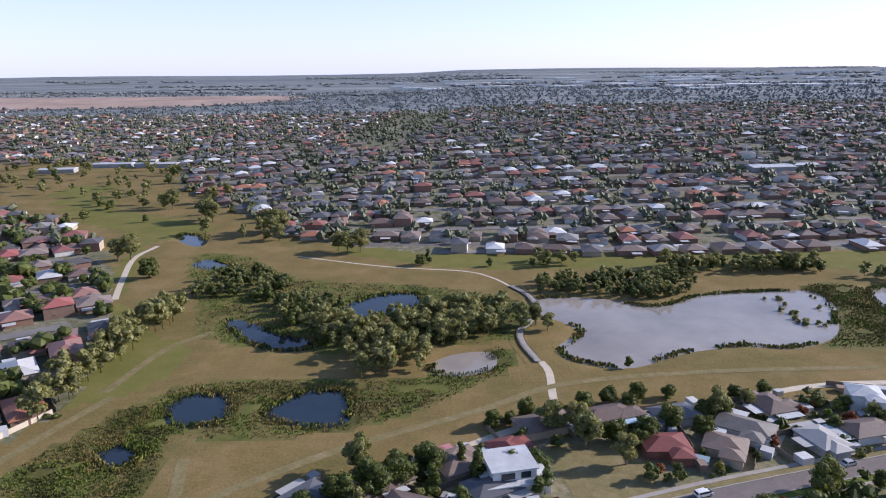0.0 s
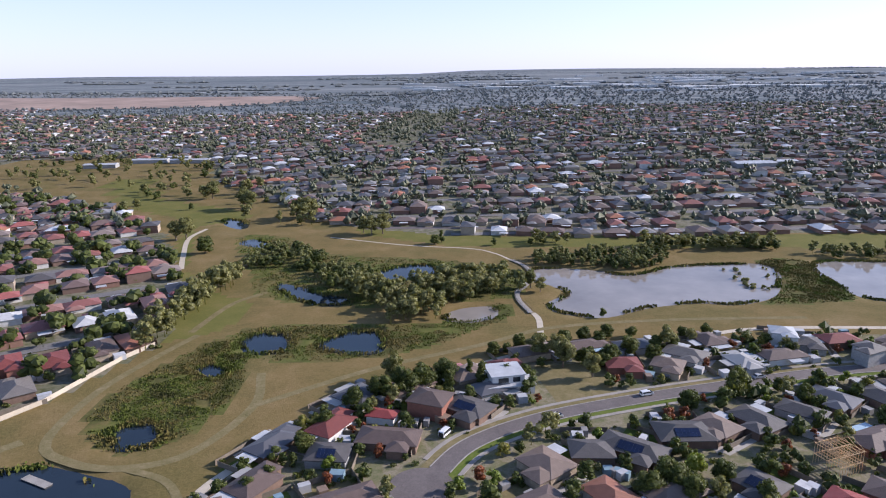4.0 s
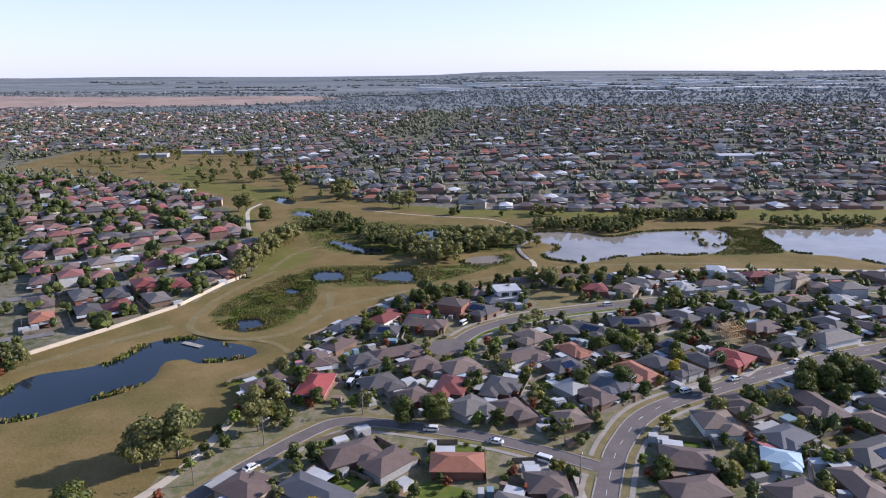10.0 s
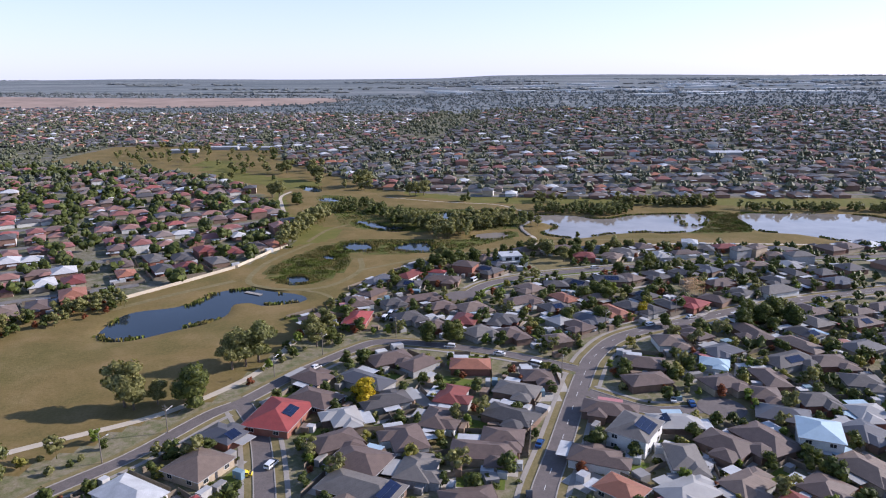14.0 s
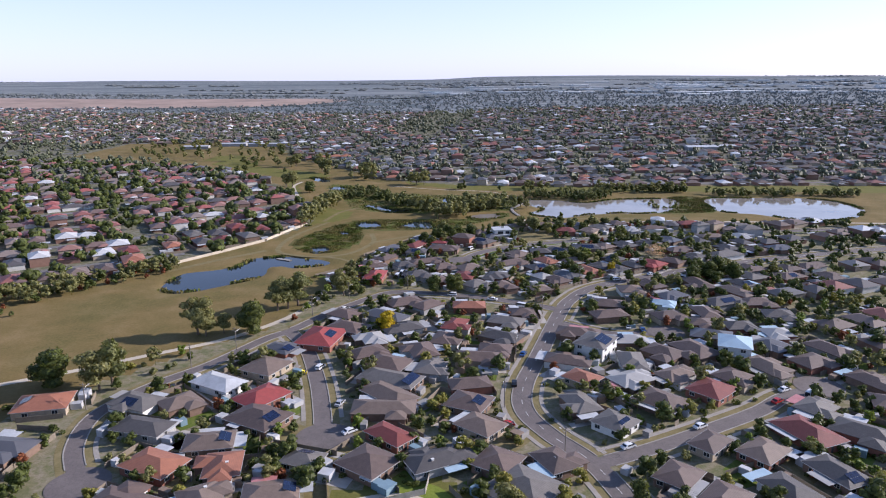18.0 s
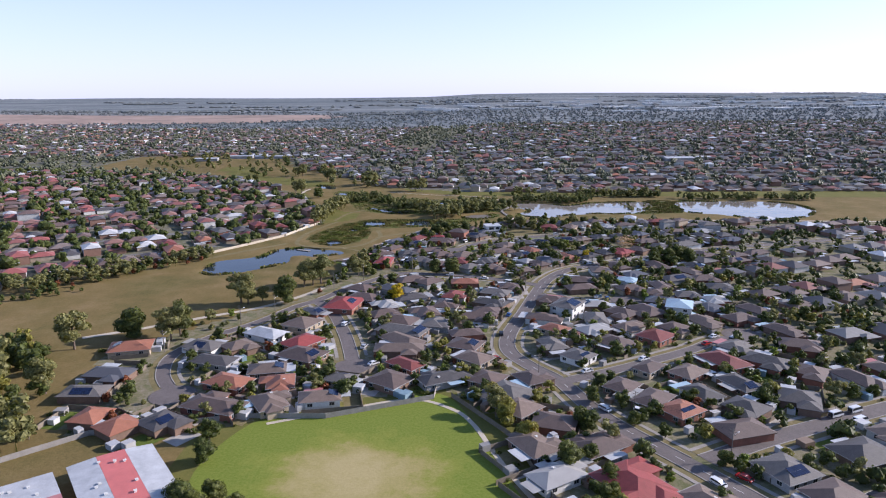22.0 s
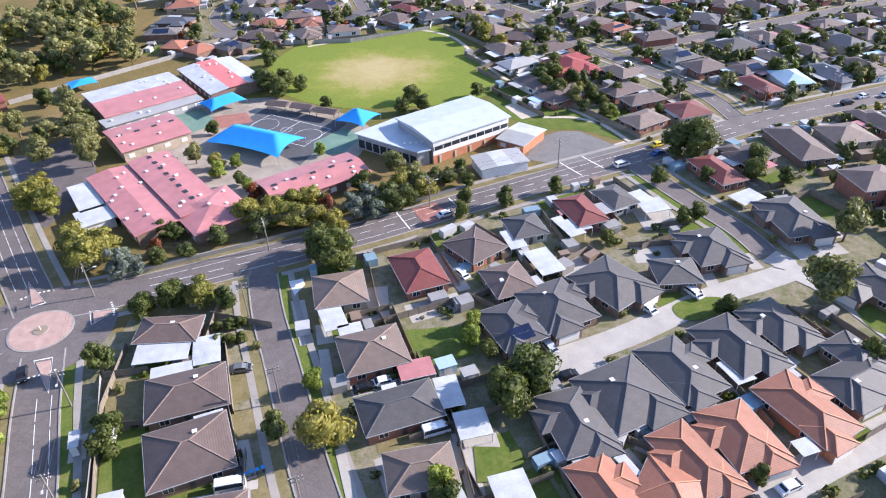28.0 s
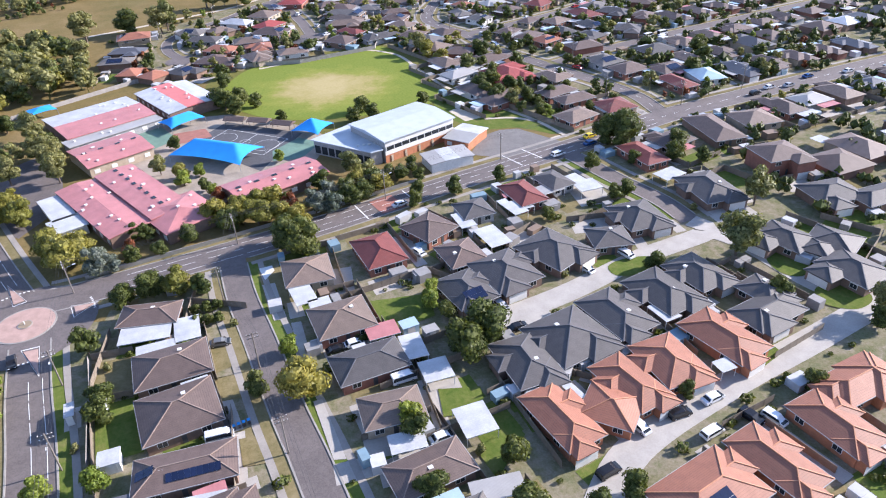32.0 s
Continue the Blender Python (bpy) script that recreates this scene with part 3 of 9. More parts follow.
POND_C2 = smooth_ring([(-43, 283), (-33, 303), (-13, 306), (-11, 293), (-25, 281), (-37, 270)])
POND_C3 = smooth_ring([(-5, 221), (2, 232), (16, 235), (16, 223), (6, 217)])
POND_C4 = smooth_ring([(-134, 359), (-131, 369), (-117, 362), (-118, 350)])
POND_C5 = smooth_ring([(-168, 434), (-151, 426), (-145, 402), (-159, 412)])
PONDS = [POND_A, POND_B1, POND_B2, POND_BULB, POND_BULB2, POND_MAIN, POND_EAST, POND_C1, POND_C2, POND_C3, POND_C4, POND_C5]
BULB = smooth_ring([(-115, 128), (-116, 149), (-108, 173), (-97, 196), (-83, 192), (-75, 161), (-75, 139), (-82, 119), (-92, 112), (-104, 114)])
MARSH = smooth_ring([(-92, 182), (-88, 208), (-60, 214), (-30, 214), (-8, 214), (20, 240), (24, 222), (8, 205), (-14, 186), (-40, 176), (-70, 176)])
MARSH_N = smooth_ring([(-100, 262), (-112, 300), (-135, 350), (-138, 380), (-108, 372), (-70, 330), (-10, 316), (35, 290), (30, 250), (-5, 240), (-45, 236), (-80, 244)])
REED_E = smooth_ring([(166, 308), (194, 306), (188, 250), (176, 238), (140, 236), (152, 249), (168, 278)])
OVAL = smooth_ring([(-75, -150), (-58, -143), (-31, -132), (-17, -127), (-8, -140), (2, -176), (7, -196), (-2, -212), (-25, -216), (-45, -216), (-66, -206), (-82, -182)])
# streets: corners of the centre line and the width of the carriageway
STREETS = {
    "creek_road": ([(-110, -126), (-119.5, -110), (-123, -91), (-115, -71), (-101, -52), (-88, -27), (-80, -17), (-67.7, 5), (-51, 28.5), (-41, 36), (-22.4, 34), (2.6, 27), (22, 18), (34, 11)], 4.8),
    "court_a": ([(-80.4, -17.6), (-69, -37), (-59, -65), (-52.5, -89), (-50, -101)], 5.2),
    "main_road": ([(83, -236), (78, -212), (59, -180), (37, -145), (27, -117), (17, -101), (10.8, -86), (12, -68), (20, -41), (34, 6), (42, 26), (56, 45), (86, 63), (126, 84), (193, 110), (330, 150)], 6.2),
    "east_court": ([(27, -117), (48, -106.5), (81, -87), (95, -76), (108, -69)], 5.2),
    "east_road": ([(60, -171), (80, -160), (108, -147), (147, -130), (230, -96)], 6.4),
    "school_street": ([(-98, -320), (-88.6, -317), (-62, -306.5), (-33, -294), (-10, -282.5), (14, -271), (45, -257), (83, -238), (114, -226), (170, -206), (260, -176)], 10.0),
    "side_street": ([(-57.5, -306), (-52, -325), (-46, -341), (-38, -363), (-32, -378), (-22, -405)], 6.4),
    "avenue_north": ([(-104, -322), (-122, -298), (-157, -249), (-190, -200)], 9.0),
    "avenue_south": ([(-96, -336), (-90, -352), (-80, -376), (-64, -420)], 8.0),
    "avenue_west": ([(-106, -332), (-130, -341), (-170, -356)], 8.0),
    "grove": ([(42, -262), (51, -281), (59.5, -297), (63, -309)], 6.0),
    "north_court": ([(-8, 98), (3.5, 116), (26, 131), (58, 143), (92, 153), (130, 163), (170, 169), (260, 180)], 5.8),
    "mid_court": ([(33, -7), (50.6, -19), (70, -17.5)], 5.2),
}
DRIVES = {
    "grove_drive": ([(63, -309), (65, -315), (45, -323.5), (23, -335.5), (4, -343.5)], 6.2),
    "grove_drive_east": ([(65, -314), (72, -323), (80, -342), (91, -348)], 6.0),
    "lower_drive": ([(100, -344), (91, -348), (68, -359), (44, -370), (23, -382), (12, -396)], 6.4),
}
LINES = {k: smooth_line(p, 2.5) for k, (p, w) in {**STREETS, **DRIVES}.items()}
WIDTH = {k: w for k, (p, w) in {**STREETS, **DRIVES}.items()}
# open land without houses
PARK = [(-260, 0), (-169, 87), (-150, 115), (-133, 142), (-123, 178), (-116, 191), (-117, 247), (-143, 290), (-166, 347), (-224, 429), (-283, 476), (-360, 534), (-520, 600),
        (-520, 770), (-290, 770), (-230, 605), (-129, 470), (-81, 410), (-3, 372), (34, 360), (68, 372), (147, 370), (249, 372), (620, 372), (620, 205), (330, 196), (152, 204), (118, 201), (85, 191), (49, 184), (36, 183),
        (19, 175), (3, 166), (-20, 156), (-37, 143), (-50, 119), (-63, 101), (-69, 85), (-76, 42), (-82, 7), (-92, -16), (-108, -37), (-130, -58), (-150, -92), (-135, -170), (-180, -200), (-330, -120)]
SCHOOL = [(-170, -205), (-122, -160), (-78, -147), (-17, -121), (8, -150), (16, -200), (50, -252), (-30, -288), (-90, -314), (-118, -294), (-150, -248)]


# ---------------------------------------------------------------- ground
def grid_lines(lo, hi, near_lo, near_hi, step, grow=1.16):
    out = list(np.arange(near_lo, near_hi + 0.1, step))
    s, v = step, out[-1]
    while v < hi:
        s *= grow
        v += s
        out.append(min(v, hi))
    s, v = step, out[0]
    while v > lo:
        s *= grow
        v -= s
        out.insert(0, max(v, lo))
    return np.array(out)


gx = grid_lines(-5200, 5200, -190, 310, 4.0)
gy = grid_lines(-1500, 4850, -418, 450, 4.0)
GX, GY = np.meshgrid(gx, gy)
GZ = gz(GX, GY)
hill = np.exp(-((GX - 900) / 1300.0) ** 2) * 16 + np.exp(-((GX + 2400) / 900.0) ** 2) * 10
GZ = GZ + hill * np.clip((GY - 3800) / 900, 0, 1)
for ring in PONDS:
    box = (GX > ring[:, 0].min() - 12) & (GX < ring[:, 0].max() + 12) & (GY > ring[:, 1].min() - 12) & (GY < ring[:, 1].max() + 12)
    d = dist_line(ring, GX[box], GY[box], True)
    s = np.where(inside(ring, GX[box], GY[box]), d, -d)
    GZ[box] -= np.clip((s + 4) / 7, 0, 1) * 1.5
nx, ny = len(gx), len(gy)
gv = np.stack([GX, GY, GZ], -1).reshape(-1, 3)
ii, jj = np.meshgrid(np.arange(nx - 1), np.arange(ny - 1))
a = (jj * nx + ii).ravel()
gf = np.stack([a, a + 1, a + nx + 1, a + nx], 1).tolist()
fx, fy = gv[gf, 0].mean(1), gv[gf, 1].mean(1)
fm = np.zeros(len(gf), int)
SWALE = smooth_ring([(-130, 205), (-100, 205), (-95, 240), (-120, 262), (-165, 330), (-180, 400), (-150, 440), (-180, 470), (-250, 520), (-300, 620), (-330, 600), (-260, 480), (-190, 420), (-150, 310)])
NORTHBANK = [(0, 345), (620, 318), (620, 372), (40, 368), (-70, 405), (-60, 380)]
for ring, k in ((SWALE, 2), (NORTHBANK, 2), (BULB, 1), (MARSH, 1), (MARSH_N, 1), (REED_E, 1)):
    fm[inside(ring, fx, fy)] = k
SUBURB = ((fy > 374) & (fy < 1500) & (np.hypot(fx, fy + 200) < 1600)) | inside([(-900, -20), (-262, 0), (-171, 88), (-134, 146), (-119, 190), (-122, 247), (-148, 290), (-172, 347), (-230, 427), (-363, 530), (-900, 620)], fx, fy)
fm[SUBURB & ~inside(PARK, fx, fy)] = 5
# past 1600 m the ground takes the plain's haze-tinted colour
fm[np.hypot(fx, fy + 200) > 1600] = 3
LOTS = [(-150, -92), (-110, -36), (-90, -14), (-74, 44), (-66, 90), (-48, 120), (-20, 155), (20, 172), (85, 188), (150, 200), (330, 192), (640, 200), (640, -500), (-62, -500), (-96, -340), (-60, -312), (50, -262), (44, -246), (16, -200), (8, -150), (-17, -121), (-78, -147), (-122, -160), (-140, -150)]
fm[inside(LOTS, fx, fy)] = 4
fm[inside(SCHOOL, fx, fy) & (fy > -240) & (fx > -92)] = 2
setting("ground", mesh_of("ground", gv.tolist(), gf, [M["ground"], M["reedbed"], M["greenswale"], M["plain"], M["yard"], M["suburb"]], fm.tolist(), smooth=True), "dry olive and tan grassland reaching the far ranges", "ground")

WATER_Z = -0.55


def sheet(name, ring, z, material, label, category, kind="structure"):
    n = len(ring)
    me = mesh_of(name, [(p[0], p[1], z) for p in ring], [tuple(range(n))], [material])
    return setting(name, me, label, category, kind)


def grown(ring, by):
    c = np.roll(ring, -1, 0) - np.roll(ring, 1, 0)
    nrm = np.stack([c[:, 1], -c[:, 0]], 1) / (np.linalg.norm(c, axis=1)[:, None] + 1e-9)
    area = 0.5 * np.sum(ring[:, 0] * np.roll(ring[:, 1], -1) - np.roll(ring[:, 0], -1) * ring[:, 1])
    return ring + nrm * by * (1 if area > 0 else -1)


for k, ring in enumerate(PONDS):
    muddy = k in (5, 6, 9)
    sheet("water", grown(ring, 2.0), WATER_Z, M["muddywater" if muddy else "water"], "calm brown pond water reflecting the pale sky" if muddy else "dark still wetland pond water", "water")


def strip(line, lo, hi, z, keep=None):
    """Quads along a line between two offsets to its left."""
    n2 = normals2(line)
    s = Shape()
    for i in range(len(line) - 1):
        if keep is not None and not (keep[i] and keep[i + 1]):
            continue
        p, q, a2, b2 = line[i], line[i + 1], n2[i], n2[i + 1]
        s.poly([(*(p + a2 * lo), z), (*(q + b2 * lo), z), (*(q + b2 * hi), z), (*(p + a2 * hi), z)])
    return s


def raised(line, lo, hi, z0, z1, keep=None):
    n2 = normals2(line)
    s = Shape()
    for i in range(len(line) - 1):
        if keep is not None and not (keep[i] and keep[i + 1]):
            continue
        p, q, a2, b2 = line[i], line[i + 1], n2[i], n2[i + 1]
        c = [p + a2 * lo, q + b2 * lo, q + b2 * hi, p + a2 * hi]
        s.poly([(*v, z1) for v in c])
        for u, v in ((c[0], c[1]), (c[2], c[3])):
            s.poly([(*u, z0), (*v, z0), (*v, z1), (*u, z1)])
    return s


def clear_of(name, pts, margin):
    """Which points lie off every other carriageway."""
    ok = np.ones(len(pts), bool)
    for other, line in LINES.items():
        if other != name:
            ok &= dist_line(line, pts[:, 0], pts[:, 1]) > WIDTH[other] / 2 + margin
    return ok


BULBS = {"court_a": (-49, -104, 8.5), "creek_road": (-108, -129, 8.0), "east_court": (111, -67, 8.0), "north_court": (-10, 95, 8.5), "mid_court": (74, -17, 7.5)}
for k, (name, line) in enumerate(LINES.items()):
    drive = name in DRIVES
    w = WIDTH[name]
    z = 0.05 + 0.004 * k
    ob = setting("driveway" if drive else "road", strip(line, -w / 2, w / 2, z).mesh("road", M["concrete" if drive else "asphalt"]),
                 "pale concrete shared driveway" if drive else "grey asphalt suburban street", "driveway" if drive else "road")
    if name in BULBS:
        bx, by, br = BULBS[name]
        ring = np.array([(bx + br * math.cos(v), by + br * math.sin(v)) for v in np.linspace(0, 2 * math.pi, 28, endpoint=False)])
        sheet("road", ring, z + 0.09, M["asphalt"], "round asphalt turning head of a court", "road")
    if drive:
        continue
    for side in (-1, 1):
        e = line + normals2(line) * side * (w / 2 + 0.15)
        ok = clear_of(name, e, 0.2)
        if name in BULBS:
            ok &= np.hypot(e[:, 0] - BULBS[name][0], e[:, 1] - BULBS[name][1]) > BULBS[name][2]
        lo, hi = sorted((side * w / 2, side * (w / 2 + 0.35)))
        setting("kerb", raised(line, lo, hi, 0.0, 0.17 + 0.004 * k, ok).mesh("kerb", M["kerb"]), "pale concrete kerb along a street", "kerb")
        f = line + normals2(line) * side * (w / 2 + 3.2)
        ok = clear_of(name, f, 0.6)
        if name in BULBS:
            ok &= np.hypot(f[:, 0] - BULBS[name][0], f[:, 1] - BULBS[name][1]) > BULBS[name][2] + 2
        lo, hi = sorted((side * (w / 2 + 2.5), side * (w / 2 + 3.9)))
        if not (name == "creek_road" and side > 0):
            setting("footpath", raised(line, lo, hi, 0.0, 0.10 + 0.004 * k + (0.002 if side > 0 else 0), ok).mesh("footpath", M["footpath"]), "narrow concrete footpath", "footpath")
        lo, hi = sorted((side * (w / 2 + 0.35), side * (w / 2 + 2.5)))
        setting("nature_strip", strip(line, lo, hi, 0.03 + 0.003 * k + (0.0015 if side > 0 else 0), clear_of(name, e, 0.4)).mesh("verge", M["drylawn" if rnd.random() < 0.8 else "lawn"]), "patchy grass nature strip beside the kerb", "grass verge")

# paths, turf and beds
for pts, w, mm in (([(-170, -72), (-150, -60), (-129, -45), (-106, -29), (-91.5, -12), (-81, 9), (-75.5, 41), (-68.5, 86), (-62, 103), (-50, 121), (-37, 144), (-18, 158), (3, 168), (19, 178), (37, 185), (49, 187.5), (85, 193.5), (118, 204), (152, 206), (240, 202), (340, 196)], 3.0, "path"),
                   ([(34, 226), (35.6, 217), (34, 197), (35, 186)], 2.6, "path"), ([(32, 313), (24, 328), (10, 340), (-30, 350), (-80, 372)], 1.4, "path"),
                   ([(-60, 398), (-20, 398), (38, 393), (104, 384), (193, 390), (330, 392), (600, 380)], 6.5, "asphalt"), ([(-150, 300), (-160, 330), (-172, 372), (-170, 400)], 3.0, "path")):
    setting("path" if mm == "path" else "road", strip(smooth_line(pts, 3), -w / 2, w / 2, 0.07).mesh("path", M[mm]), "pale gravel walking path through the park" if mm == "path" else "distant asphalt street beyond the ponds", "path")

# ---------------------------------------------------------------- trees
ICO_V = np.array([(0, 1, 1.618), (0, -1, 1.618), (0, 1, -1.618), (0, -1, -1.618), (1, 1.618, 0), (-1, 1.618, 0), (1, -1.618, 0), (-1, -1.618, 0), (1.618, 0, 1), (-1.618, 0, 1), (1.618, 0, -1), (-1.618, 0, -1)]) / 1.902
ICO_F = np.array([f for f in itertools.combinations(range(12), 3) if all(np.linalg.norm(ICO_V[p] - ICO_V[q]) < 1.2 for p, q in itertools.combinations(f, 2))])
OCT_V = np.array([(1, 0, 0), (0, 1, 0), (-1, 0, 0), (0, -1, 0), (0, 0, 1), (0, 0, -1)], float)
OCT_F = np.array([(0, 1, 4), (1, 2, 4), (2, 3, 4), (3, 0, 4), (1, 0, 5), (2, 1, 5), (3, 2, 5), (0, 3, 5)])


def boughs(g, lobes, fill=0.84, rough=0.2, base=(ICO_V, ICO_F)):
    """The closed inner foliage of a crown: one uneven knot of leaves for each bough, as loose triangles."""
    lob = np.array(lobes, float)
    bv, bf = base
    n = len(lob)
    w = g.uniform(0, 2 * np.pi, n)
    r = np.stack([np.stack([np.cos(w), -np.sin(w)], 1), np.stack([np.sin(w), np.cos(w)], 1)], 1)
    v = np.repeat(bv[None], n, 0) * g.uniform(1 - rough, 1 + rough, (n, len(bv), 1))
    v[..., :2] = np.einsum("nij,nkj->nki", r, v[..., :2])
    v = lob[:, None, :3] + v * np.stack([lob[:, 3], lob[:, 3], lob[:, 4]], 1)[:, None] * fill
    t = v[:, bf]
    return t.reshape(-1, 3, 3)


def leaf_cloud(g, lobes, n, leaf, flat=0.36):
    """Corners of n small leaf sprays set over the lobes (x, y, z, rx, rz), uneven and with gaps."""
    lob = np.array(lobes, float)
    wgt = lob[:, 3] ** 2
    pick = g.choice(len(lob), n, p=wgt / wgt.sum())
    d = g.normal(size=(n, 3))
    d[:, 2] = np.abs(d[:, 2]) * 0.5 + d[:, 2] * 0.6
    d /= np.linalg.norm(d, axis=1)[:, None]
    rad = g.uniform(0.74, 1.06, n)
    c = lob[pick, :3] + d * np.stack([lob[pick, 3], lob[pick, 3], lob[pick, 4]], 1) * rad[:, None]
    nrm = d + g.normal(size=(n, 3)) * flat
    nrm /= np.linalg.norm(nrm, axis=1)[:, None]
    t1 = np.cross(nrm, g.normal(size=(n, 3)))
    t1 /= np.linalg.norm(t1, axis=1)[:, None] + 1e-9
    t2 = np.cross(nrm, t1)
    s = leaf * g.uniform(0.5, 1.4, n)[:, None]
    k = g.uniform(0.5, 1.2, (n, 1))
    return np.stack([c - t1 * s - t2 * s * 0.5, c + t1 * s - t2 * s * 0.5 * k, c + t2 * s * 1.1], 1)


def lobes_of(g, h, r, trunk_h, lobes, shape):
    """Where the boughs of a crown sit: (x, y, z, spread, height)."""
    L = []
    for i in range(lobes):
        w, q, f = g.uniform(0, 2 * math.pi), math.sqrt(g.uniform(0.02, 1)), (i + 0.5) / lobes
        zc = trunk_h + (h - trunk_h) * (0.10 + 0.72 * f)
        if shape == "cone":
            span = 1.0 - 0.8 * f
        elif shape == "open":
            span = 0.75 + 0.35 * math.sin(math.pi * f)
        else:
            span = 0.62 + 0.42 * math.sin(math.pi * min(1, f + 0.12))
        rr = r * g.uniform(0.38, 0.55) * (0.55 + 0.45 * span) * (0.82 if shape == "open" else 1)
        L.append((q * r * 0.62 * span * math.cos(w), q * r * 0.62 * span * math.sin(w), zc, rr, rr * g.uniform(0.65, 0.95)))
    return L


def tree_kind(seed, h, r, trunk_h, n, leaf, material, lobes=14, shape="round"):
    """One tree: a tapered trunk with limbs, and a crown of separate sprays. Returns the two meshes."""
    g = np.random.default_rng(seed)
    L = lobes_of(g, h, r, trunk_h, lobes, shape)
    crown = soup("crown", np.concatenate([boughs(g, L, 0.8 if shape != "open" else 0.7), leaf_cloud(g, L, int(n * 0.72), leaf * 0.92)]), 3, [material])
    s = Shape()
    s.bar((0, 0, -0.1), (0.1, 0.05, trunk_h + 0.2 * h), 0.028 * h, 6, 0.02 * h)
    s.bar((0.1, 0.05, trunk_h + 0.2 * h), (0, 0, h * 0.8), 0.02 * h, 5, 0.006 * h)
    for x, y, zc, rr, _ in L[:8]:
        s.bar((0.1, 0.05, trunk_h * g.uniform(0.7, 1.1)), (x * 0.9, y * 0.9, zc), 0.011 * h, 4, 0.003 * h)
    return s.mesh("trunk", M["bark"]), crown


# kind: height, spread, clear trunk, sprays, spray size, leaf, boughs, habit
HABIT = {
    "gum": (12, 5.0, 2.4, 3000, 0.40, "gum", 15, "open"), "gold": (8, 4.2, 0.9, 4200, 0.25, "gumgold", 16, "round"), "dense": (8, 4.1, 0.6, 4000, 0.26, "dense", 16, "round"),
    "small": (4.4, 2.2, 0.4, 2000, 0.19, "dense", 12, "round"), "bright": (5.5, 2.6, 0.5, 1800, 0.25, "bright", 12, "round"), "grey": (7, 3.2, 0.5, 2200, 0.28, "greyleaf", 13, "round"),
    "yellow": (8, 3.8, 0.9, 2600, 0.31, "yellow", 13, "round"), "russet": (5, 2.6, 0.6, 1600, 0.25, "redleaf", 11, "round"), "cone": (10, 2.6, 0.4, 2600, 0.27, "dense", 16, "cone"),
    "paper": (11, 4.0, 1.2, 2800, 0.37, "swamp", 15, "open"), "shrub": (2.0, 1.5, 0.1, 800, 0.16, "gum", 9, "round")}
KINDS = {k: [tree_kind(11 + 17 * i + len(k), hb[0], hb[1], hb[2], hb[3], hb[4], M[hb[5]], hb[6], hb[7]) for i in range(3)] for k, hb in HABIT.items()}
TREE_TEXT = {
    "gum": ("tall eucalyptus with an open grey-green crown", "tree"), "gold": ("broad gum tree with golden-green leaves", "tree"),
    "dense": ("dense dark green garden tree with full crown", "tree"), "small": ("small rounded dark green tree", "tree"), "bright": ("bright yellow-green leafy garden tree", "tree"),
    "grey": ("silvery grey-leaved wattle tree", "tree"), "yellow": ("tree in full golden yellow leaf", "tree"), "russet": ("small tree with russet red leaves", "tree"),
    "cone": ("tall narrow dark conifer", "tree"), "paper": ("wetland paperbark with a dark olive crown", "tree"), "shrub": ("low clipped garden shrub", "shrub")}
TAKEN = []          # circles (x, y, r) that already hold something
tree_rnd = random.Random(3)


PLANTED = []


def tree(kind, x, y, size=1.0, claim=True, z=None, keep=False):
    """Notes a tree; plant() sets it."""
    s = size * tree_rnd.uniform(0.9, 1.1)
    PLANTED.append((kind, x, y, s, z, keep))
    if claim:
        TAKEN.append((x, y, 2.0 * s))


def plant(most=300):
    """The nearest trees become things of their own; those past that are joined by leaf."""
    order = sorted(PLANTED, key=lambda p: (not p[5], p[2] + 0.4 * abs(p[1])))
    for kind, x, y, s, z, _ in order[:most]:
        tm, cm = tree_rnd.choice(KINDS[kind])
        text, cat = TREE_TEXT[kind]
        z = float(gz(x, y)) if z is None else z
        m = Matrix.Translation((x, y, z)) @ Matrix.Rotation(tree_rnd.uniform(0, 6.28), 4, "Z") @ Matrix.Diagonal((s * tree_rnd.uniform(0.9, 1.12), s * tree_rnd.uniform(0.9, 1.12), s, 1))
        ob = thing("shrub" if kind == "shrub" else "tree", m, text, cat, "garden and park trees")
        part("trunk", tm, None, ob)
        part("crown", cm, None, ob)
    rest = {}
    g = np.random.default_rng(8)
    for kind, x, y, s, z, _ in order[most:]:
        h, r, th, n, leaf, mm, lobes, shape = HABIT[kind]
        z = float(gz(x, y)) if z is None else z
        L = [(x + a * s, y + b * s, z + c * s, d * s, e * s) for a, b, c, d, e in lobes_of(g, h, r, th, 9, shape)]
        rest.setdefault(mm, []).append(np.concatenate([boughs(g, L, 0.82), leaf_cloud(g, L, min(n // 8, 330), leaf * s * 1.35)]))
        t = 0.025 * h * s
        rest[mm].append(np.array([[(x - t, y, z - 0.2), (x + t, y, z - 0.2), (x, y, z + h * s * 0.3)]]))
    for mm, cl in rest.items():
        setting("tree_belt", soup("tree_belt", np.concatenate(cl), 3, [M[mm]]), "belts and groups of park and garden trees", "trees", "stuff")


def is_free(x, y, r):
    for a, b, c in TAKEN:
        if abs(x - a) < r + c and (x - a) ** 2 + (y - b) ** 2 < (r + c) ** 2:
            return False
    return True


ROAD_XY = np.concatenate([smooth_line(p, 1.2) for p, w in (*STREETS.values(), *DRIVES.values())])
ROAD_W = np.concatenate([np.full(len(smooth_line(p, 1.2)), w / 2) for p, w in (*STREETS.values(), *DRIVES.values())])
ROAD_T = np.concatenate([np.gradient(smooth_line(p, 1.2), axis=0) for p, w in (*STREETS.values(), *DRIVES.values())])


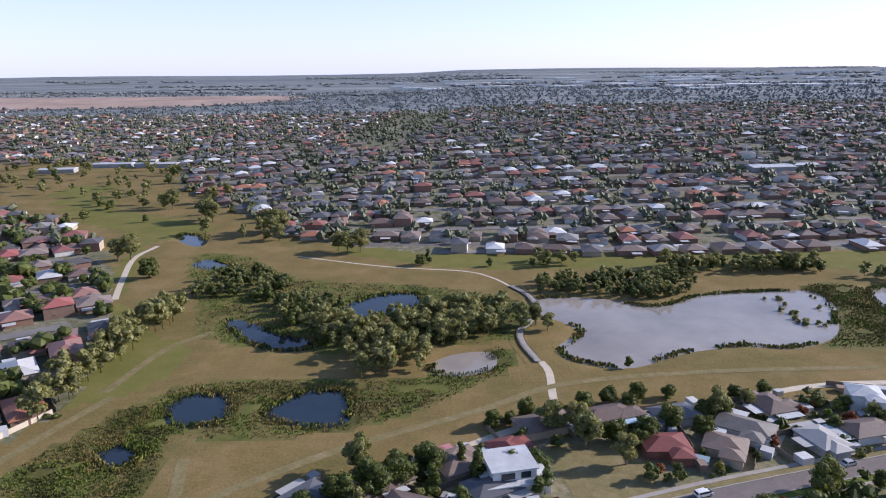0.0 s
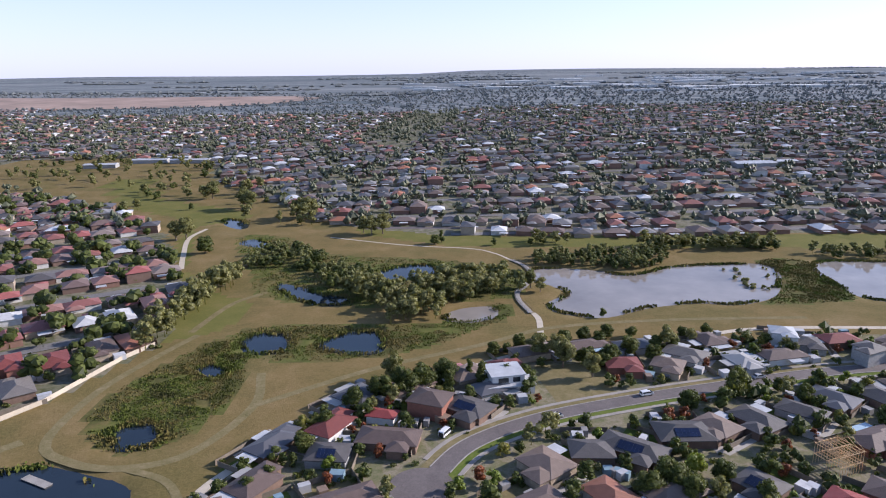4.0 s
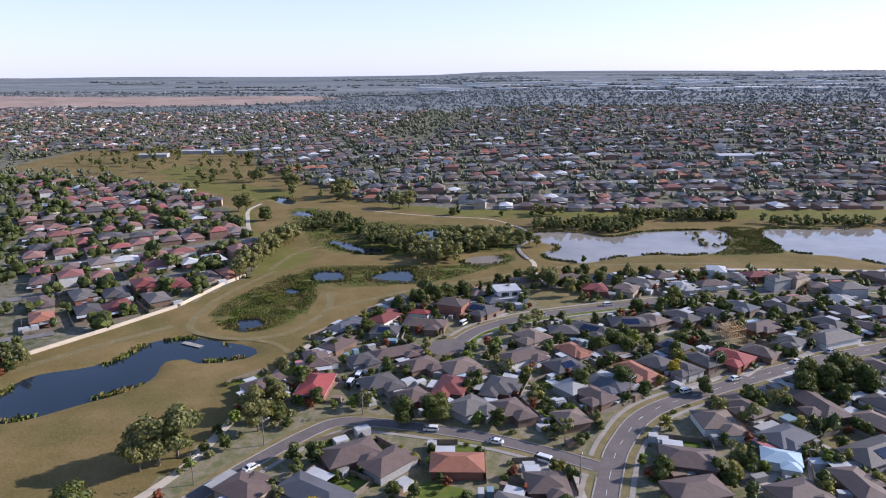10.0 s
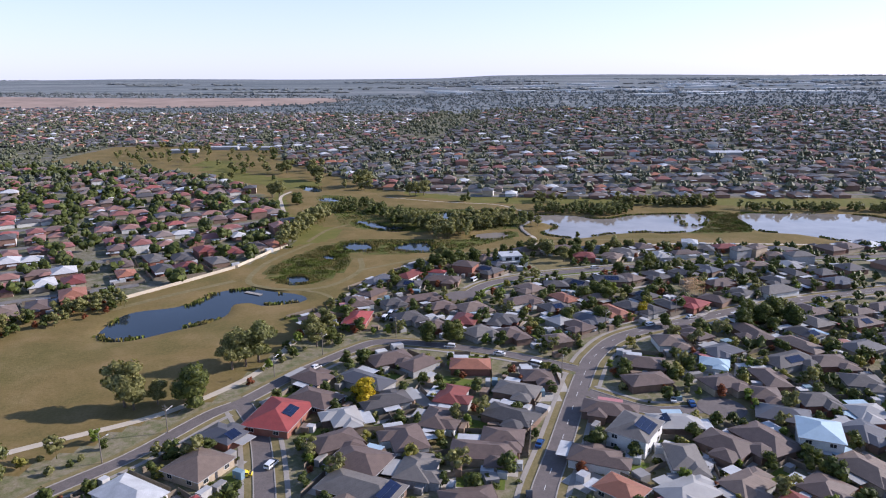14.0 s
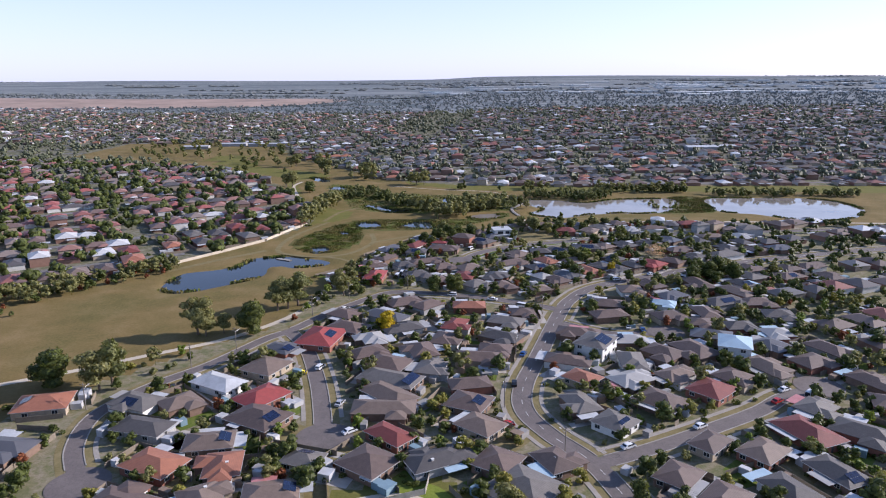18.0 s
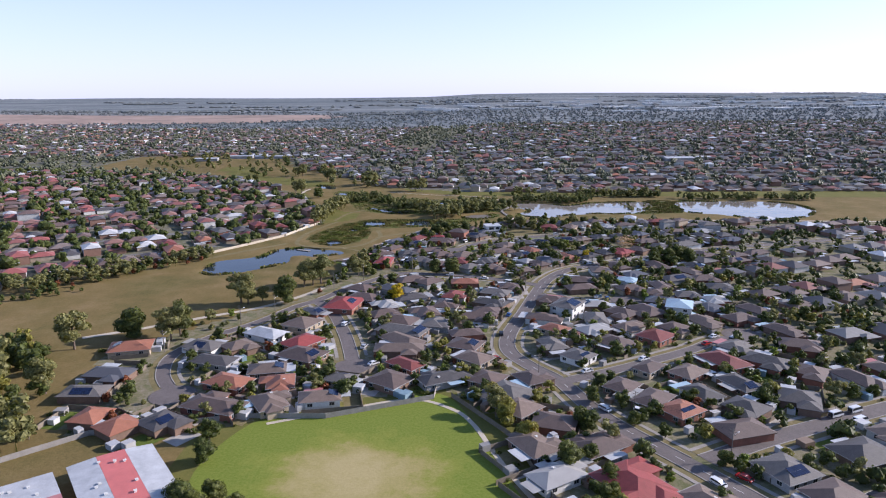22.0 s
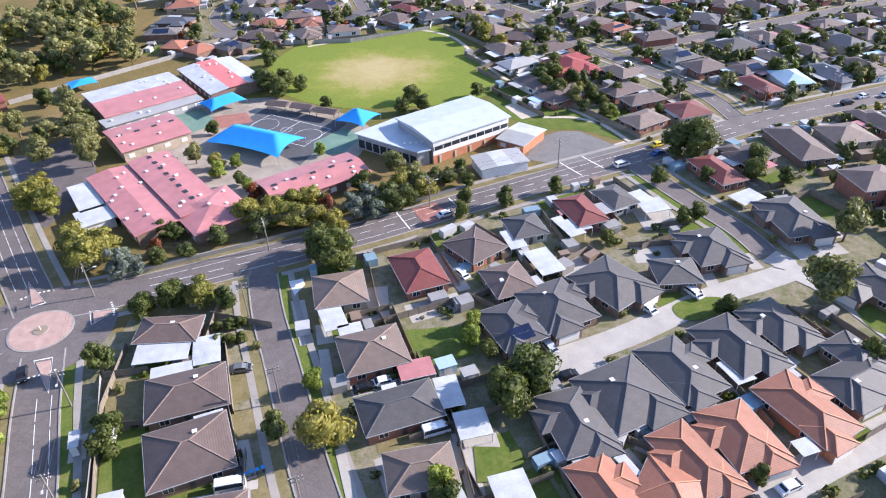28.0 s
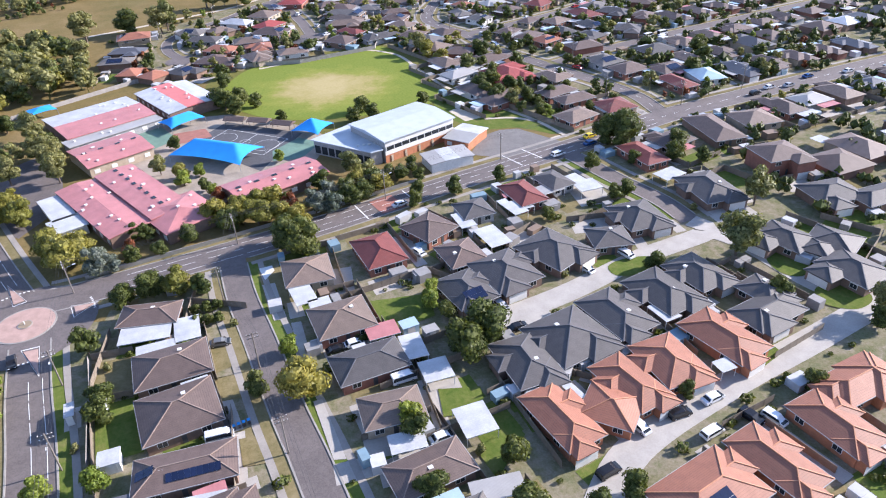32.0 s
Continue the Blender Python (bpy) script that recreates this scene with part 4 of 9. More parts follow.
def off_roads(x, y, margin):
    return bool(np.all(np.hypot(ROAD_XY[:, 0] - x, ROAD_XY[:, 1] - y) > ROAD_W + margin))


def road_turn(x, y):
    """Degrees of the nearest street's direction."""
    k = int(np.argmin(np.hypot(ROAD_XY[:, 0] - x, ROAD_XY[:, 1] - y)))
    return math.degrees(math.atan2(ROAD_T[k][1], ROAD_T[k][0]))


# ---------------------------------------------------------------- houses
def hip(s, cx, cy, w, d, z, rise, over=0.5, gable=False):
    """A hipped (or gabled) roof over a rectangle, with its soffit and fascia. Returns its ridge and hip lines."""
    a, b = w / 2 + over, d / 2 + over
    turn = a < b
    if turn:
        a, b = b, a
    h = b * rise
    k = a if gable else a - b

    def P(x, y, zz):
        return (cx + (y if turn else x), cy + (x if turn else y), zz)
    fz = z - 0.2
    e = [P(-a, -b, z), P(a, -b, z), P(a, b, z), P(-a, b, z)]
    lo = [P(-a, -b, fz), P(a, -b, fz), P(a, b, fz), P(-a, b, fz)]
    r0, r1 = P(-k, 0, z + h), P(k, 0, z + h)
    for f in ([e[0], e[1], r1, r0], [e[2], e[3], r0, r1], [e[1], e[2], r1], [e[3], e[0], r0]):
        s.poly(f if not turn else f[::-1])
    for i in range(4):
        j = (i + 1) % 4
        s.poly([lo[i], lo[j], e[j], e[i]])
    s.poly(lo[::-1])
    lines = [(r0, r1)]
    if not gable:
        lines += [(e[0], r0), (e[3], r0), (e[1], r1), (e[2], r1)]
    return lines


WIN = Shape().box(-0.9, -0.06, 0, 0.9, 0.02, 1.3).mesh("window_frame", M["trim"])
WIN_S = Shape().box(-0.9, -0.06, 0, 0.9, 0.02, 1.3).box(-0.8, -0.075, 0.1, -0.04, -0.02, 1.2).box(0.04, -0.075, 0.1, 0.8, -0.02, 1.2)
PANE1 = Shape().box(-0.8, -0.075, 0.1, -0.04, -0.02, 1.2).mesh("pane", M["glass"])
PANE2 = Shape().box(0.04, -0.075, 0.1, 0.8, -0.02, 1.2).mesh("pane", M["glass"])
WIN_FAR = mesh_of("window", WIN_S.v, WIN_S.f, [M["trim"], M["glass"]], [0] * 6 + [1] * 12)
DOOR = Shape().box(-0.45, -0.05, 0, 0.45, 0.02, 2.05).mesh("door", M["dark_trim"])
GARAGE = Shape()
for i in range(5):
    GARAGE.box(-2.4, -0.06, 0.43 * i, 2.4, 0.02, 0.43 * i + 0.40)
GARAGE = GARAGE.mesh("garage_door", M["trim"])
VENT = Shape().box(-0.3, -0.3, -0.2, 0.3, 0.3, 0.3).box(-0.42, -0.42, 0.3, 0.42, 0.42, 0.42).mesh("roof_vent", M["trim"])
PANEL = Shape().box(-0.48, -0.8, 0, 0.48, 0.8, 0.05).mesh("solar_panel", M["solar"])
ROOFS = {"grey": ("t_grey", "cap_grey", "charcoal tiled"), "brown": ("t_brown", "cap_brown", "brown tiled"), "tan": ("t_tan", "cap_brown", "tan tiled"), "red": ("t_red", "t_red", "dark red tiled"),
         "bright": ("t_bright", "t_bright", "bright red tiled"), "orange": ("t_orange", "cap_orange", "terracotta tiled"), "pale": ("t_pale", "t_pale", "pale grey tiled"),
         "white": ("sheet_white", "sheet_white", "white sheet-metal"), "blue": ("sheet_blue", "sheet_blue", "pale blue sheet-metal"), "metal": ("sheet_grey", "sheet_grey", "grey sheet-metal"), "dark": ("sheet_dark", "sheet_dark", "dark sheet-metal")}
WALLS = {"red": ("brick_red", "red brick"), "brown": ("brick_brown", "brown brick"), "cream": ("brick_cream", "cream brick"), "white": ("render_white", "white rendered"), "grey": ("render_grey", "grey rendered"), "orange": ("brick_orange", "orange brick")}
house_rnd = random.Random(5)


def solar(owner, w, d, h, rise, cols, rows, side="s", ox=0.0):
    """Panels laid in the plane of one roof slope."""
    a, b = w / 2 + 0.5, d / 2 + 0.5
    run = min(a, b)
    ang = math.atan(rise)
    rack = part("solar_array", Shape().box(-0.49 * cols, -0.81 * rows, -0.06, 0.49 * cols, 0.81 * rows, -0.01), M["steel"], owner, "dark blue rooftop solar panels")
    if side in "sn":
        off = b - run * 0.5
        m = Matrix.Translation((ox, -off if side == "s" else off, h + run * 0.5 * rise + 0.12)) @ Matrix.Rotation(ang if side == "s" else -ang, 4, "X")
    else:
        off = a - run * 0.5
        m = Matrix.Translation((off if side == "e" else -off, ox, h + run * 0.5 * rise + 0.12)) @ Matrix.Rotation(ang if side == "e" else -ang, 4, "Y")
        m = m @ Matrix.Rotation(math.pi / 2, 4, "Z")
    rack.matrix_basis = m
    for i in range(cols):
        for j in range(rows):
            part("solar_panel", PANEL, None, rack, m=Matrix.Translation(((i - (cols - 1) / 2) * 0.99, (j - (rows - 1) / 2) * 1.64, 0)))


def house(x, y, rot, w=12.0, d=15.0, roof="brown", wall="brown", wing=None, h=2.7, rise=0.34, patio=None, panels=None, full=True, gable=False, storeys=1, label="", claim=True, vents=0, z=None):
    """A detached house; rot: degrees from +x to its long front, which faces local -y. wing, patio: (cx, cy, w, d) in its own plan."""
    tm, cap, ttext = ROOFS[roof]
    wm, wtext = WALLS[wall]
    if "villa unit" in label and max(w, d) > 11 and wing is None:
        k = 1 if int(abs(x) * 7) % 2 else -1
        wing = [(k * w * 0.2, -d / 2 - 0.9 + w * 0.27, w * 0.54, w * 0.54 + 1.8), (-k * (w / 2 - 1.5), d * 0.12, 6.4, 4.6)]
    z0 = float(gz(x, y)) if z is None else z
    base = pose(x, y, z0, 0, 0, rot)
    hh = h * storeys
    close = y < -285
    ob = thing("house", base, label or f"{'two-storey' if storeys > 1 else 'single-storey'} {wtext} house with a {ttext} {'gabled' if gable else 'hipped'} roof", "house", "suburban houses")
    part("wall", Shape().box(-w / 2, -d / 2, -0.3, w / 2, d / 2, hh), M[wm], ob)
    wings = [] if not wing else (wing if isinstance(wing, list) else [wing])
    for k, (cx, cy, ww, wd) in enumerate(wings):
        part("wing_wall", Shape().box(cx - ww / 2, cy - wd / 2, -0.3, cx + ww / 2, cy + wd / 2, hh - 0.004 * (k + 1)), M[wm], ob)
    s = Shape()
    lines = hip(s, 0, 0, w, d, hh + 0.05, rise, gable=gable)
    part("roof", s, M[tm], ob)
    for k, (cx, cy, ww, wd) in enumerate(wings):
        s = Shape()
        lines += hip(s, cx, cy, ww, wd, hh + 0.046 - 0.004 * k, rise * (0.985 - 0.01 * k))
        part("wing_roof", s, M[tm], ob)
    caps = [(Vector(p) + Vector((0, 0, 0.02)), Vector(q) + Vector((0, 0, 0.02))) for p, q in lines]
    if full:
        for p, q in caps if close else ():
            part("ridge_cap", Shape().bar(p, q, 0.13, 4), M[cap], ob)
        g = Shape()
        for x0, y0, x1, y1 in ((-w / 2 - 0.6, -d / 2 - 0.6, w / 2 + 0.6, -d / 2 - 0.5), (-w / 2 - 0.6, d / 2 + 0.5, w / 2 + 0.6, d / 2 + 0.6), (-w / 2 - 0.6, -d / 2 - 0.5, -w / 2 - 0.5, d / 2 + 0.5), (w / 2 + 0.5, -d / 2 - 0.5, w / 2 + 0.6, d / 2 + 0.5)):
            g.box(x0, y0, hh - 0.12, x1, y1, hh + 0.03)
        part("gutter", g, M["render_grey"], ob)

        def opening(me, name, px, py, pz, r):
            o = part(name, me, None, ob, m=pose(px, py, pz, 0, 0, r))
            if name == "window" and close:
                part("pane", PANE1, None, o)
                part("pane", PANE2, None, o)
        for k in range(storeys):
            for px, py, r in ((-0.3 * w, -d / 2 - 0.01, 0), (0.28 * w, -d / 2 - 0.01, 0), (-0.3 * w, d / 2 + 0.01, 180), (0.28 * w, d / 2 + 0.01, 180),
                              (w / 2 + 0.01, -0.25 * d, 90), (w / 2 + 0.01, 0.3 * d, 90), (-w / 2 - 0.01, -0.25 * d, -90), (-w / 2 - 0.01, 0.3 * d, -90)):
                if math.cos(radians(rot + r)) > 0.3:
                    opening(WIN if close else WIN_FAR, "window", px, py, 0.9 + k * h, r)
        opening(DOOR, "door", -0.02 * w, -d / 2 - 0.01, 0, 0)
        for cx, cy, ww, wd in wings[:1]:
            if wd > 4:
                opening(GARAGE, "garage_door", cx, cy - wd / 2 - 0.01, 0, 0)
        for k in range(vents):
            part("roof_vent", VENT, None, ob, m=pose(house_rnd.uniform(-w / 4, w / 4), house_rnd.uniform(-d / 5, d / 5), hh + min(w, d) * 0.5 * rise * 0.72))
    patios = [] if not patio else (patio if isinstance(patio, list) else [patio])
    for one in patios:
        px, py, pw, pd = one[:4]
        pm = M[one[4] if len(one) > 4 else "sheet_white"]
        s = Shape()
        n = len(s.v)
        s.box(px - pw / 2, py - pd / 2, 2.35, px + pw / 2, py + pd / 2, 2.43)
        part("patio_roof", s, pm, ob, "bright sheet-metal patio roof")
        for sx in (-1, 1):
            for sy in ((-1, 1) if close else ()):
                part("patio_post", Shape().box(px + sx * (pw / 2 - 0.1) - 0.05, py + sy * (pd / 2 - 0.1) - 0.05, -0.2, px + sx * (pw / 2 - 0.1) + 0.05, py + sy * (pd / 2 - 0.1) + 0.05, 2.35), M["trim"], ob)
    for one in [] if not panels else (panels if isinstance(panels, list) else [panels]):
        solar(ob, w, d, hh + 0.05, rise, *one)
    if claim:
        c, s_ = math.cos(radians(rot)), math.sin(radians(rot))
        q = min(w, d) / 2
        span = (max(w, d) - min(w, d)) / 2
        for u in (-1, 0, 1):
            lx, ly = (u * span, 0) if w > d else (0, u * span)
            TAKEN.append((x + lx * c - ly * s_, y + lx * s_ + ly * c, q))
        for extra in wings + patios:
            if extra:
                lx, ly = extra[0], extra[1]
                TAKEN.append((x + lx * c - ly * s_, y + lx * s_ + ly * c, min(extra[2], extra[3]) / 2))
    return ob


# ---------------------------------------------------------------- cars
def car_meshes(long, wide, high, kind):
    n = 14
    prof = {"sedan": [(-0.5, 0.34), (-0.49, 0.60), (-0.36, 0.64), (-0.24, 0.98), (0.10, 1.0), (0.24, 0.68), (0.45, 0.58), (0.5, 0.40)],
            "wagon": [(-0.5, 0.32), (-0.5, 0.60), (-0.46, 0.94), (-0.3, 1.0), (0.12, 1.0), (0.26, 0.68), (0.46, 0.58), (0.5, 0.38)],
            "van": [(-0.5, 0.2), (-0.5, 0.9), (-0.47, 1.0), (-0.1, 1.0), (0.28, 0.98), (0.4, 0.58), (0.49, 0.48), (0.5, 0.25)]}[kind]
    s = Shape()
    cut = 0.64 if kind != "van" else 0.56
    k = len(prof)

    def half(zf):
        return wide / 2 * (1.0 if zf <= cut else 1.0 - 0.34 * (zf - cut))
    for side in (-1, 1):
        pts = [(px * long, side * half(pz), pz * high) for px, pz in prof]
        base = [(-0.5 * long, side * wide / 2, 0.2 * high), (0.5 * long, side * wide / 2, 0.2 * high)]
        ring = [base[0]] + pts + [base[1]]
        s.poly(ring if side < 0 else ring[::-1])
    for (x0, z0), (x1, z1) in zip(prof[:-1], prof[1:]):
        s.poly([(x0 * long, -half(z0), z0 * high), (x0 * long, half(z0), z0 * high), (x1 * long, half(z1), z1 * high), (x1 * long, -half(z1), z1 * high)])
    for x0, z0 in (prof[0], prof[-1]):
        s.poly([(x0 * long, -wide / 2, 0.2 * high), (x0 * long, wide / 2, 0.2 * high), (x0 * long, wide / 2, z0 * high), (x0 * long, -wide / 2, z0 * high)])
    g = Shape()
    top = [p for p in prof if p[1] > cut]
    x0, x1 = top[0][0] * long + 0.1, top[-1][0] * long
    for side in (-1, 1):
        yy0, yy1 = side * (wide / 2 * 1.003), side * (half(0.93) + 0.012)
        g.poly([(x0 - 0.05, yy0, cut * high), (x1 + 0.35, yy0, cut * high), (x1, yy1, 0.93 * high), (x0 + 0.25, yy1, 0.93 * high)])
    i = prof.index(top[-1])
    for (xa, za), (xb, zb) in ((prof[i], prof[i + 1]), (prof[i - len(top) + 1], prof[i - len(top)])):
        dx = 0.02 if xb > xa else -0.02
        g.poly([(xa * long + dx, -half(za) * 0.86, za * high - 0.03), (xa * long + dx, half(za) * 0.86, za * high - 0.03), (xb * long + dx, half(zb) * 0.9, zb * high + 0.04), (xb * long + dx, -half(zb) * 0.9, zb * high + 0.04)])
    return s, g


WHEEL = Shape().bar((0, -0.1, 0), (0, 0.1, 0), 0.32, 12).mesh("wheel", M["tyre"])
RIM = Shape().bar((0, -0.11, 0), (0, 0.11, 0), 0.19, 8).mesh("rim", M["steel"])
LAMP = Shape().box(-0.03, -0.18, 0, 0.03, 0.18, 0.14).mesh("headlight", M["skylight"])
CARS = {}


def car(x, y, rot, paint="white", kind="sedan"):
    z = 0.11
    m = pose(x, y, z, 0, 0, rot)
    if (paint, kind) in CARS:
        return copy_thing(CARS[paint, kind], m)
    long, wide, high = {"sedan": (4.6, 1.8, 1.45), "wagon": (4.5, 1.82, 1.62), "van": (5.0, 1.95, 2.1)}[kind]
    text = {"sedan": "sedan", "wagon": "hatchback wagon", "van": "delivery van"}[kind]
    ob = thing("car", m, f"parked {paint} {text} with dark windows", "car", "parked cars")
    s, g = car_meshes(long, wide, high, kind)
    part("body", s, CAR_PAINT[paint], ob)
    part("car_window", g, M["glass"], ob, "dark tinted glass")
    for sx in (-0.31, 0.32):
        for sy in (-1, 1):
            w = part("wheel", WHEEL, None, ob, m=pose(sx * long, sy * (wide / 2 - 0.08), 0.32))
            part("rim", RIM, None, w)
    for sy in (-1, 1):
        part("headlight", LAMP, None, ob, m=pose(long / 2, sy * wide * 0.34, high * 0.38))
    CARS[paint, kind] = ob
    return ob


# ---------------------------------------------------------------- poles, wires, fences
POLE = Shape().bar((0, 0, -0.2), (0, 0, 9.2), 0.17, 8, 0.12).mesh("post", M["pole"])
ARM = Shape().box(-1.2, -0.06, 0, 1.2, 0.06, 0.12).mesh("crossarm", M["pole"])
INSUL = Shape().bar((0, 0, 0), (0, 0, 0.2), 0.06, 6).mesh("insulator", M["trim"])


def power_pole(x, y, rot=0.0, lamp=False):
    ob = thing("power_pole", pose(x, y, 0, 0, 0, rot), "weathered timber power pole with crossarms", "power pole", "street power poles")
    part("post", POLE, None, ob)
    for zz in (8.6, 7.7):
        arm = part("crossarm", ARM, None, ob, m=pose(0, 0.16, zz))
        for ax in (-1.05, -0.45, 0.45, 1.05) if y < -200 else ():
            part("insulator", INSUL, None, arm, m=pose(ax, 0, 0.12))
    if lamp:
        part("lamp_arm", Shape().bar((0, 0, 7.2), (0, -2.0, 7.7), 0.04, 5), M["steel"], ob)
        part("lamp_head", Shape().box(-0.14, -2.6, 7.66, 0.14, -1.9, 7.78), M["trim"], ob)
    return ob


def wires(a, b, offs=(-1.05, -0.45, 0.45, 1.05), z=8.9, rot=0.0):
    """Sagging cables between two poles."""
    ob = thing("power_line", Matrix.Identity(4), "dark overhead power cables strung between poles", "cable", "overhead cables")
    u = Vector((math.cos(radians(rot)), math.sin(radians(rot)), 0))
    for o in offs:
        p, q = Vector((*a, z)) + u * o, Vector((*b, z)) + u * o
        v, f = [], []
        for i in range(11):
            t = i / 10
            c = p.lerp(q, t) - Vector((0, 0, 0.9 * 4 * t * (1 - t)))
            v += [c + Vector((0, 0, 0.02)), c + u * 0.02, c - u * 0.02]
            f += [(3 * i + k - 3, 3 * i + (k + 1) % 3 - 3, 3 * i + (k + 1) % 3, 3 * i + k) for k in range(3)] if i else []
        part("cable", mesh_of("cable", [tuple(c) for c in v], f, [M["wire"]]), None, ob)
    return ob


PALES = {}


def fence(pts, high=1.8, mat_name="timber", pale=2.4, label="weathered grey timber paling fence", group="yard fences"):
    """A fence along corner points: panels between posts, each its own piece."""
    ob = thing("fence", Matrix.Translation((pts[0][0], pts[0][1], 0)), label, "fence", group)
    o = Vector((pts[0][0], pts[0][1], 0))
    for p, q in zip(pts[:-1], pts[1:]):
        p, q = Vector((*p, 0)), Vector((*q, 0))
        n = max(1, round((q - p).length / pale))
        w = (q - p).length / n
        ang = math.atan2(q.y - p.y, q.x - p.x)
        key = (round(w, 1), high, mat_name)
        if key not in PALES:
            s = Shape()
            s.box(0.05, -0.02, 0.05, key[0], 0.02, high)
            s.box(0.0, 0.02, high * 0.25, key[0], 0.06, high * 0.25 + 0.08)
            s.box(0.0, 0.02, high * 0.8, key[0], 0.06, high * 0.8 + 0.08)
            s.box(-0.05, -0.05, -0.1, 0.05, 0.05, high + 0.06)
            PALES[key] = s.mesh("panel", M[mat_name])
        for i in range(n):
            c = p.lerp(q, i / n) - o
            part("panel", PALES[key], None, ob, m=Matrix.Translation(c) @ Matrix.Rotation(ang, 4, "Z"))
    return ob

# ---------------------------------------------------------------- distant suburb, joined
far_rnd = np.random.default_rng(12)


def in_any(polys, x, y):
    r = np.zeros(np.shape(x), bool)
    for p in polys:
        r |= inside(p, x, y)
    return r


def far_blocks(ox, oy, rot, cols, rows, lot=14.6, deep=23.5, street=13.0, across=9, keep=None):
    """Centres and turns of houses in street blocks: two rows back to back, then a street."""
    out = []
    c, s = math.cos(radians(rot)), math.sin(radians(rot))
    v = 0.0
    for r in range(rows):
        if r % 2 == 0 and r:
            v += street
        u = 0.0
        for k in range(cols):
            if k % across == 0 and k:
                u += street
            lx, ly = u + far_rnd.uniform(-2.2, 2.2), v + deep * 0.45 + far_rnd.uniform(-3.5, 3.5)
            out.append((ox + lx * c - ly * s, oy + lx * s + ly * c, rot + (0 if r % 2 else 180) + far_rnd.uniform(-6, 6)))
            u += lot
        v += deep
    return np.array(out)


def far_houses(name, spots, label, roof="far_roof"):
    """Walls and hipped roofs of a distant quarter in one piece."""
    quads, idx = [], []
    for x, y, rot in spots:
        w, d, h = far_rnd.uniform(9, 12.5), far_rnd.uniform(11, 16), far_rnd.choice([2.7, 2.8, 3.0, 5.2], p=[0.4, 0.3, 0.24, 0.06])
        if far_rnd.random() < 0.3:
            w, d = d, w
        z = float(gz(x, y)) - 0.3
        c, s = math.cos(radians(rot)), math.sin(radians(rot))

        def P(lx, ly, lz):
            return (x + lx * c - ly * s, y + lx * s + ly * c, z + lz)
        a, b = w / 2, d / 2
        for q in (((-a, -b), (a, -b)), ((a, -b), (a, b)), ((a, b), (-a, b)), ((-a, b), (-a, -b))):
            quads.append([P(*q[0], 0), P(*q[1], 0), P(*q[1], h + 0.3), P(*q[0], h + 0.3)])
            idx.append(1)
        roofs = [(0, 0, a + 0.5, b + 0.5)]
        if far_rnd.random() < 0.6:
            roofs.append((far_rnd.choice([-1, 1]) * a * 0.5, -b - 1.0, a * 0.55, 3.0))
        for cx, cy, ra, rb in roofs:
            z1 = h + 0.35
            if ra >= rb:
                k, rh = ra - rb, rb * 0.36
                A = [(-ra, -rb, 0), (ra, -rb, 0), (ra, rb, 0), (-ra, rb, 0), (-k, 0, rh), (k, 0, rh)]
            else:
                k, rh = rb - ra, ra * 0.36
                A = [(ra, -rb, 0), (ra, rb, 0), (-ra, rb, 0), (-ra, -rb, 0), (0, -k, rh), (0, k, rh)]
            A = [P(cx + p[0], cy + p[1], z1 + p[2]) for p in A]
            roofs_q = [[A[0], A[1], A[5], A[4]], [A[2], A[3], A[4], A[5]], [A[1], A[2], A[5], A[5]], [A[3], A[0], A[4], A[4]]]
            quads.append(("roof", roofs_q))
            idx.append(0)
        for _ in range(far_rnd.choice([0, 1, 1, 2])):
            px, py, pw, pd = far_rnd.uniform(-5, 5), far_rnd.choice([-1, 1]) * (b + 2.2), far_rnd.uniform(2, 3.5), far_rnd.uniform(1.6, 2.6)
            quads.append([P(px - pw, py - pd, 2.6), P(px + pw, py - pd, 2.6), P(px + pw, py + pd, 2.6), P(px - pw, py + pd, 2.6)])
            idx.append(2)
    verts, faces, mi = [], [], []
    for q, k in zip(quads, idx):
        n = len(verts)
        if k:
            verts += q
            faces.append((n, n + 1, n + 2, n + 3))
            mi.append(k)
        else:
            qs = q[1]
            pts = [qs[0][0], qs[0][1], qs[1][0], qs[1][1], qs[0][3], qs[0][2]]
            verts += pts
            faces += [(n, n + 1, n + 5, n + 4), (n + 2, n + 3, n + 4, n + 5), (n + 1, n + 2, n + 5), (n + 3, n, n + 4)]
            mi += [0] * 4
    me = mesh_of(name, verts, faces, [M[roof], M["far_wall"], M["sheet_white"]], mi)
    return setting(name, me, label, "houses", "stuff")


def far_trees(name, xy, size, n, label, material="far_leaf", leaf=0.9):
    """Crowns of a distant stand of trees, each a clump of sprays over a short trunk."""
    out = []
    for (x, y), s in zip(xy, size):
        z = float(gz(x, y))
        r = s * far_rnd.uniform(0.32, 0.5)
        L = [(x + far_rnd.normal() * r * 0.45, y + far_rnd.normal() * r * 0.45, z + s * far_rnd.uniform(0.16, 0.56), r * 0.62, r * 0.6) for _ in range(5 if n > 70 else 4)]
        out.append(boughs(far_rnd, L, 0.95, 0.22, (ICO_V, ICO_F) if n > 70 else (OCT_V, OCT_F)))
        out.append(leaf_cloud(far_rnd, L, n if n > 60 else n // 5, leaf * s / 10, 0.22))
        t = 0.03 * s
        out.append(np.array([[(x - t, y, z - 0.2), (x + t, y, z - 0.2), (x, y, z + s * 0.3)]]))
    return setting(name, soup(name, np.concatenate(out), 3, [M[material]]), label, "trees", "stuff")


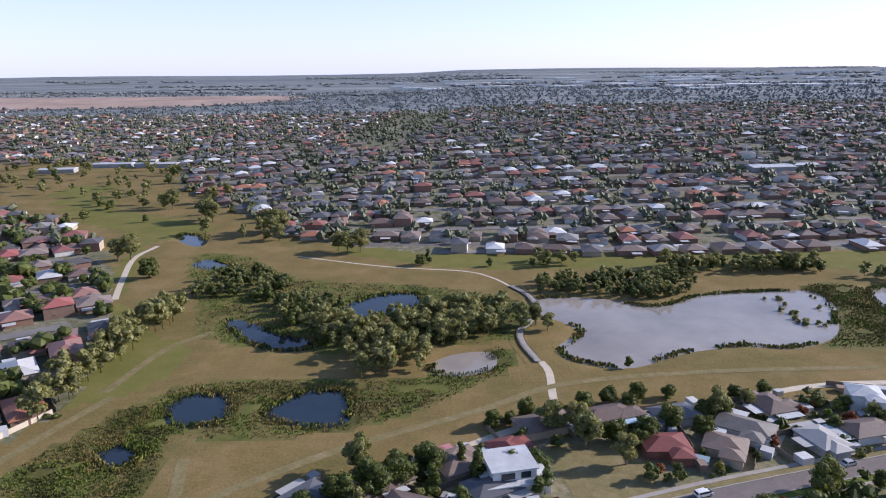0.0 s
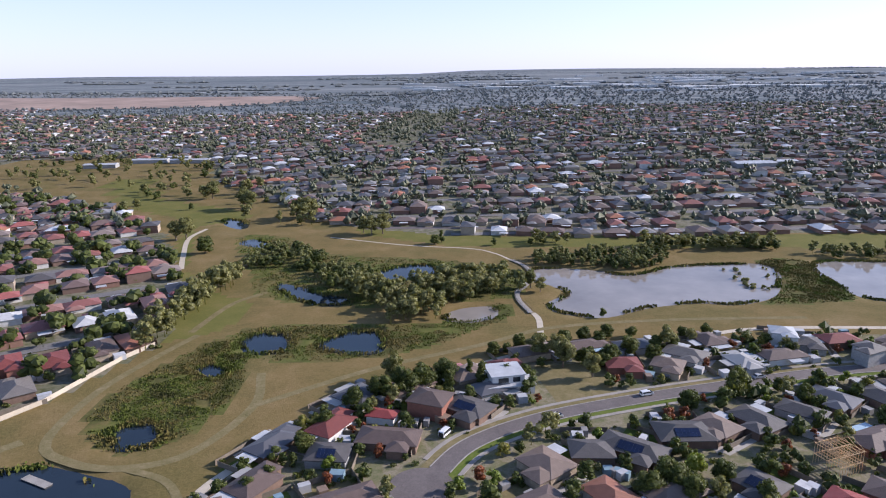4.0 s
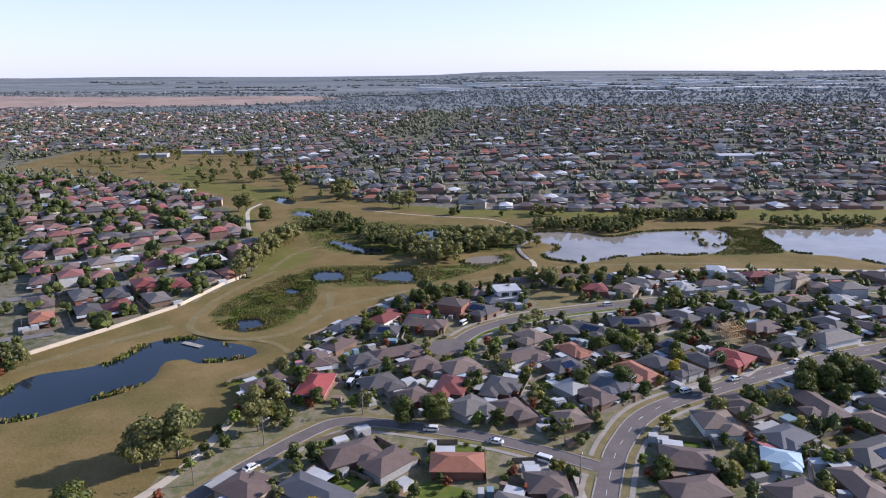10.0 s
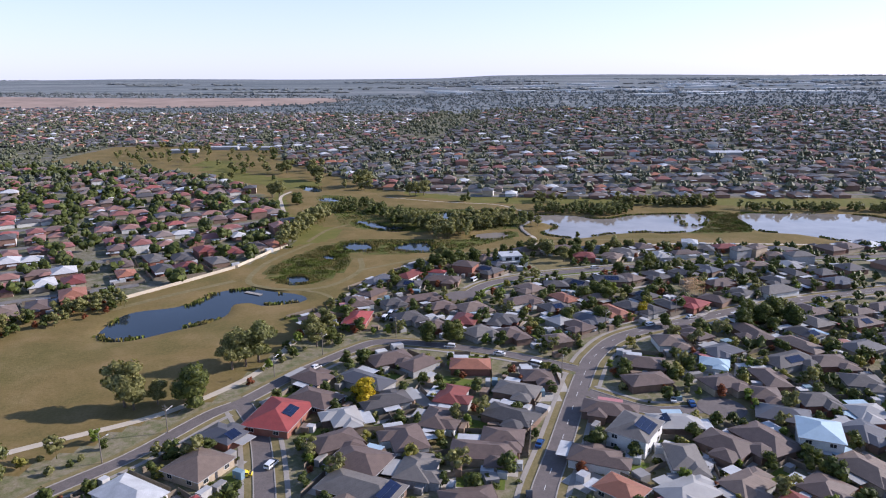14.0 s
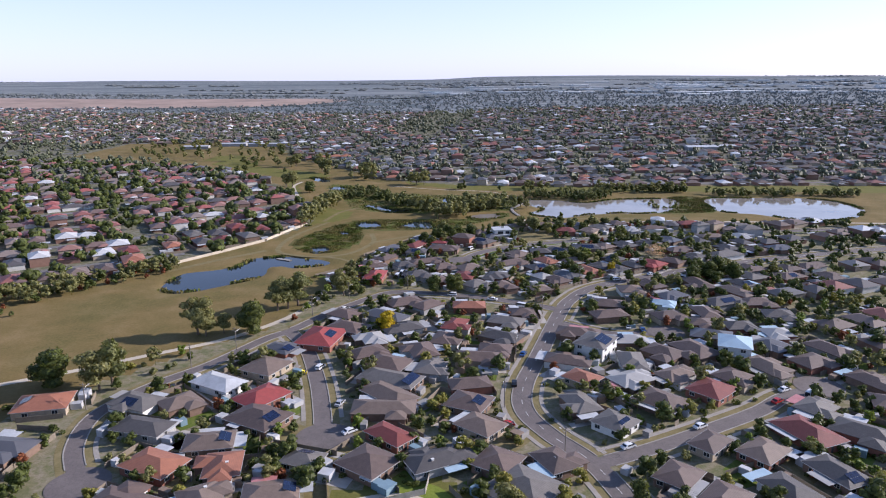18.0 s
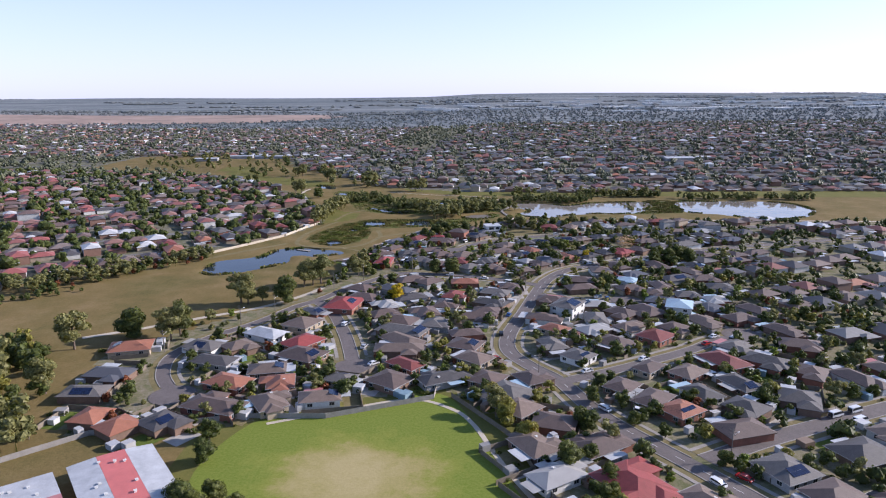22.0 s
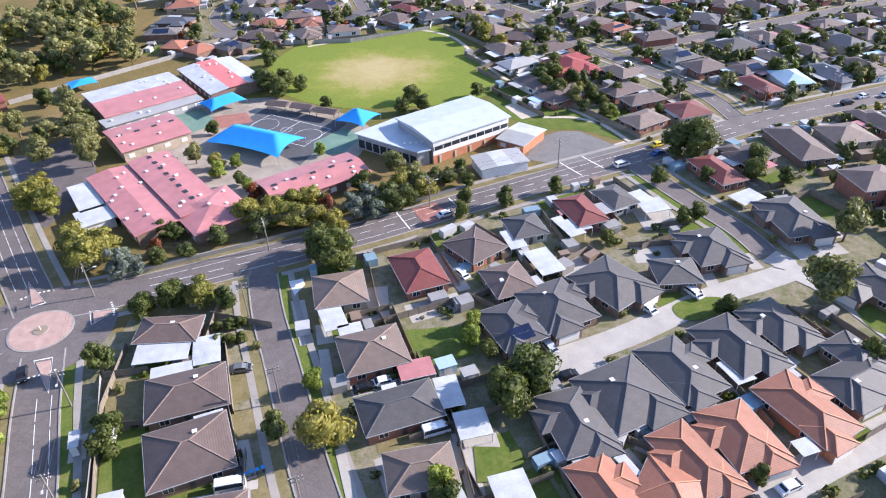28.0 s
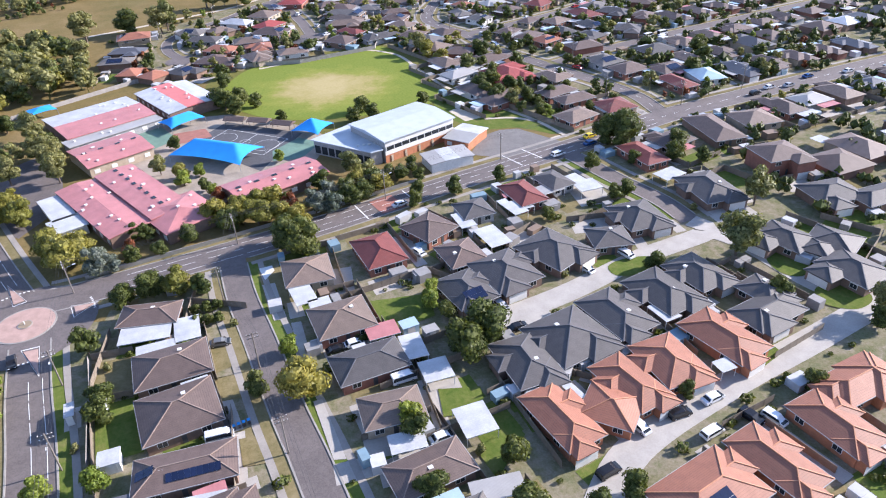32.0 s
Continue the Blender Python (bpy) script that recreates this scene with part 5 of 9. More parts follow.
def sprinkle(n, x0, x1, y0, y1, bad=(), good=None):
    x, y = far_rnd.uniform(x0, x1, n), far_rnd.uniform(y0, y1, n)
    ok = ~in_any(bad, x, y) if bad else np.ones(n, bool)
    if good is not None:
        ok &= inside(good, x, y)
    return np.stack([x[ok], y[ok]], 1)


DRYFIELD = [(-2700, 1700), (-1500, 1640), (-1000, 1720), (-640, 1800), (-440, 2060), (-520, 2300), (-1500, 2250), (-2800, 2450)]


def in_sight(p):
    """Within the wedge of country that opens to the north."""
    return (p[:, 0] > -0.72 * (p[:, 1] + 420) - 70) & (p[:, 0] < 0.62 * (p[:, 1] + 420) + 70)



NORTH_ROAD = smooth_line([(-60, 398), (-20, 398), (38, 393), (104, 384), (193, 390), (330, 392), (600, 380)], 6)
# quarters of the northern suburb: origin, turn, blocks, and the stretch of land each fills
QUARTERS = ((-700, 180, 16, 56, 30, [(-1500, 380), (-100, 380), (-60, 800), (-180, 1000), (-1500, 1000)], (14.2, 23)), (-260, 318, 2, 44, 18, [(-100, 372), (250, 372), (300, 760), (-60, 800)], (14.0, 22)),
            (150, 420, -11, 50, 30, [(250, 372), (1300, 372), (1300, 900), (420, 960), (300, 760)], (14.4, 23)), (-1300, 760, -7, 70, 30, [(-1500, 1000), (-180, 1000), (-60, 800), (40, 1500), (-1500, 1500)], (14.8, 24)),
            (-200, 700, 9, 80, 34, [(-60, 800), (300, 760), (420, 960), (1300, 900), (1500, 1500), (40, 1500)], (14.6, 24)))
b1, streets_far = [], []
for ox, oy, rot, cols, rows, land, (lot, deep) in QUARTERS:
    q = far_blocks(ox, oy, rot, cols, rows, lot=lot, deep=deep)
    b1.append(q[inside(land, q[:, 0], q[:, 1])])
    c, s_ = math.cos(radians(rot)), math.sin(radians(rot))
    for k in range(rows // 2):
        v = (2 * deep + 13) * k + 2 * deep + 6.5
        u = np.arange(-40, cols * lot * 1.15, 12.0)
        p = np.stack([ox + u * c - v * s_, oy + u * s_ + v * c], 1)
        p = p[inside(land, p[:, 0], p[:, 1])]
        if len(p) > 3 and p[:, 1].min() < 1100:
            streets_far.append(p)
b1 = np.concatenate(b1)
b1 = b1[(b1[:, 1] > 376) & ~in_any([PARK, DRYFIELD], b1[:, 0], b1[:, 1]) & (dist_line(NORTH_ROAD, b1[:, 0], b1[:, 1]) > 10)]
b1 = b1[(dist_line(NORTH_ROAD, b1[:, 0], b1[:, 1]) > 24) | (b1[:, 0] > 420)]
nr, row = normals2(NORTH_ROAD), []
for side in (-1, 1):
    for i in range(4 if side > 0 else 11, len(NORTH_ROAD) - 20, 1):
        p = NORTH_ROAD[i] + nr[i] * side * 13.5
        if not row or math.hypot(p[0] - row[-1][0], p[1] - row[-1][1]) > 14.5:
            row.append((p[0], p[1], math.degrees(math.atan2(-nr[i][0], nr[i][1])) + (0 if side > 0 else 180)))
b1 = np.concatenate([np.array(row), b1])
b1 = b1[in_sight(b1)]
b1 = b1[far_rnd.random(len(b1)) < 0.9]
b1 = b1[~((b1[:, 0] < -340) & (b1[:, 1] < 770))]
print("far houses", len(b1))
far_houses("distant_houses", b1, "rows of distant suburban houses with tiled hipped roofs")
b3 = far_blocks(-1750, 1250, -14, 60, 22)
b3 = b3[(b3[:, 0] < -1000) & ~in_any([PARK, DRYFIELD], b3[:, 0], b3[:, 1]) & (b3[:, 1] < 1750) & in_sight(b3)]
far_houses("distant_houses", b3, "distant houses at the edge of the dry fields")
# western quarter across the creek
b2 = far_blocks(-655, -480, 33, 54, 48)
edge = np.array([(-260, -20), (-169, 87), (-133, 142), (-116, 191), (-117, 247), (-143, 290), (-166, 347), (-224, 429), (-360, 534), (-520, 600)])
wq = [(-900, -20), (-262, 0), (-171, 90), (-136, 146), (-121, 186), (-124, 247), (-150, 290), (-174, 347), (-232, 425), (-365, 528), (-900, 620)]
b2 = b2[inside(wq, b2[:, 0], b2[:, 1])]
b2 = b2[dist_line(edge, b2[:, 0], b2[:, 1]) > 8.5]
b2 = b2[in_sight(b2)]
for k in range(24):
    v, u = 60.0 * k + 53.5, np.arange(-20, 1000, 8.0)
    c, s_ = math.cos(radians(33)), math.sin(radians(33))
    p = np.stack([-655 + u * c - v * s_, -480 + u * s_ + v * c], 1)
    p = p[inside(wq, p[:, 0], p[:, 1]) & (dist_line(edge, p[:, 0], p[:, 1]) > 16)]
    if len(p) > 3:
        streets_far.append(p)
sv = Shape()
for p in streets_far:
    n2 = normals2(p)
    for i in range(len(p) - 1):
        if np.linalg.norm(p[i + 1] - p[i]) < 13 and not in_any([PARK, DRYFIELD], p[i:i + 2, 0], p[i:i + 2, 1]).any():
            sv.poly([(*w, float(gz(*w)) + 0.25) for w in (p[i] - n2[i] * 3.6, p[i + 1] - n2[i + 1] * 3.6, p[i + 1] + n2[i + 1] * 3.6, p[i] + n2[i] * 3.6)])
setting("road", sv.mesh("road", M["gravel"]), "pale grey asphalt streets of the distant suburb", "road")
print("west houses", len(b2))
# ---------------------------------------------------------------- west of the creek
WEST_ROOF = ["red", "brown", "brown", "tan", "red", "grey", "orange", "pale", "brown", "brown"]
west_rnd = random.Random(21)
near = np.argsort(np.hypot(b2[:, 0] + 60, b2[:, 1] - 60))
WEST_NEAR = b2[near[:16]]
far_houses("west_houses", b2[near[16:]], "suburban houses west of the creek with red and brown tiled roofs", "west_roof")
fence([(-171, 86), (-152, 114.5), (-135.5, 142), (-125.5, 178), (-119, 191)], 1.7, "path", 3.0, "long pale timber fence along the creek reserve", "reserve fences")
WX = np.array([(x, y) for x, y, r in b2])
t2 = sprinkle(2100, -900, -110, -20, 600, [], wq)
t2 = t2[[np.min(np.hypot(WX[:, 0] - x, WX[:, 1] - y)) > 5.2 for x, y in t2]]
t2 = t2[in_sight(t2)]
far_trees("west_trees", t2, far_rnd.uniform(5.5, 12.5, len(t2)), 75, "garden trees among the western houses", "dense", leaf=0.62)
t1 = sprinkle(13000, -1500, 1700, 395, 1500, [PARK, DRYFIELD])
t1 = t1[in_sight(t1)]
far_trees("distant_trees", t1, far_rnd.uniform(4.5, 12.5, len(t1)), 48, "garden and street trees among distant houses", leaf=0.85)
t3 = sprinkle(6500, -1900, 1900, 1450, 2500, [DRYFIELD])
t3 = t3[in_sight(t3)]
far_trees("distant_woods", t3, far_rnd.uniform(5, 12, len(t3)), 26, "far woodland and street trees towards the ranges, haze painted into their colour", "hazed_forest", leaf=1.2)
# belts of trees and pale sheds out on the plain
belt = []
for k in range(34):
    y0 = 2300 + 2300 * far_rnd.random() ** 1.3
    x0 = far_rnd.uniform(-0.7, 0.62) * (y0 + 420)
    n, long = far_rnd.integers(30, 80), far_rnd.uniform(250, 900)
    px, py = x0 + far_rnd.uniform(-0.5, 0.5, n) * long, y0 + far_rnd.normal(0, 28, n)
    belt.append(boughs(far_rnd, [(x, y, float(gz(x, y)) + 3, far_rnd.uniform(9, 22), far_rnd.uniform(3.5, 7)) for x, y in zip(px, py)], 1.0, 0.3, (OCT_V, OCT_F)))
setting("distant_woods", soup("distant_woods", np.concatenate(belt), 3, [M["hazed_forest"]]), "belts of trees across the far plain, haze painted into their colour", "trees", "stuff")
sv = Shape()
for k in range(110):
    y0 = 2150 + 1700 * far_rnd.random()
    x0 = far_rnd.uniform(-0.05, 0.62) * (y0 + 420)
    w, d, z0 = far_rnd.uniform(20, 75), far_rnd.uniform(14, 30), float(gz(x0, y0))
    sv.box(x0 - w, y0 - d, z0 - 6, x0 + w, y0 + d, z0 + far_rnd.uniform(4, 7))
setting("distant_sheds", sv.mesh("distant_sheds", M["render_white"]), "long pale warehouse sheds on the far plain", "warehouses", "stuff")
dry = [(x, y, float(gz(x, y)) + 1.5) for x, y in smooth_ring(DRYFIELD, 150)]
setting("dry_field", mesh_of("dry_field", dry, [tuple(range(len(dry)))], [M["redfield"]]), "bare reddish dry field on the far plain", "field")

# ---------------------------------------------------------------- houses along the streets
for x, y, r in WEST_NEAR:
    w, d, k = west_rnd.uniform(9, 11.5), west_rnd.uniform(12, 15.5), west_rnd.choice((-1, 1))
    house(float(x), float(y), float(r), w, d, west_rnd.choice(WEST_ROOF), west_rnd.choice(("red", "brown", "cream", "red")), wing=(k * w * 0.22, -d / 2 - 0.4, w * 0.52, w * 0.5),
          patio=(-k * 2.0, d / 2 + 1.9, west_rnd.uniform(4, 8), 3.4, west_rnd.choice(("sheet_white", "sheet_grey", "sheet_white"))) if west_rnd.random() < 0.6 else None, full=False, storeys=2 if west_rnd.random() < 0.05 else 1)
house(-70.6, -332.5, 2, 12.1, 7.2, "brown", "brown", vents=1)
house(-61.7, -350.3, 18, 13.9, 10.5, "brown", "brown", vents=1)
house(-57.4, -363.7, 22, 13.4, 12.2, "brown", "brown", vents=1)
house(-53.1, -377.7, 11, 16.3, 7.7, "brown", "brown", panels=[(9, 1, "s", 1.5), (2, 2, "w")], vents=1)
house(-36.6, -320.5, 12, 10.6, 10.7, "tan", "cream")
house(-27.9, -340.1, 18, 11.8, 10.9, "tan", "red", vents=1)
house(-22.0, -355.2, 19, 13.6, 8.6, "grey", "red")
house(-17.9, -368.6, 11, 10.7, 7.7, "tan", "cream", vents=1)
house(-12.1, -383.3, 22, 13.2, 7.3, "brown", "brown", vents=1)
house(-19.4, -314.2, 20, 9.4, 13.7, "red", "red", vents=1)
house(-6.1, -304.9, 39, 10.0, 10.6, "brown", "red")
house(0.7, -318.8, 20, 8.9, 10.2, "brown", "brown", vents=1)
house(12.0, -374.7, 24, 7.2, 14.5, "orange", "orange", label="terracotta tiled brick villa unit with hipped roof and pale ridge capping")
house(26.8, -368.0, 26, 7.4, 13.6, "orange", "orange", label="terracotta tiled brick villa unit with hipped roof and pale ridge capping")
house(21.6, -373.6, 58, 8.6, 9.1, "orange", "orange", label="terracotta tiled brick villa unit with hipped roof and pale ridge capping")
house(36.2, -363.2, 17, 9.3, 12.5, "orange", "orange", label="terracotta tiled brick villa unit with hipped roof and pale ridge capping")
house(49.5, -357.7, 28, 8.8, 15.0, "orange", "orange", label="terracotta tiled brick villa unit with hipped roof and pale ridge capping")
house(58.3, -382.6, 23, 7.7, 13.3, "orange", "orange", label="terracotta tiled brick villa unit with hipped roof and pale ridge capping")
house(44.3, -389.0, 27, 7.2, 13.9, "orange", "orange", label="terracotta tiled brick villa unit with hipped roof and pale ridge capping")
house(68.5, -373.4, 21, 14.9, 7.2, "orange", "orange", label="terracotta tiled brick villa unit with hipped roof and pale ridge capping")
house(30.9, -393.7, 27, 16.0, 10.6, "orange", "orange", panels=(4, 2, "s"), label="terracotta tiled brick villa unit with hipped roof and pale ridge capping")
house(19.0, -353.2, 26, 13.6, 13.8, "grey", "brown", label="charcoal tiled brick villa unit with hipped roof", vents=1)
house(8.8, -359.3, 17, 9.0, 13.5, "grey", "brown", label="charcoal tiled brick villa unit with hipped roof", vents=1)
house(30.6, -347.4, 25, 9.2, 14.6, "grey", "brown", label="charcoal tiled brick villa unit with hipped roof", vents=1)
house(43.1, -341.2, 26, 10.2, 14.3, "grey", "brown", label="charcoal tiled brick villa unit with hipped roof", vents=1)
house(53.4, -335.4, 25, 9.3, 12.0, "grey", "brown", label="charcoal tiled brick villa unit with hipped roof", vents=1)
house(62.0, -351.3, 25, 13.6, 8.0, "grey", "brown", label="charcoal tiled brick villa unit with hipped roof", vents=1)
house(64.7, -344.4, 28, 7.2, 8.9, "grey", "brown", label="charcoal tiled brick villa unit with hipped roof", vents=1)
house(10.0, -327.8, 25, 11.5, 13.7, "grey", "brown", label="charcoal tiled brick villa unit with hipped roof", vents=1)
house(23.4, -320.5, 37, 12.1, 14.2, "grey", "brown", label="charcoal tiled brick villa unit with hipped roof", vents=1)
house(48.8, -308.0, 13, 11.2, 12.8, "grey", "brown", label="charcoal tiled brick villa unit with hipped roof", vents=1)
house(38.2, -317.3, 2, 9.2, 8.4, "grey", "brown", label="charcoal tiled brick villa unit with hipped roof", vents=1)
house(73.1, -296.1, 11, 11.4, 16.0, "grey", "brown", label="charcoal tiled brick villa unit with hipped roof", vents=1)
house(80.3, -324.1, -57, 11.6, 9.0, "grey", "brown", wing=(-2.3, -5.5, 6.0, 6.5), label="charcoal tiled brick villa unit with hipped roof")
house(90.9, -327.5, -47, 10.2, 9.5, "grey", "brown", wing=(-2.0, -5.8, 6.0, 6.5), label="charcoal tiled brick villa unit with hipped roof")
house(88.4, -339.4, -65, 12.2, 10.0, "grey", "brown", wing=(-2.4, -6.0, 6.0, 6.5), label="charcoal tiled brick villa unit with hipped roof")
house(0.0, -333.9, 25, 9.1, 12.3, "grey", "brown", panels=(5, 2, "s"), label="charcoal tiled brick villa unit with hipped roof")
house(91.8, -256.4, 8, 10.3, 20.6, "brown", "brown")
house(108.1, -251.2, 10, 12.8, 11.8, "tan", "cream")
house(99.2, -283.1, 10, 12.6, 11.0, "brown", "red", storeys=2, wing=(3, -6, 6, 6))
house(103.8, -304.2, 9, 13.2, 11.0, "grey", "brown", wing=(-3, -5.5, 6, 7))
house(114.9, -308.2, 15, 14.5, 7.9, "grey", "brown")
house(62.7, -271.4, 19, 7.6, 15.0, "red", "red")
house(21.6, -290.6, 20, 7.9, 13.0, "red", "red", patio=(-4, -6, 6, 4))
house(31.7, -284.5, 25, 7.2, 9.7, "grey", "grey", patio=(6, -2, 5, 5))
house(6.7, -297.3, 16, 8.1, 8.7, "grey", "grey")
house(35.1, -186.6, 32, 13.5, 17.0, "bright", "red", wing=[(5.0, 4.5, 12.0, 7.5), (-5.0, -5.0, 12.0, 7.0), (2.5, -6.0, 6.5, 11.0)], label="large dark red tiled house with several hips beside the school")
house(49.8, -212.1, 30, 13.6, 7.8, "brown", "red")
house(54.6, -220.7, 22, 13.5, 7.2, "brown", "red", patio=(4, 6, 4, 4))
house(50.9, -236.9, 31, 12.3, 9.0, "tan", "red")
house(66.6, -230.5, 18, 11.5, 10.9, "red", "cream", patio=(-5, 0, 4, 8))
house(77.8, -179.5, 25, 11.9, 12.4, "pale", "grey", panels=(6, 2, "s"))
house(84.4, -191.8, 25, 12.8, 10.6, "brown", "red")
house(103.7, -170.3, 22, 14.8, 12.3, "grey", "brown", patio=(0, 6.5, 6, 4))
house(97.1, -211.3, 20, 7.5, 15.1, "red", "red", patio=(-4, 4, 6, 4))
house(110.6, -205.7, 6, 10.4, 13.2, "blue", "white")
house(-141.2, -88.2, -75, 11.9, 15.4, "orange", "cream", panels=(4, 2, "s"), label="bright orange-red tiled house with solar panels beside the park")
house(-90.8, -72.2, 62, 9.5, 16.5, "white", "white", label="house with a white sheet-metal hipped roof")
house(-73.4, -82.4, 54, 14.7, 11.3, "bright", "red")
house(-78.5, -58.6, 66, 13.0, 12.7, "tan", "cream")
house(-70.3, -96.3, 63, 12.3, 16.1, "brown", "brown", panels=(5, 2, "s"), patio=(-6, 3, 5, 4))
house(-90.6, -122.6, 67, 10.0, 14.8, "orange", "red", patio=(6, 4, 5, 5))
house(-89.2, -141.6, 71, 9.8, 19.1, "brown", "red", wing=(5, 4, 7, 7))
house(-102.7, -102.9, 76, 8.6, 15.8, "grey", "grey", patio=(3, -7, 7, 4))
house(-64.5, -29.8, 78, 19.0, 14.7, "bright", "red", panels=(6, 2, "s"))
house(-33.7, -120.5, 55, 11.8, 12.9, "brown", "brown", patio=(-5, -5, 4, 4), label="brown tiled house with a hipped roof beside the oval fence")
house(-51.5, -119.5, 73, 7.2, 9.7, "pale", "grey", panels=(4, 2, "e"))
house(-29.5, -106.1, 50, 7.2, 13.1, "red", "red")
house(-32.8, -79.9, 47, 9.3, 18.6, "tan", "brown")
house(-33.4, -67.9, 67, 10.2, 20.5, "pale", "brown", panels=(8, 2, "s"))
house(-35.6, -55.1, 67, 11.5, 14.8, "brown", "brown", patio=(6, 0, 6, 5, "sheet_blue"))
house(-55.8, -18.7, 64, 10.4, 15.1, "brown", "brown")
house(-6.7, -85.2, 66, 11.2, 12.1, "brown", "brown", panels=(5, 2, "s"))
house(-3.4, -99.8, 51, 9.4, 12.0, "tan", "cream", patio=(0, 7, 8, 4))
house(0.8, -119.5, 58, 10.6, 10.2, "brown", "brown")
house(7.3, -131.3, 49, 13.1, 14.7, "pale", "grey", wing=(-6, 3, 6, 6))
house(9.8, -142.6, 46, 11.1, 10.8, "tan", "brown")
house(36.6, -97.1, 47, 9.8, 10.2, "pale", "white", panels=(5, 1, "s"))
house(32.0, -66.2, 48, 8.5, 10.7, "orange", "cream", patio=(-3, 6, 5, 4))
house(54.0, -82.9, 45, 11.2, 14.2, "brown", "brown", patio=(-6, 0, 4, 10))
house(72.6, -74.5, 43, 12.6, 11.3, "red", "red")
house(41.3, -39.3, 57, 14.1, 11.2, "pale", "white", panels=(7, 3, "s"), storeys=2)
house(92.9, -39.9, 70, 12.9, 11.0, "blue", "white", storeys=2, patio=(-6, 0, 5, 5), label="two-storey pale blue house with a flat sheet roof")
house(60.5, -108.7, 43, 10.8, 7.2, "brown", "cream")
house(73.5, -112.9, 40, 12.0, 9.0, "tan", "red", patio=(5, -5, 5, 5))
house(90.4, -102.2, 24, 11.1, 16.4, "red", "red", patio=(-6, 3, 4, 10))
house(46.8, -125.4, 49, 10.5, 8.7, "brown", "brown")
house(54.6, -135.7, 48, 13.2, 8.8, "brown", "brown", patio=(0, 7.5, 9, 4, "sheet_grey"))
house(61.2, -143.7, 34, 11.1, 9.7, "orange", "red", panels=(6, 1, "s"))
house(-54.1, 57.1, 86, 16.1, 9.5, "bright", "red", label="bright red tiled house at the end of a street")
# the quarter south of the ponds and the blocks along the main road
house(-33.1, 59.7, 31, 11.7, 10.0, "grey", "grey", wing=(2.6, -5.6, 6.2, 6.2), full=False)
house(-41.9, 78.6, 33, 9.5, 8.0, "grey", "grey", wing=(2.1, -4.6, 5.0, 5.0), full=False)
house(-29.5, 85.4, 27, 18.8, 8.0, "brown", "brown", wing=(4.1, -4.6, 5.0, 5.0), full=False)
house(-36.1, 107.6, -5, 11.1, 9.0, "grey", "grey", panels=(5, 2, "s"), full=False)
house(-20.2, 116.0, -8, 17.3, 9.0, "brown", "brown", wing=(3.8, -5.1, 5.6, 5.6), full=False)
house(-23.4, 129.6, -13, 8.6, 5.0, "bright", "white", full=False)
house(-8.7, 134.9, -21, 11.5, 10.0, "brown", "red", storeys=2, full=False)
house(3.5, 134.3, -36, 13.8, 10.0, "grey", "brown", wing=(3.0, -5.6, 6.2, 6.2), panels=(7, 2, "s"), full=False)
house(23.2, 102.1, -51, 12.5, 10.0, "tan", "cream", wing=(2.8, -5.6, 6.2, 6.2), patio=(-3.1, 7.1, 5.0, 4.2), full=False)
house(17.3, 82.8, 33, 17.4, 9.0, "brown", "white", wing=(3.8, -5.1, 5.6, 5.6), full=False)
house(36.4, 108.6, -2, 11.4, 9.0, "grey", "brown", full=False)
house(31.6, 73.9, 31, 12.1, 10.0, "grey", "brown", wing=(2.7, -5.6, 6.2, 6.2), panels=(5, 2, "s"), full=False)
house(-19.9, 74.4, 35, 11.8, 9.0, "brown", "brown", wing=(2.6, -5.1, 5.6, 5.6), patio=(-3.0, 6.6, 4.7, 4.2), full=False)
house(-5.6, 72.6, 33, 12.9, 11.0, "tan", "cream", wing=(2.8, -6.1, 6.5, 6.8), full=False)
house(-20.6, 49.6, 37, 8.5, 9.0, "brown", "red", wing=(1.9, -5.1, 5.6, 5.6), patio=(-2.1, 6.6, 3.4, 4.2), full=False)
house(-2.6, 42.5, 42, 11.5, 10.0, "pale", "grey", wing=(2.5, -5.6, 6.2, 6.2), patio=(-2.9, 7.1, 4.6, 4.2), full=False)
house(9.8, 41.3, 23, 9.5, 10.0, "brown", "brown", wing=(2.1, -5.6, 6.2, 6.2), patio=(-2.4, 7.1, 3.8, 4.2), full=False)
house(31.8, 56.3, 38, 8.5, 9.0, "metal", "grey", wing=(1.9, -5.1, 5.6, 5.6), patio=(-2.1, 6.6, 3.4, 4.2), full=False)
house(58.9, 166.4, 0, 11.7, 9.0, "red", "red", wing=(2.6, -5.1, 5.6, 5.6), full=False)
house(75.0, 165.7, -28, 10.4, 9.0, "tan", "cream", wing=(2.3, -5.1, 5.6, 5.6), patio=(-2.6, 6.6, 4.2, 4.2), full=False)
house(84.2, 175.1, -36, 14.7, 9.0, "pale", "white", wing=(3.2, -5.1, 5.6, 5.6), patio=(-3.7, 6.6, 5.9, 4.2), full=False)
house(126.0, 189.8, -16, 8.5, 8.0, "white", "white", wing=(1.9, -4.6, 5.0, 5.0), storeys=2, full=False)
house(133.6, 185.2, -12, 8.7, 9.0, "grey", "grey", wing=(1.9, -5.1, 5.6, 5.6), full=False)
house(150.2, 172.8, -65, 8.5, 8.0, "pale", "grey", wing=(1.9, -4.6, 5.0, 5.0), storeys=2, full=False)
house(161.3, 178.1, -54, 8.5, 8.0, "tan", "cream", wing=(1.9, -4.6, 5.0, 5.0), storeys=2, full=False)
house(168.6, 169.5, -11, 8.6, 9.0, "tan", "cream", wing=(1.9, -5.1, 5.6, 5.6), full=False)
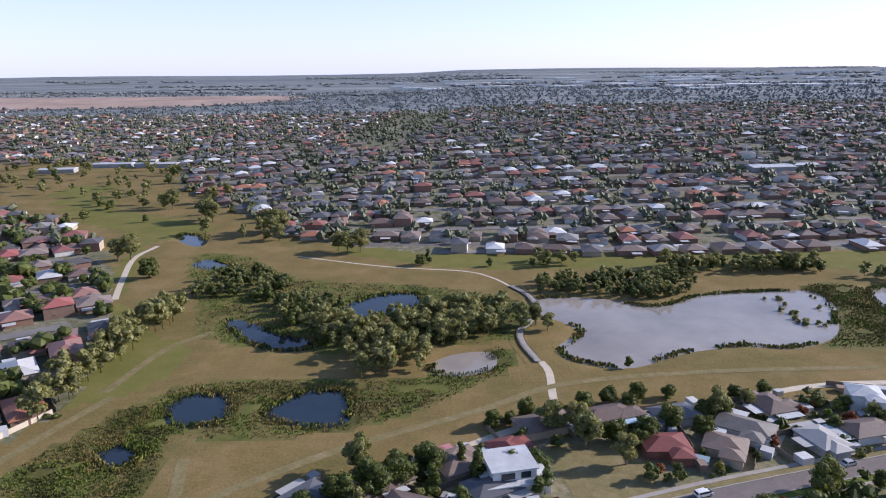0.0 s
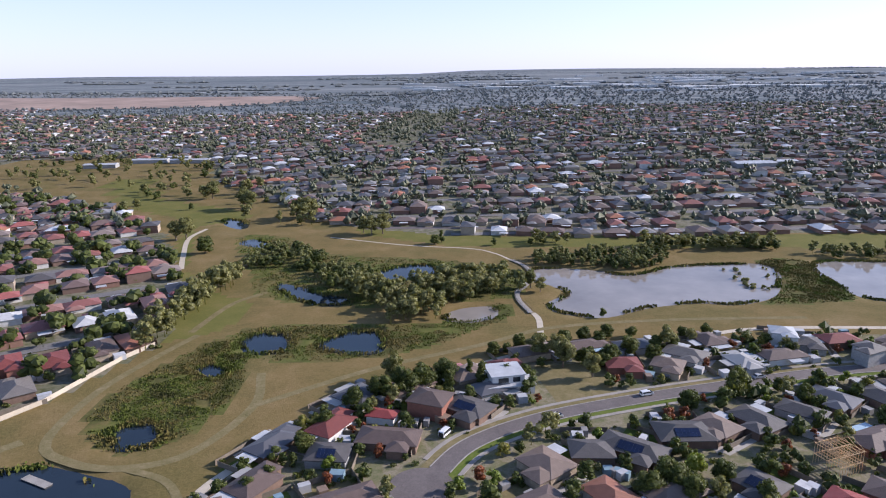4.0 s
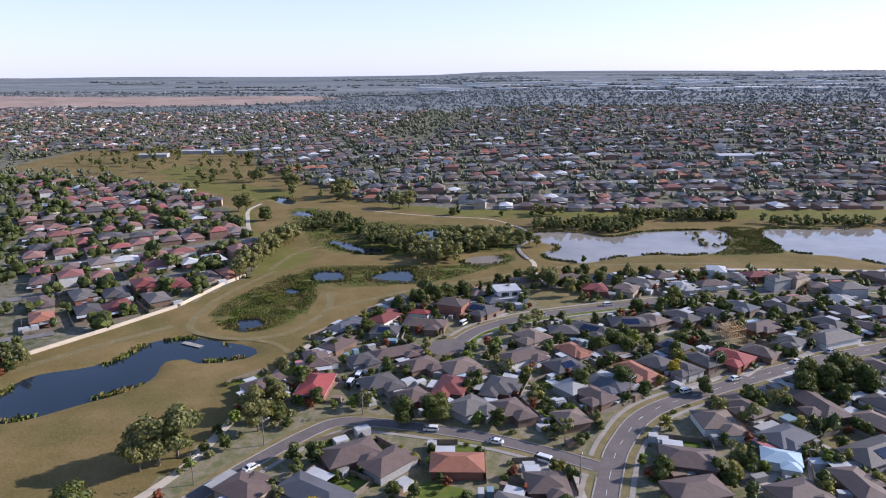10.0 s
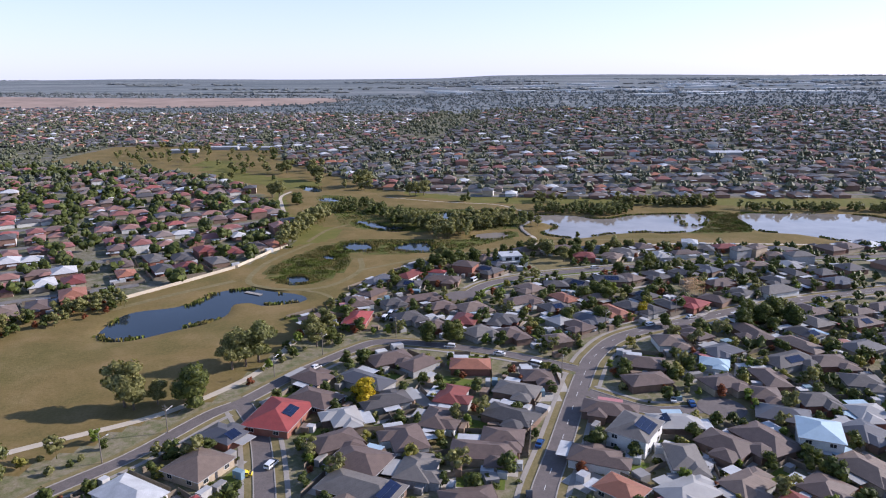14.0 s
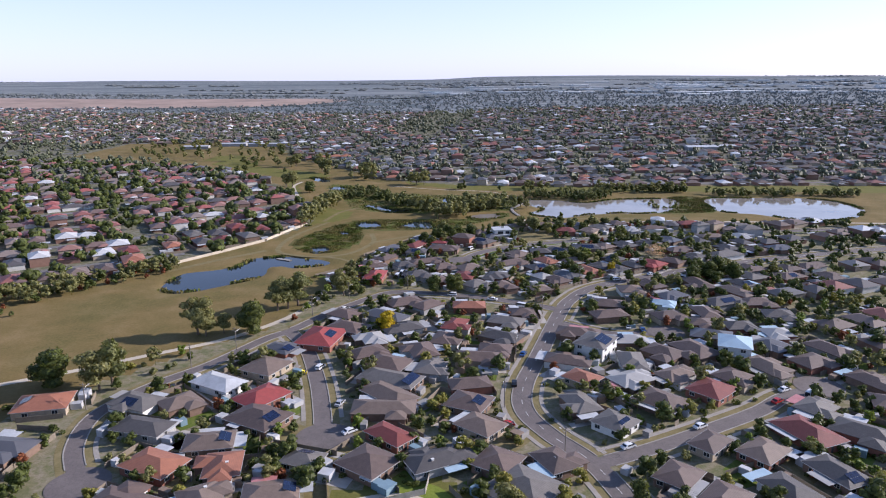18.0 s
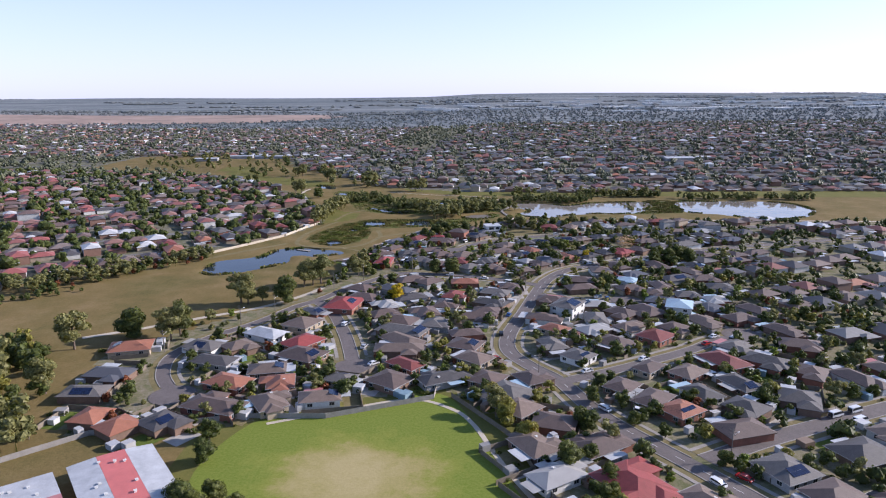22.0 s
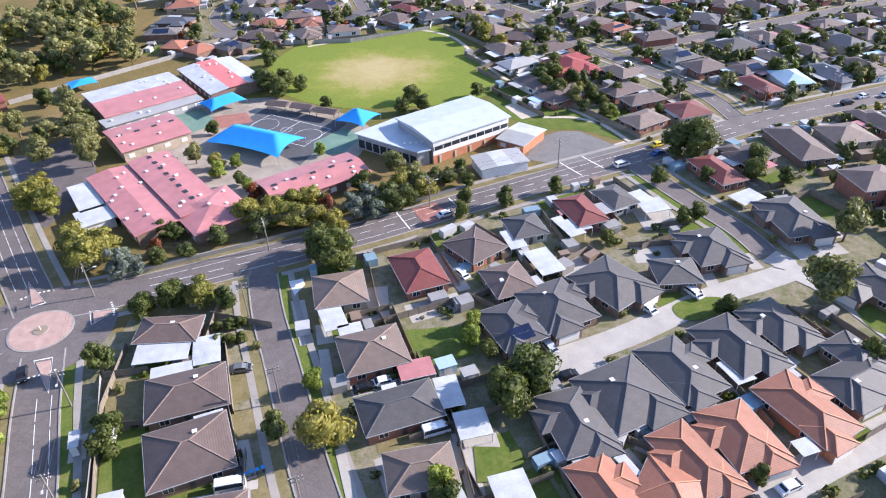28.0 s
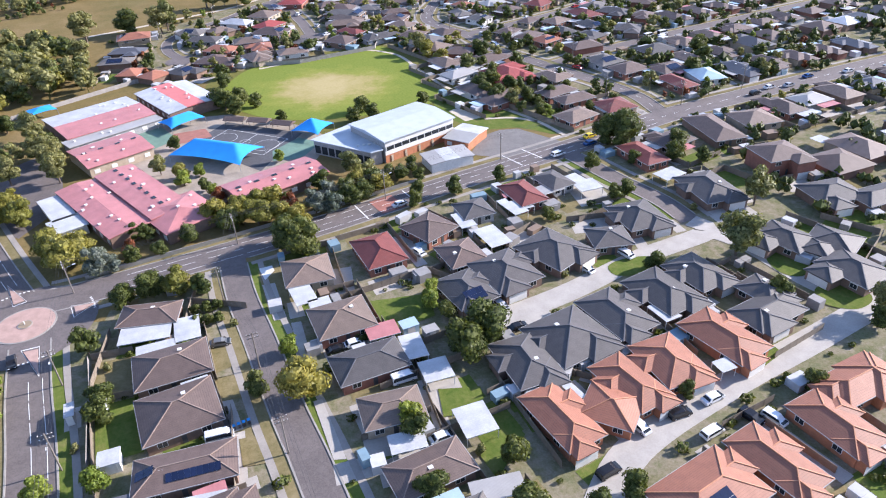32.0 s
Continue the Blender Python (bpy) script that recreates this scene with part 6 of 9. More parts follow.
house(177.1, 159.7, 7, 13.0, 10.0, "pale", "grey", storeys=2, full=False)
house(48.3, 109.7, -35, 17.9, 9.0, "grey", "brown", wing=(3.9, -5.1, 5.6, 5.6), panels=(7, 2, "s"), full=False)
house(64.9, 118.0, 1, 15.8, 11.0, "grey", "brown", panels=(7, 2, "s"), full=False)
house(75.8, 121.5, -55, 11.4, 9.0, "tan", "brown", wing=(2.5, -5.1, 5.6, 5.6), patio=(-2.8, 6.6, 4.6, 4.2), full=False)
house(89.3, 125.5, -57, 14.3, 9.0, "grey", "brown", wing=(3.1, -5.1, 5.6, 5.6), patio=(-3.6, 6.6, 5.7, 4.2), full=False)
house(105.0, 130.4, -44, 13.2, 8.0, "grey", "grey", full=False)
house(119.0, 139.0, -49, 13.7, 9.0, "dark", "brown", wing=(3.0, -5.1, 5.6, 5.6), patio=(-3.4, 6.6, 5.5, 4.2), full=False)
house(135.4, 137.8, -63, 16.2, 9.0, "grey", "brown", full=False)
house(94.4, 82.4, -45, 13.0, 10.0, "bright", "red", wing=(2.9, -5.6, 6.2, 6.2), full=False)
house(106.6, 87.4, -44, 11.7, 9.0, "brown", "brown", full=False)
house(122.2, 98.3, -45, 10.1, 9.0, "grey", "grey", wing=(2.2, -5.1, 5.6, 5.6), patio=(-2.5, 6.6, 4.1, 4.2), full=False)
house(140.5, 102.5, 24, 19.0, 11.0, "pale", "white", full=False)
house(147.3, 117.7, -62, 13.5, 9.0, "grey", "brown", wing=(3.0, -5.1, 5.6, 5.6), patio=(-3.4, 6.6, 5.4, 4.2), full=False)
house(75.9, 92.0, -52, 10.7, 9.0, "grey", "brown", wing=(2.4, -5.1, 5.6, 5.6), panels=(5, 2, "s"), full=False)
house(65.2, 76.6, -47, 10.8, 10.0, "grey", "brown", full=False)
house(73.7, 71.9, -55, 10.3, 8.0, "grey", "grey", wing=(2.3, -4.6, 5.0, 5.0), full=False)
house(82.5, 79.1, -59, 12.5, 8.0, "grey", "brown", full=False)
house(56.9, 68.7, -60, 16.6, 8.0, "orange", "red", wing=(3.7, -4.6, 5.0, 5.0), full=False)
house(44.0, 59.4, -38, 14.8, 9.0, "dark", "brown", wing=(3.2, -5.1, 5.6, 5.6), patio=(-3.7, 6.6, 5.9, 4.2), full=False)
house(38.6, 50.5, -53, 12.3, 8.0, "brown", "brown", wing=(2.7, -4.6, 5.0, 5.0), full=False)
house(28.2, 35.1, 21, 9.0, 9.0, "tan", "brown", full=False)
house(71.4, 34.4, 3, 10.7, 11.0, "tan", "white", wing=(2.4, -6.1, 6.5, 6.8), full=False)
house(106.9, 45.1, -77, 19.0, 9.0, "brown", "brown", wing=(4.2, -5.1, 5.6, 5.6), full=False)
house(-35.6, 14.2, 31, 15.2, 10.0, "brown", "brown", wing=(3.3, -5.6, 6.2, 6.2), full=False)
house(-24.7, 10.1, 48, 13.4, 9.0, "brown", "grey", full=False)
house(-6.0, 9.6, -0, 13.8, 9.0, "orange", "red", patio=(-3.4, 6.6, 5.5, 4.2), full=False)
house(-41.7, -4.5, -32, 19.0, 9.0, "dark", "grey", patio=(-4.8, 6.6, 7.6, 4.2), full=False)
house(-44.3, -45.1, 34, 13.0, 9.0, "brown", "brown", wing=(2.9, -5.1, 5.6, 5.6), full=False)
house(9.5, -10.5, -20, 13.9, 9.0, "pale", "brown", wing=(3.1, -5.1, 5.6, 5.6), patio=(-3.5, 6.6, 5.5, 4.2), full=False)
house(6.4, -28.1, -30, 15.8, 9.0, "grey", "brown", wing=(3.5, -5.1, 5.6, 5.6), patio=(-3.9, 6.6, 6.3, 4.2), full=False)
house(3.4, -41.5, -8, 11.5, 9.0, "brown", "brown", wing=(2.5, -5.1, 5.6, 5.6), full=False)
house(-2.3, -49.2, -5, 17.5, 9.0, "brown", "cream", wing=(3.8, -5.1, 5.6, 5.6), patio=(-4.4, 6.6, 7.0, 4.2), full=False)
house(16.9, 0.6, 4, 10.2, 9.0, "brown", "brown", wing=(2.2, -5.1, 5.6, 5.6), patio=(-2.5, 6.6, 4.1, 4.2), full=False)
house(56.5, 12.9, -13, 14.1, 10.0, "brown", "brown", patio=(-3.5, 7.1, 5.6, 4.2), full=False)
house(54.0, -1.5, 14, 14.6, 9.0, "brown", "brown", full=False)
house(81.8, 13.7, -20, 9.5, 7.0, "blue", "white", wing=(2.1, -4.1, 4.3, 4.3), full=False)
house(78.8, -2.6, 20, 12.8, 9.0, "brown", "cream", wing=(2.8, -5.1, 5.6, 5.6), full=False)
house(89.5, -11.1, -9, 8.9, 9.0, "brown", "red", wing=(2.0, -5.1, 5.6, 5.6), full=False)
house(109.4, 17.1, 25, 19.0, 10.0, "grey", "grey", wing=(4.2, -5.6, 6.2, 6.2), panels=(7, 2, "s"), full=False)
house(123.4, 16.1, 6, 14.3, 10.0, "brown", "red", wing=(3.2, -5.6, 6.2, 6.2), full=False)
house(126.0, -0.5, -7, 12.0, 10.0, "grey", "grey", wing=(2.6, -5.6, 6.2, 6.2), full=False)
house(89.4, -25.2, -20, 14.9, 10.0, "dark", "brown", full=False)
house(65.7, -43.2, -46, 13.3, 10.0, "brown", "brown", wing=(2.9, -5.6, 6.2, 6.2), full=False)
house(78.0, -40.3, -63, 16.4, 11.0, "brown", "brown", wing=(3.6, -6.1, 6.5, 6.8), patio=(-4.1, 7.6, 6.6, 4.2), full=False)
house(106.4, -102.1, -41, 16.3, 10.0, "grey", "red", wing=(3.6, -5.6, 6.2, 6.2), patio=(-4.1, 7.1, 6.5, 4.2), full=False)
house(127.0, -84.2, -19, 15.0, 10.0, "brown", "red", wing=(3.3, -5.6, 6.2, 6.2), full=False)
house(117.9, -112.4, -38, 9.5, 10.0, "brown", "red", wing=(2.1, -5.6, 6.2, 6.2), patio=(-2.4, 7.1, 3.8, 4.2), full=False)
house(82.7, -141.7, -51, 11.6, 10.0, "grey", "brown", wing=(2.6, -5.6, 6.2, 6.2), patio=(-2.9, 7.1, 4.6, 4.2), full=False)
house(102.9, -134.3, -23, 11.9, 11.0, "grey", "brown", wing=(2.6, -6.1, 6.5, 6.8), patio=(-3.0, 7.6, 4.8, 4.2), full=False)
house(75.3, -156.7, 17, 14.6, 10.0, "brown", "red", patio=(-3.7, 7.1, 5.8, 4.2), full=False)
house(-125.5, -149.7, 81, 10.5, 9.0, "orange", "brown", full=False)
house(-114.0, -156.0, 55, 10.3, 10.0, "orange", "brown", patio=(-2.6, 7.1, 4.1, 4.2), full=False)
house(-102.3, -152.9, 57, 10.4, 10.0, "grey", "brown", wing=(2.3, -5.6, 6.2, 6.2), panels=(5, 2, "s"), full=False)
house(-98.3, -86.8, 46, 10.9, 9.0, "tan", "brown", wing=(2.4, -5.1, 5.6, 5.6), full=False)
house(-136.4, -115.2, -6, 16.0, 9.0, "dark", "brown", wing=(3.5, -5.1, 5.6, 5.6), patio=(-4.0, 6.6, 6.4, 4.2), full=False)
house(-137.1, -131.4, 1, 14.5, 9.0, "pale", "brown", panels=(7, 2, "s"), full=False)
house(-33.1, -89.5, 1, 19.0, 9.0, "tan", "brown", wing=(4.2, -5.1, 5.6, 5.6), patio=(-4.8, 6.6, 7.6, 4.2), full=False)
house(-6.4, -71.7, 13, 13.2, 8.0, "brown", "red", full=False)
house(19.9, -152.5, -18, 12.6, 10.0, "brown", "red", full=False)

FILL_ROOF = ["grey", "brown", "brown", "tan", "brown", "red", "brown", "pale", "dark", "brown", "brown", "grey", "dark", "tan", "orange", "brown", "metal"]
FILL_WALL = ["brown", "red", "cream", "grey", "brown", "white"]
row_rnd = random.Random(33)


def lot_house(x, y, rot):
    k = row_rnd.random()
    w, d = row_rnd.uniform(7.8, 9.8), row_rnd.uniform(11.5, 15.5)
    if row_rnd.random() < 0.4:
        w, d = d * 0.9, w
    if not is_free(x, y, 8.4) or not off_roads(x, y, 7.0):
        return False
    creek = LINES["creek_road"]
    i = int(np.argmin(np.hypot(creek[:, 0] - x, creek[:, 1] - y)))
    if x < -35 and math.hypot(creek[i, 0] - x, creek[i, 1] - y) < 32 and np.dot((x, y) - creek[i], normals2(creek)[i]) > 0:
        return False          # the park side of the creek road stays open
    if in_any([PARK, SCHOOL], np.array([x]), np.array([y]))[0] or (x < -84 and y < -300):
        return False
    turn = row_rnd.choice([-1, 1])
    wings = [(turn * w * 0.2, -d / 2 + 1.3, 5.4, 8.2)] if k < 0.7 else []
    if row_rnd.random() < 0.5:
        wings.append((-turn * (w / 2 - 1.5), row_rnd.uniform(0, d * 0.2), 7.0, 5.0))
    patios = []
    sheetings = ["sheet_white", "sheet_white", "sheet_white", "sheet_grey", "sheet_grey", "sheet_blue", "sheet_pink"]
    if k > 0.15:
        patios.append((row_rnd.uniform(-2.5, 2.5), d / 2 + 2.0, row_rnd.uniform(4, 9), 3.6, row_rnd.choice(sheetings)))
    if row_rnd.random() < 0.65:
        patios.append((turn * (w / 2 + 1.7), row_rnd.uniform(-d * 0.25, 0), 3.2, row_rnd.uniform(5, 8), row_rnd.choice(sheetings)))
    house(x, y, rot, w, d, row_rnd.choice(FILL_ROOF), row_rnd.choice(FILL_WALL), wing=wings or None, full=y < -90 and abs(x) < 130, patio=patios or None,
          panels=(row_rnd.choice([4, 5, 6]), 2, row_rnd.choice("snew")) if k > 0.8 and y < 60 else None, vents=1 if k < 0.5 else 0)
    return True


for x, y, r in (*BULBS.values(), (33, 147, 8), (43, 148, 8), (36, 162, 8), (46, 163, 7)):
    TAKEN.append((x, y, r))
sheet("vacant_lot", np.array([(26, 169), (53, 173), (52, 142), (33, 136)]), 0.04, M["drylawn"], "dry grassed vacant lot between houses", "grass")
lots = 0
for name in STREETS:
    line, w = LINES[name], WIDTH[name]
    n2 = normals2(line)
    tang = np.gradient(line, axis=0)
    for side in (-1, 1):
        if name in ("avenue_north", "avenue_west"):
            continue
        i = 2
        while i < len(line) - 1:
            p = line[i] + n2[i] * side * (w / 2 + 14.0)
            rot = math.degrees(math.atan2(tang[i][1], tang[i][0])) + (0 if side > 0 else 180)
            if abs(p[0]) < 200 and p[1] < 60 and lots < 182 and lot_house(float(p[0]), float(p[1]), rot):
                lots += 1
                i += 5
            else:
                i += 1
# back lots of the blocks, facing the nearest street
cand = [(x, y) for y in np.arange(-215, 60, 4.0) for x in np.arange(-120, 130, 4.0)]
for x, y in cand:
    if lots > 181:
        break
    if is_free(x, y, 8.4) and lot_house(float(x), float(y), road_turn(x, y)):
        lots += 1
print("lots", lots)
# the eastern quarter, farther off
b4 = far_blocks(100, -330, 22, 24, 20, lot=14.8, deep=24)
TAKEN.append((101, 103, 7.0))
infill = 0
for y in np.arange(58, 190, 5.0):
    for x in np.arange(-58, 180, 5.0):
        if infill < 44 and is_free(x, y, 9.2) and off_roads(x, y, 8.5) and lot_house(float(x), float(y), road_turn(x, y) + 90):
            infill += 1
ok = [(x, y, r) for x, y, r in b4 if x > 90 and y < 196 and x < 0.66 * (y + 470) + 40 and is_free(x, y, 7.5) and off_roads(x, y, 7.5) and not in_any([PARK, SCHOOL], np.array([x]), np.array([y]))[0]]
print("east", len(ok))
far_houses("east_houses", ok, "suburban houses of the eastern blocks with tiled hipped roofs")
# the white modern house and the timber frame
ob = thing("house", pose(16.5, 152.0, 0, 0, 0, 12), "white two-storey modern house with flat roofs and a balcony", "house", "suburban houses")
part("wall", Shape().box(-8, -6, -0.2, 8, 6, 3.2).box(-6, -4, 3.2, 5, 6, 6.2), M["render_white"], ob)
part("roof", Shape().box(-8.4, -6.4, 3.2, 8.4, 6.4, 3.55).box(-6.5, -4.5, 6.2, 5.5, 6.5, 6.5), M["sheet_white"], ob)
part("window", Shape().box(-4, -4.08, 3.9, -0.5, -3.98, 5.6).box(1, -4.08, 3.9, 3.5, -3.98, 5.6), M["glass"], ob)
part("window", Shape().box(-6.5, -6.08, 0.8, -3.5, -5.98, 2.4), M["glass"], ob)
part("garage_door", GARAGE, None, ob, m=pose(4, -6.02, 0))
ob = thing("building_frame", pose(101, 103, 0, 0, 0, 22) @ Matrix.Diagonal((0.68, 0.9, 1.1, 1)), "new two-storey pine house frame under construction", "building frame")
for k in range(2):
    s = Shape()
    for i in range(9):
        for yy in (-4.5, 0, 4.5):
            s.box(-6 + i * 1.5 - 0.06, yy - 0.06, k * 2.8, -6 + i * 1.5 + 0.06, yy + 0.06, k * 2.8 + 2.7)
    for yy in (-4.5, 0, 4.5):
        s.box(-6.1, yy - 0.08, k * 2.8 + 2.6, 6.1, yy + 0.08, k * 2.8 + 2.8)
    for i in range(7):
        s.box(-6 + i * 2 - 0.06, -4.6, k * 2.8 + 2.62, -6 + i * 2 + 0.06, 4.6, k * 2.8 + 2.82)
    part("stud_frame", s, M["newtimber"], ob)
for i in range(7):
    s = Shape().bar((-6 + i * 2, -5, 5.6), (-6 + i * 2, 0, 7.6), 0.07).bar((-6 + i * 2, 5, 5.6), (-6 + i * 2, 0, 7.6), 0.07)
    part("roof_truss", s, M["newtimber"], ob)

# ---------------------------------------------------------------- the school
sheet("oval", OVAL, 0.06, M["oval"], "green school oval with sparse turf", "sports field")
sheet("playground_paving", np.array([(-112, -225), (-100, -206), (-74, -204), (-44, -222), (-34, -236), (-42, -262), (-66, -278), (-92, -262)]), 0.05, M["yardpave"], "pale brown paving of the school yard", "paving")
sheet("ball_court", np.array([(-84, -230), (-74, -212), (-45, -228), (-56, -257)]), 0.09, M["asphalt_new"], "dark asphalt ball court with painted lines", "ball court")
sheet("green_court", np.array([(-54, -242), (-46, -232), (-38, -238), (-44, -250), (-53, -250)]), 0.10, M["greencourt"], "faded green painted play surface", "play surface")
sheet("green_court", np.array([(-107, -218), (-98, -212), (-89, -225), (-96, -233)]), 0.10, M["greencourt"], "faded green painted play surface", "play surface")
sheet("rubber_court", np.array([(-92, -220), (-81, -217), (-77, -225), (-88, -230)]), 0.11, M["redpave"], "reddish rubber play surface", "play surface")
sheet("car_park", np.array([(23.5, -239), (30, -239), (43, -253.5), (22, -262), (11, -257), (17, -243)]), 0.05, M["gravel"], "grey gravel car park beside the sheds", "car park")
sheet("sand_pit", np.array([(8, -218), (14, -213.5), (20, -226), (13, -229)]), 0.09, M["path"], "pale sand pit", "sand pit")
sheet("play_mat", np.array([(12.2, -215.2), (16.6, -212.6), (15.6, -210.8), (11.4, -213.4)]), 0.12, M["bluecloth"], "small bright blue play mat on the sand", "play mat")
sheet("school_lawn", smooth_ring([(6, -198), (16, -206), (34, -226), (42, -246), (30, -238), (16, -236), (4, -216)]), 0.04, M["lawn"], "patchy school lawn crossed by paths", "lawn")
sheet("drive_court", np.array([(-150, -250), (-135, -232), (-124, -240), (-112, -270), (-118, -288), (-128, -282)]), 0.04, M["asphalt"], "asphalt school drive and parking bays", "car park")
for pts in ([(-70, -150), (-50, -141), (-26, -132), (-12, -139), (-5, -150), (2, -172), (9, -190), (17, -204), (20, -212), (30, -222), (38, -234), (45, -249)], [(38, -234), (30, -229), (20, -228)], [(17, -204), (27, -212), (30, -222)]):
    setting("path", strip(smooth_line(pts, 2.5), -0.8, 0.8, 0.12).mesh("path", M["path"]), "narrow pale path around the school oval", "path")
# court lines
s = Shape()
cx, cy, ang = -64.5, -232, radians(-30)
ux, uy = Vector((math.cos(ang), math.sin(ang), 0)), Vector((-math.sin(ang), math.cos(ang), 0))
o = Vector((cx, cy, 0.105))


def court_line(a, b, w=0.08):
    p, q = o + ux * a[0] + uy * a[1], o + ux * b[0] + uy * b[1]
    n = (q - p).normalized().cross(Vector((0, 0, 1))) * w
    s.poly([p - n, q - n, q + n, p + n])


for a, b in (((-13, -7), (13, -7)), ((13, -7), (13, 7)), ((13, 7), (-13, 7)), ((-13, 7), (-13, -7)), ((0, -7), (0, 7))):
    court_line(a, b)
for ccx, r in ((0, 1.8), (-9, 4.5), (9, 4.5)):
    for i in range(24):
        w0, w1 = 2 * math.pi * i / 24, 2 * math.pi * (i + 1) / 24
        court_line((ccx + r * math.cos(w0), r * math.sin(w0)), (ccx + r * math.cos(w1), r * math.sin(w1)), 0.06)
setting("court_lines", s.mesh("court_lines", M["line"]), "white painted basketball court lines", "markings")


def hall():
    ob = thing("school_hall", pose(-10, -242.5, 0, 0, 0, 34), "large school hall, white sheet roof, window band, orange brick base", "hall")
    part("wall", Shape().box(-14, -9.8, -0.2, 14, 9.8, 7.6), M["render_grey"], ob)
    brick = Shape().box(-14.03, -9.88, 0, 14.03, -9.8, 2.6)
    part("brick_base", brick, M["brick_orange"], ob, "orange brick base course")
    for i in range(9):
        part("window", Shape().box(-13.4 + i * 3.05, -9.9, 4.1, -10.7 + i * 3.05, -9.78, 5.3), M["glass"], ob)
        part("mullion", Shape().box(-13.6 + i * 3.05, -9.95, 4.0, -13.45 + i * 3.05, -9.8, 5.4), M["trim"], ob)
    part("wall_band", Shape().box(-14.05, -9.93, 2.62, 14.05, -9.81, 4.0), M["trim"], ob, "white cladding band")
    part("wall_band", Shape().box(-14.05, -9.93, 5.45, 14.05, -9.81, 7.3), M["trim"], ob, "white cladding band")
    for i in range(5):
        part("pier", Shape().box(-12 + i * 5.5, -10.1, 0, -11.2 + i * 5.5, -9.82, 2.2), M["brick_cream"], ob)
    s = Shape()
    for sy in (-1, 1):
        s.poly([(-14.6, sy * 10.4, 7.6), (14.6, sy * 10.4, 7.6), (14.6, 0, 8.5), (-14.6, 0, 8.5)][::(1 if sy < 0 else -1)])
        s.box(-14.6, sy * 10.4 - 0.1, 7.3, 14.6, sy * 10.4 + 0.1, 7.6)
    for sx in (-1, 1):
        s.poly([(sx * 14.6, -10.4, 7.3), (sx * 14.6, 10.4, 7.3), (sx * 14.6, 10.4, 7.6), (sx * 14.6, 0, 8.5), (sx * 14.6, -10.4, 7.6)])
    part("roof", s, M["sheet_hall"], ob)
    low = [(-40.4, -246.5), (-27.4, -235.2), (-19.2, -249.2), (-16.7, -259), (-20.5, -260.7)]
    inv = ob.matrix_basis.inverted()
    q = [inv @ Vector((*p, 0)) for p in low]
    s, t = Shape(), Shape()
    for top, a, b in ((s, 4.75, 5.0), ):
        top.poly([(v.x, v.y, b) for v in q][::-1])
        top.poly([(v.x, v.y, a) for v in q])
        for i in range(5):
            v, w = q[i], q[(i + 1) % 5]
            top.poly([(v.x, v.y, a), (w.x, w.y, a), (w.x, w.y, b), (v.x, v.y, b)])
    part("entry_roof", s, M["sheet_hall"], ob, "white low sheet roof over the entry")
    c = sum(q, Vector()) / 5
    q2 = [c + (v - c) * 0.93 for v in q]
    for i in range(5):
        v, w = q2[i], q2[(i + 1) % 5]
        t.poly([(v.x, v.y, -0.1), (w.x, w.y, -0.1), (w.x, w.y, 4.75), (v.x, v.y, 4.75)])
    part("entry_wall", t, M["render_grey"], ob)
    g = Shape()
    v, w = q2[4], q2[0]
    d = (w - v)
    n = Vector((d.y, -d.x, 0)).normalized()
    n = n if n.dot(v - c) > 0 else -n
    for i in range(8):
        a, b = v + d * (i / 8 + 0.012) + n * 0.05, v + d * ((i + 1) / 8 - 0.012) + n * 0.05
        g.poly([(a.x, a.y, 0.5), (b.x, b.y, 0.5), (b.x, b.y, 3.2), (a.x, a.y, 3.2)])
    part("entry_glazing", g, M["glass"], ob, "dark glazed entry front")
    for i in range(4):
        part("roof_vent", VENT, None, ob, m=pose(-19 + i * 1.6, -2 - i * 0.8, 5.0))


hall()


